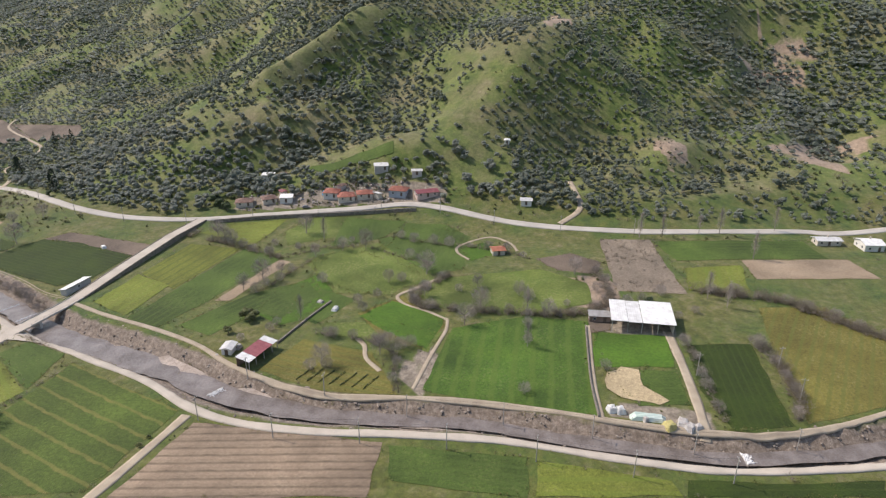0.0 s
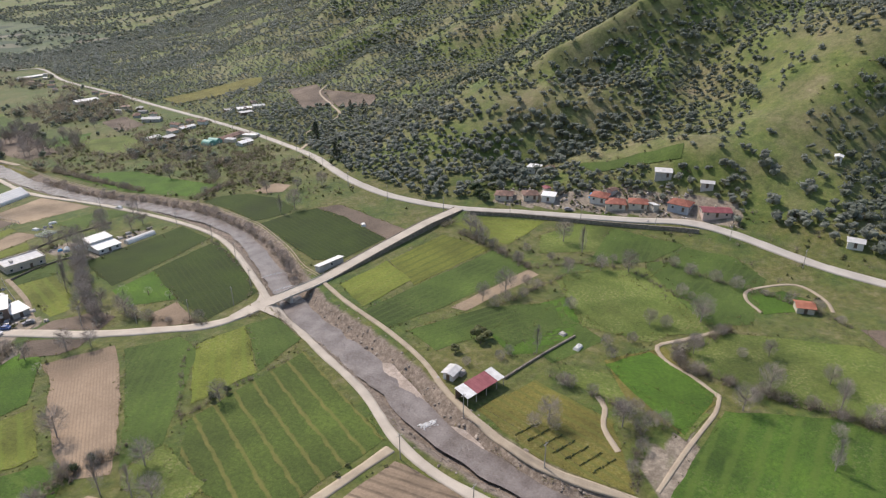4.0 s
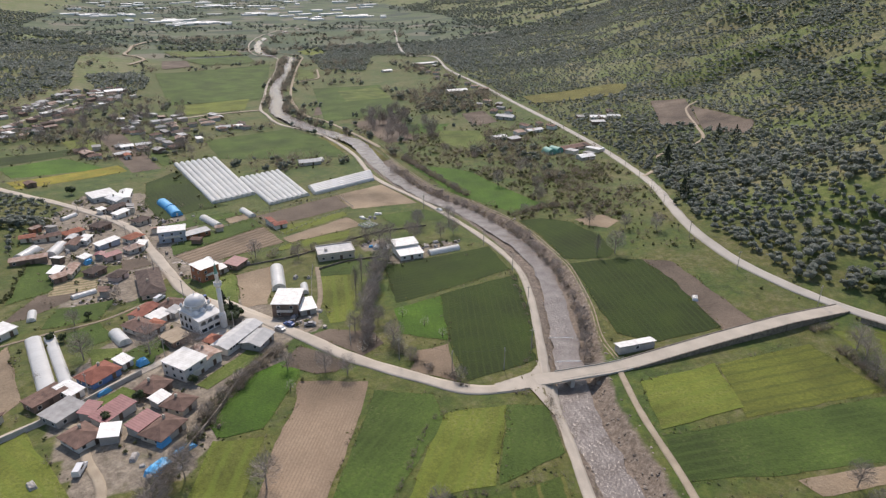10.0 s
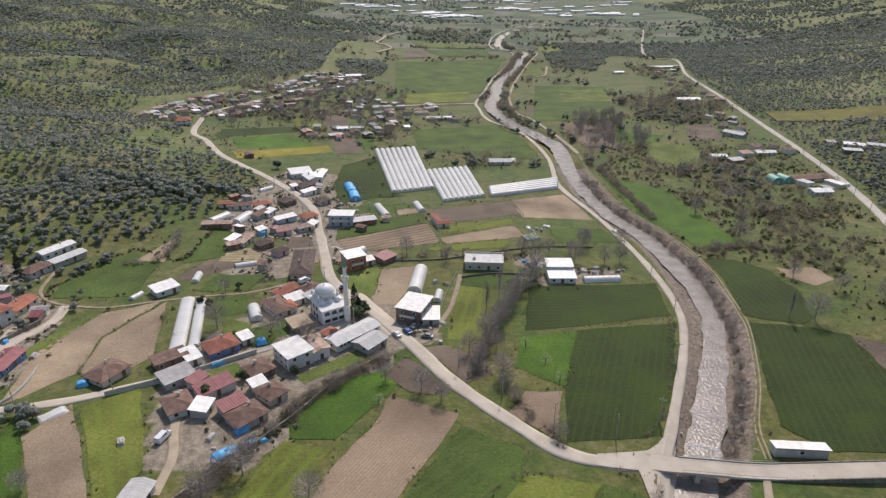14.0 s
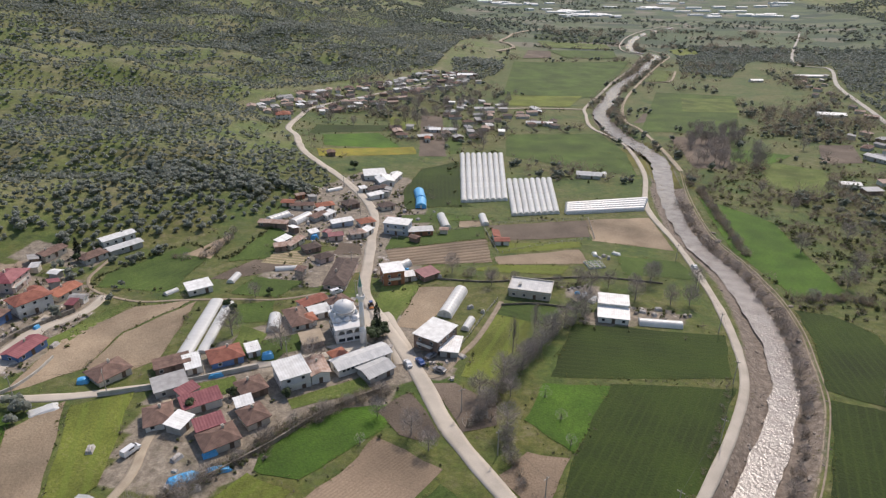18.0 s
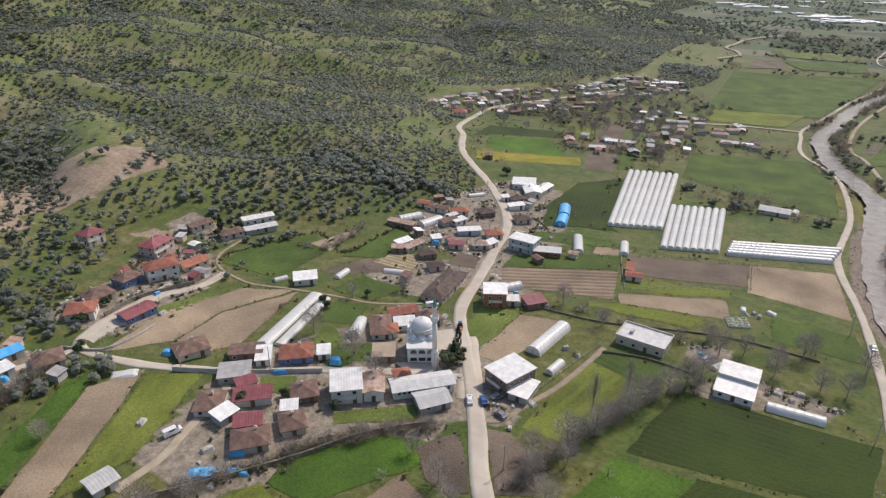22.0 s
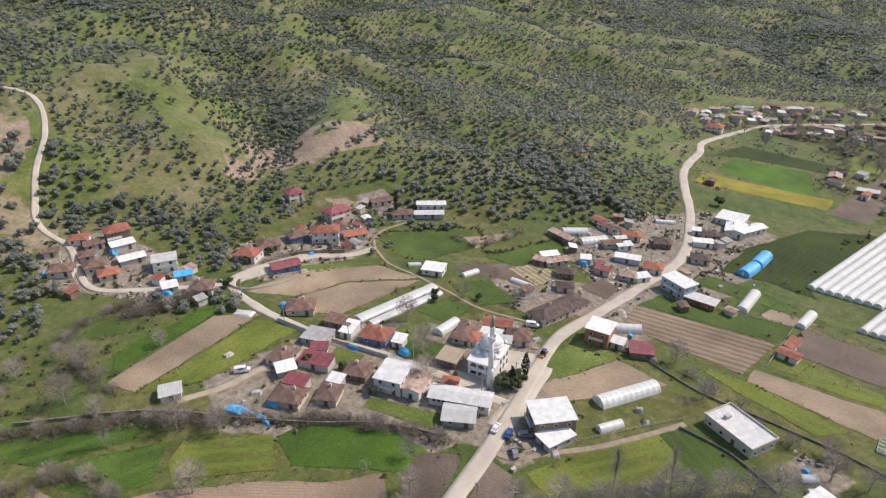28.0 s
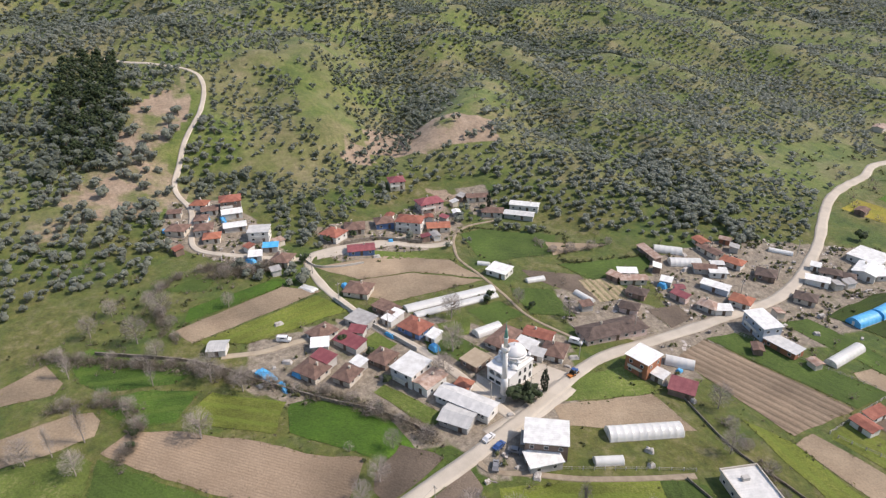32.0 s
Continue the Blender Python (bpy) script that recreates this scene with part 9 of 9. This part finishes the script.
for bx0, by0, r in built:
    ok &= (yx - bx0) ** 2 + (yy - by0) ** 2 > (r * 0.92 + 0.2) ** 2
yx, yy, size = yx[ok], yy[ok], size[ok]
kind_of = q.uniform(0, 1, len(yx))
for name, at, mat, words in (("yard_bushes", kind_of < 0.6, "bush", "green garden bushes beside houses and field edges"), ("yard_brush", kind_of >= 0.6, "drybush", "dry brown brush beside houses and field edges")):
    at = np.flatnonzero(at)
    v, f = merged(dry_shapes if mat == "drybush" else bush_shapes, yx[at], yy[at], ground_z(yx[at], yy[at]) - 0.1, size[at], q.uniform(0, 6.28, len(at)), q.integers(0, 6, len(at)))
    tagged(new(name, mesh_of(name, v, f, [M[mat]])), words, "bushes", kind="stuff")


# ---- river stones ----
q = np.random.default_rng(9)
n = 8000
i = q.integers(0, int(len(river_line) * 0.72), n)
off = q.choice([-1, -1, 1], n) * q.uniform(4.8, 11.0, n) * np.interp(river_line[i, 1], [-10, 40], [0.68, 1.0])
sx, sy = river_line[i, 0] - river_way[i, 1] * off + q.normal(0, 1.1, n), river_line[i, 1] + river_way[i, 0] * off + q.normal(0, 1.1, n)
ok = np.ones(n, bool)
for line, half in road_lines:
    ok &= apart_from(sx, sy, line) > half + 0.3
for poly in field_polys:
    ok &= ~inside(sx, sy, poly)
sx, sy = sx[ok], sy[ok]
stones = [(ICO_V * np.random.default_rng(700 + k).uniform(0.6, 1.2, (12, 1)) * np.array([1, 0.8, 0.6]), ICO_F) for k in range(5)]
v, f = merged(stones, sx, sy, ground_z(sx, sy), q.lognormal(-1.15, 0.5, len(sx)), q.uniform(0, 6.28, len(sx)), q.integers(0, 5, len(sx)))
tagged(new("river_stones", mesh_of("river_stones", v, f, [M["boulder"]])), "grey-brown boulders and rubble on the river banks", "stones", kind="stuff")


# ---- tufts along the field margins ----
q = np.random.default_rng(77)
tuft_shapes = [crown(800 + i, 0, 22, 0.8, 0.0, 0.7, 0.3, 0.4) for i in range(5)]
mx, my = [], []
for poly in field_polys:
    for a, b in zip(poly, poly[1:] + poly[:1]):
        a, b = np.array(a[:2], float), np.array(b[:2], float)
        n = int(np.linalg.norm(b - a) / 1.1)
        if n < 1 or max(a[1], b[1]) > 520:
            continue
        t = q.uniform(0, 1, n)[:, None]
        p = a + (b - a) * t + q.normal(0, 0.45, (n, 2))
        p = p[wave(p[:, 0], p[:, 1], 9, 61) > -0.25]
        mx.extend(p[:, 0])
        my.extend(p[:, 1])
mx, my = np.array(mx), np.array(my)
ok = np.ones(len(mx), bool)
for line, half in road_lines:
    ok &= apart_from(mx, my, line) > half + 0.2
for bx, by, r in built:
    ok &= (mx - bx) ** 2 + (my - by) ** 2 > (r * 0.8) ** 2
mx, my = mx[ok], my[ok]
v, f = merged(tuft_shapes, mx, my, ground_z(mx, my), q.uniform(0.2, 0.65, len(mx)), q.uniform(0, 6.28, len(mx)), q.integers(0, 5, len(mx)))
tagged(new("field_margin", mesh_of("field_margin", v, f, [M["tuft"]])), "tufts of rough grass and weeds along field margins", "grass", kind="stuff")

# tufts on the road verges
mx, my = [], []
for line, half in road_lines[:14]:
    near = line[(line[:, 1] > -220) & (line[:, 1] < 480)]
    if len(near) < 2:
        continue
    i = q.integers(0, len(near) - 1, len(near) * 7)
    t = q.uniform(0, 1, len(i))[:, None]
    p = near[i] + (near[i + 1] - near[i]) * t
    d = near[i + 1] - near[i]
    d = d / (np.linalg.norm(d, axis=1)[:, None] + 1e-9)
    off = (half + 0.5 + np.abs(q.normal(0, 0.8, len(i)))) * q.choice([-1, 1], len(i))
    mx.extend(p[:, 0] - d[:, 1] * off)
    my.extend(p[:, 1] + d[:, 0] * off)
mx, my = np.array(mx), np.array(my)
ok = wave(mx, my, 12, 62) > -0.1
for line, half in road_lines:
    ok &= apart_from(mx, my, line) > half + 0.2
mx, my = mx[ok], my[ok]
v, f = merged(tuft_shapes, mx, my, ground_z(mx, my), q.uniform(0.2, 0.7, len(mx)), q.uniform(0, 6.28, len(mx)), q.integers(0, 5, len(mx)))
tagged(new("road_verge", mesh_of("road_verge", v, f, [M["tuft"]])), "rough grass tufts on the road verges", "grass", kind="stuff")

# ---- clutter and shrubs in the yards ----
CUBE_V = np.array([(a, b, c) for c in (0, 1) for a, b in ((-0.5, -0.5), (0.5, -0.5), (0.5, 0.5), (-0.5, 0.5))], float)
CUBE_F = np.array([(0, 1, 5), (0, 5, 4), (1, 2, 6), (1, 6, 5), (2, 3, 7), (2, 7, 6), (3, 0, 4), (3, 4, 7), (4, 5, 6), (4, 6, 7)])
junk = [(CUBE_V * np.array(s), CUBE_F) for s in ((2.4, 0.3, 0.12), (1.6, 1.0, 0.1), (0.6, 0.5, 0.5), (1.1, 0.8, 0.7), (3.2, 0.18, 0.15), (0.9, 0.9, 0.9), (2.0, 1.4, 0.06))]
jx, jy = [], []
for poly in YARDS[:3] + YARDS[4:10]:
    p = np.array(poly, float)
    lo, hi = p.min(0), p.max(0)
    n = int((hi - lo).prod() / 3.2)
    a, b = q.uniform(lo[0], hi[0], n), q.uniform(lo[1], hi[1], n)
    ok = inside(a, b, poly) & (wave(a, b, 8, 63) > -0.1)
    jx.extend(a[ok])
    jy.extend(b[ok])
jx, jy = np.array(jx), np.array(jy)
ok = np.ones(len(jx), bool)
for line, half in road_lines:
    ok &= apart_from(jx, jy, line) > half + 1.2
for poly in field_polys:
    ok &= ~inside(jx, jy, poly)
for bx, by, r in built:
    ok &= (jx - bx) ** 2 + (jy - by) ** 2 > (r * 0.93 + 0.6) ** 2
jx, jy = jx[ok], jy[ok]
green = q.uniform(0, 1, len(jx)) < 0.38
at = np.flatnonzero(~green)
v, f = merged(junk, jx[at], jy[at], ground_z(jx[at], jy[at]) - 0.03, q.uniform(0.5, 1.3, len(at)), q.uniform(0, 6.28, len(at)), q.integers(0, len(junk), len(at)))
tagged(new("yard_clutter", mesh_of("yard_clutter", v, f, [M["clutter"]])), "planks, crates and scrap lying about the village yards", "clutter", kind="stuff")
at = np.flatnonzero(green)
v, f = merged(bush_shapes, jx[at], jy[at], ground_z(jx[at], jy[at]) - 0.1, q.uniform(0.5, 1.7, len(at)), q.uniform(0, 6.28, len(at)), q.integers(0, 6, len(at)))
tagged(new("yard_shrubs", mesh_of("yard_shrubs", v, f, [M["bush"]])), "green garden shrubs between the village houses", "bushes", kind="stuff")
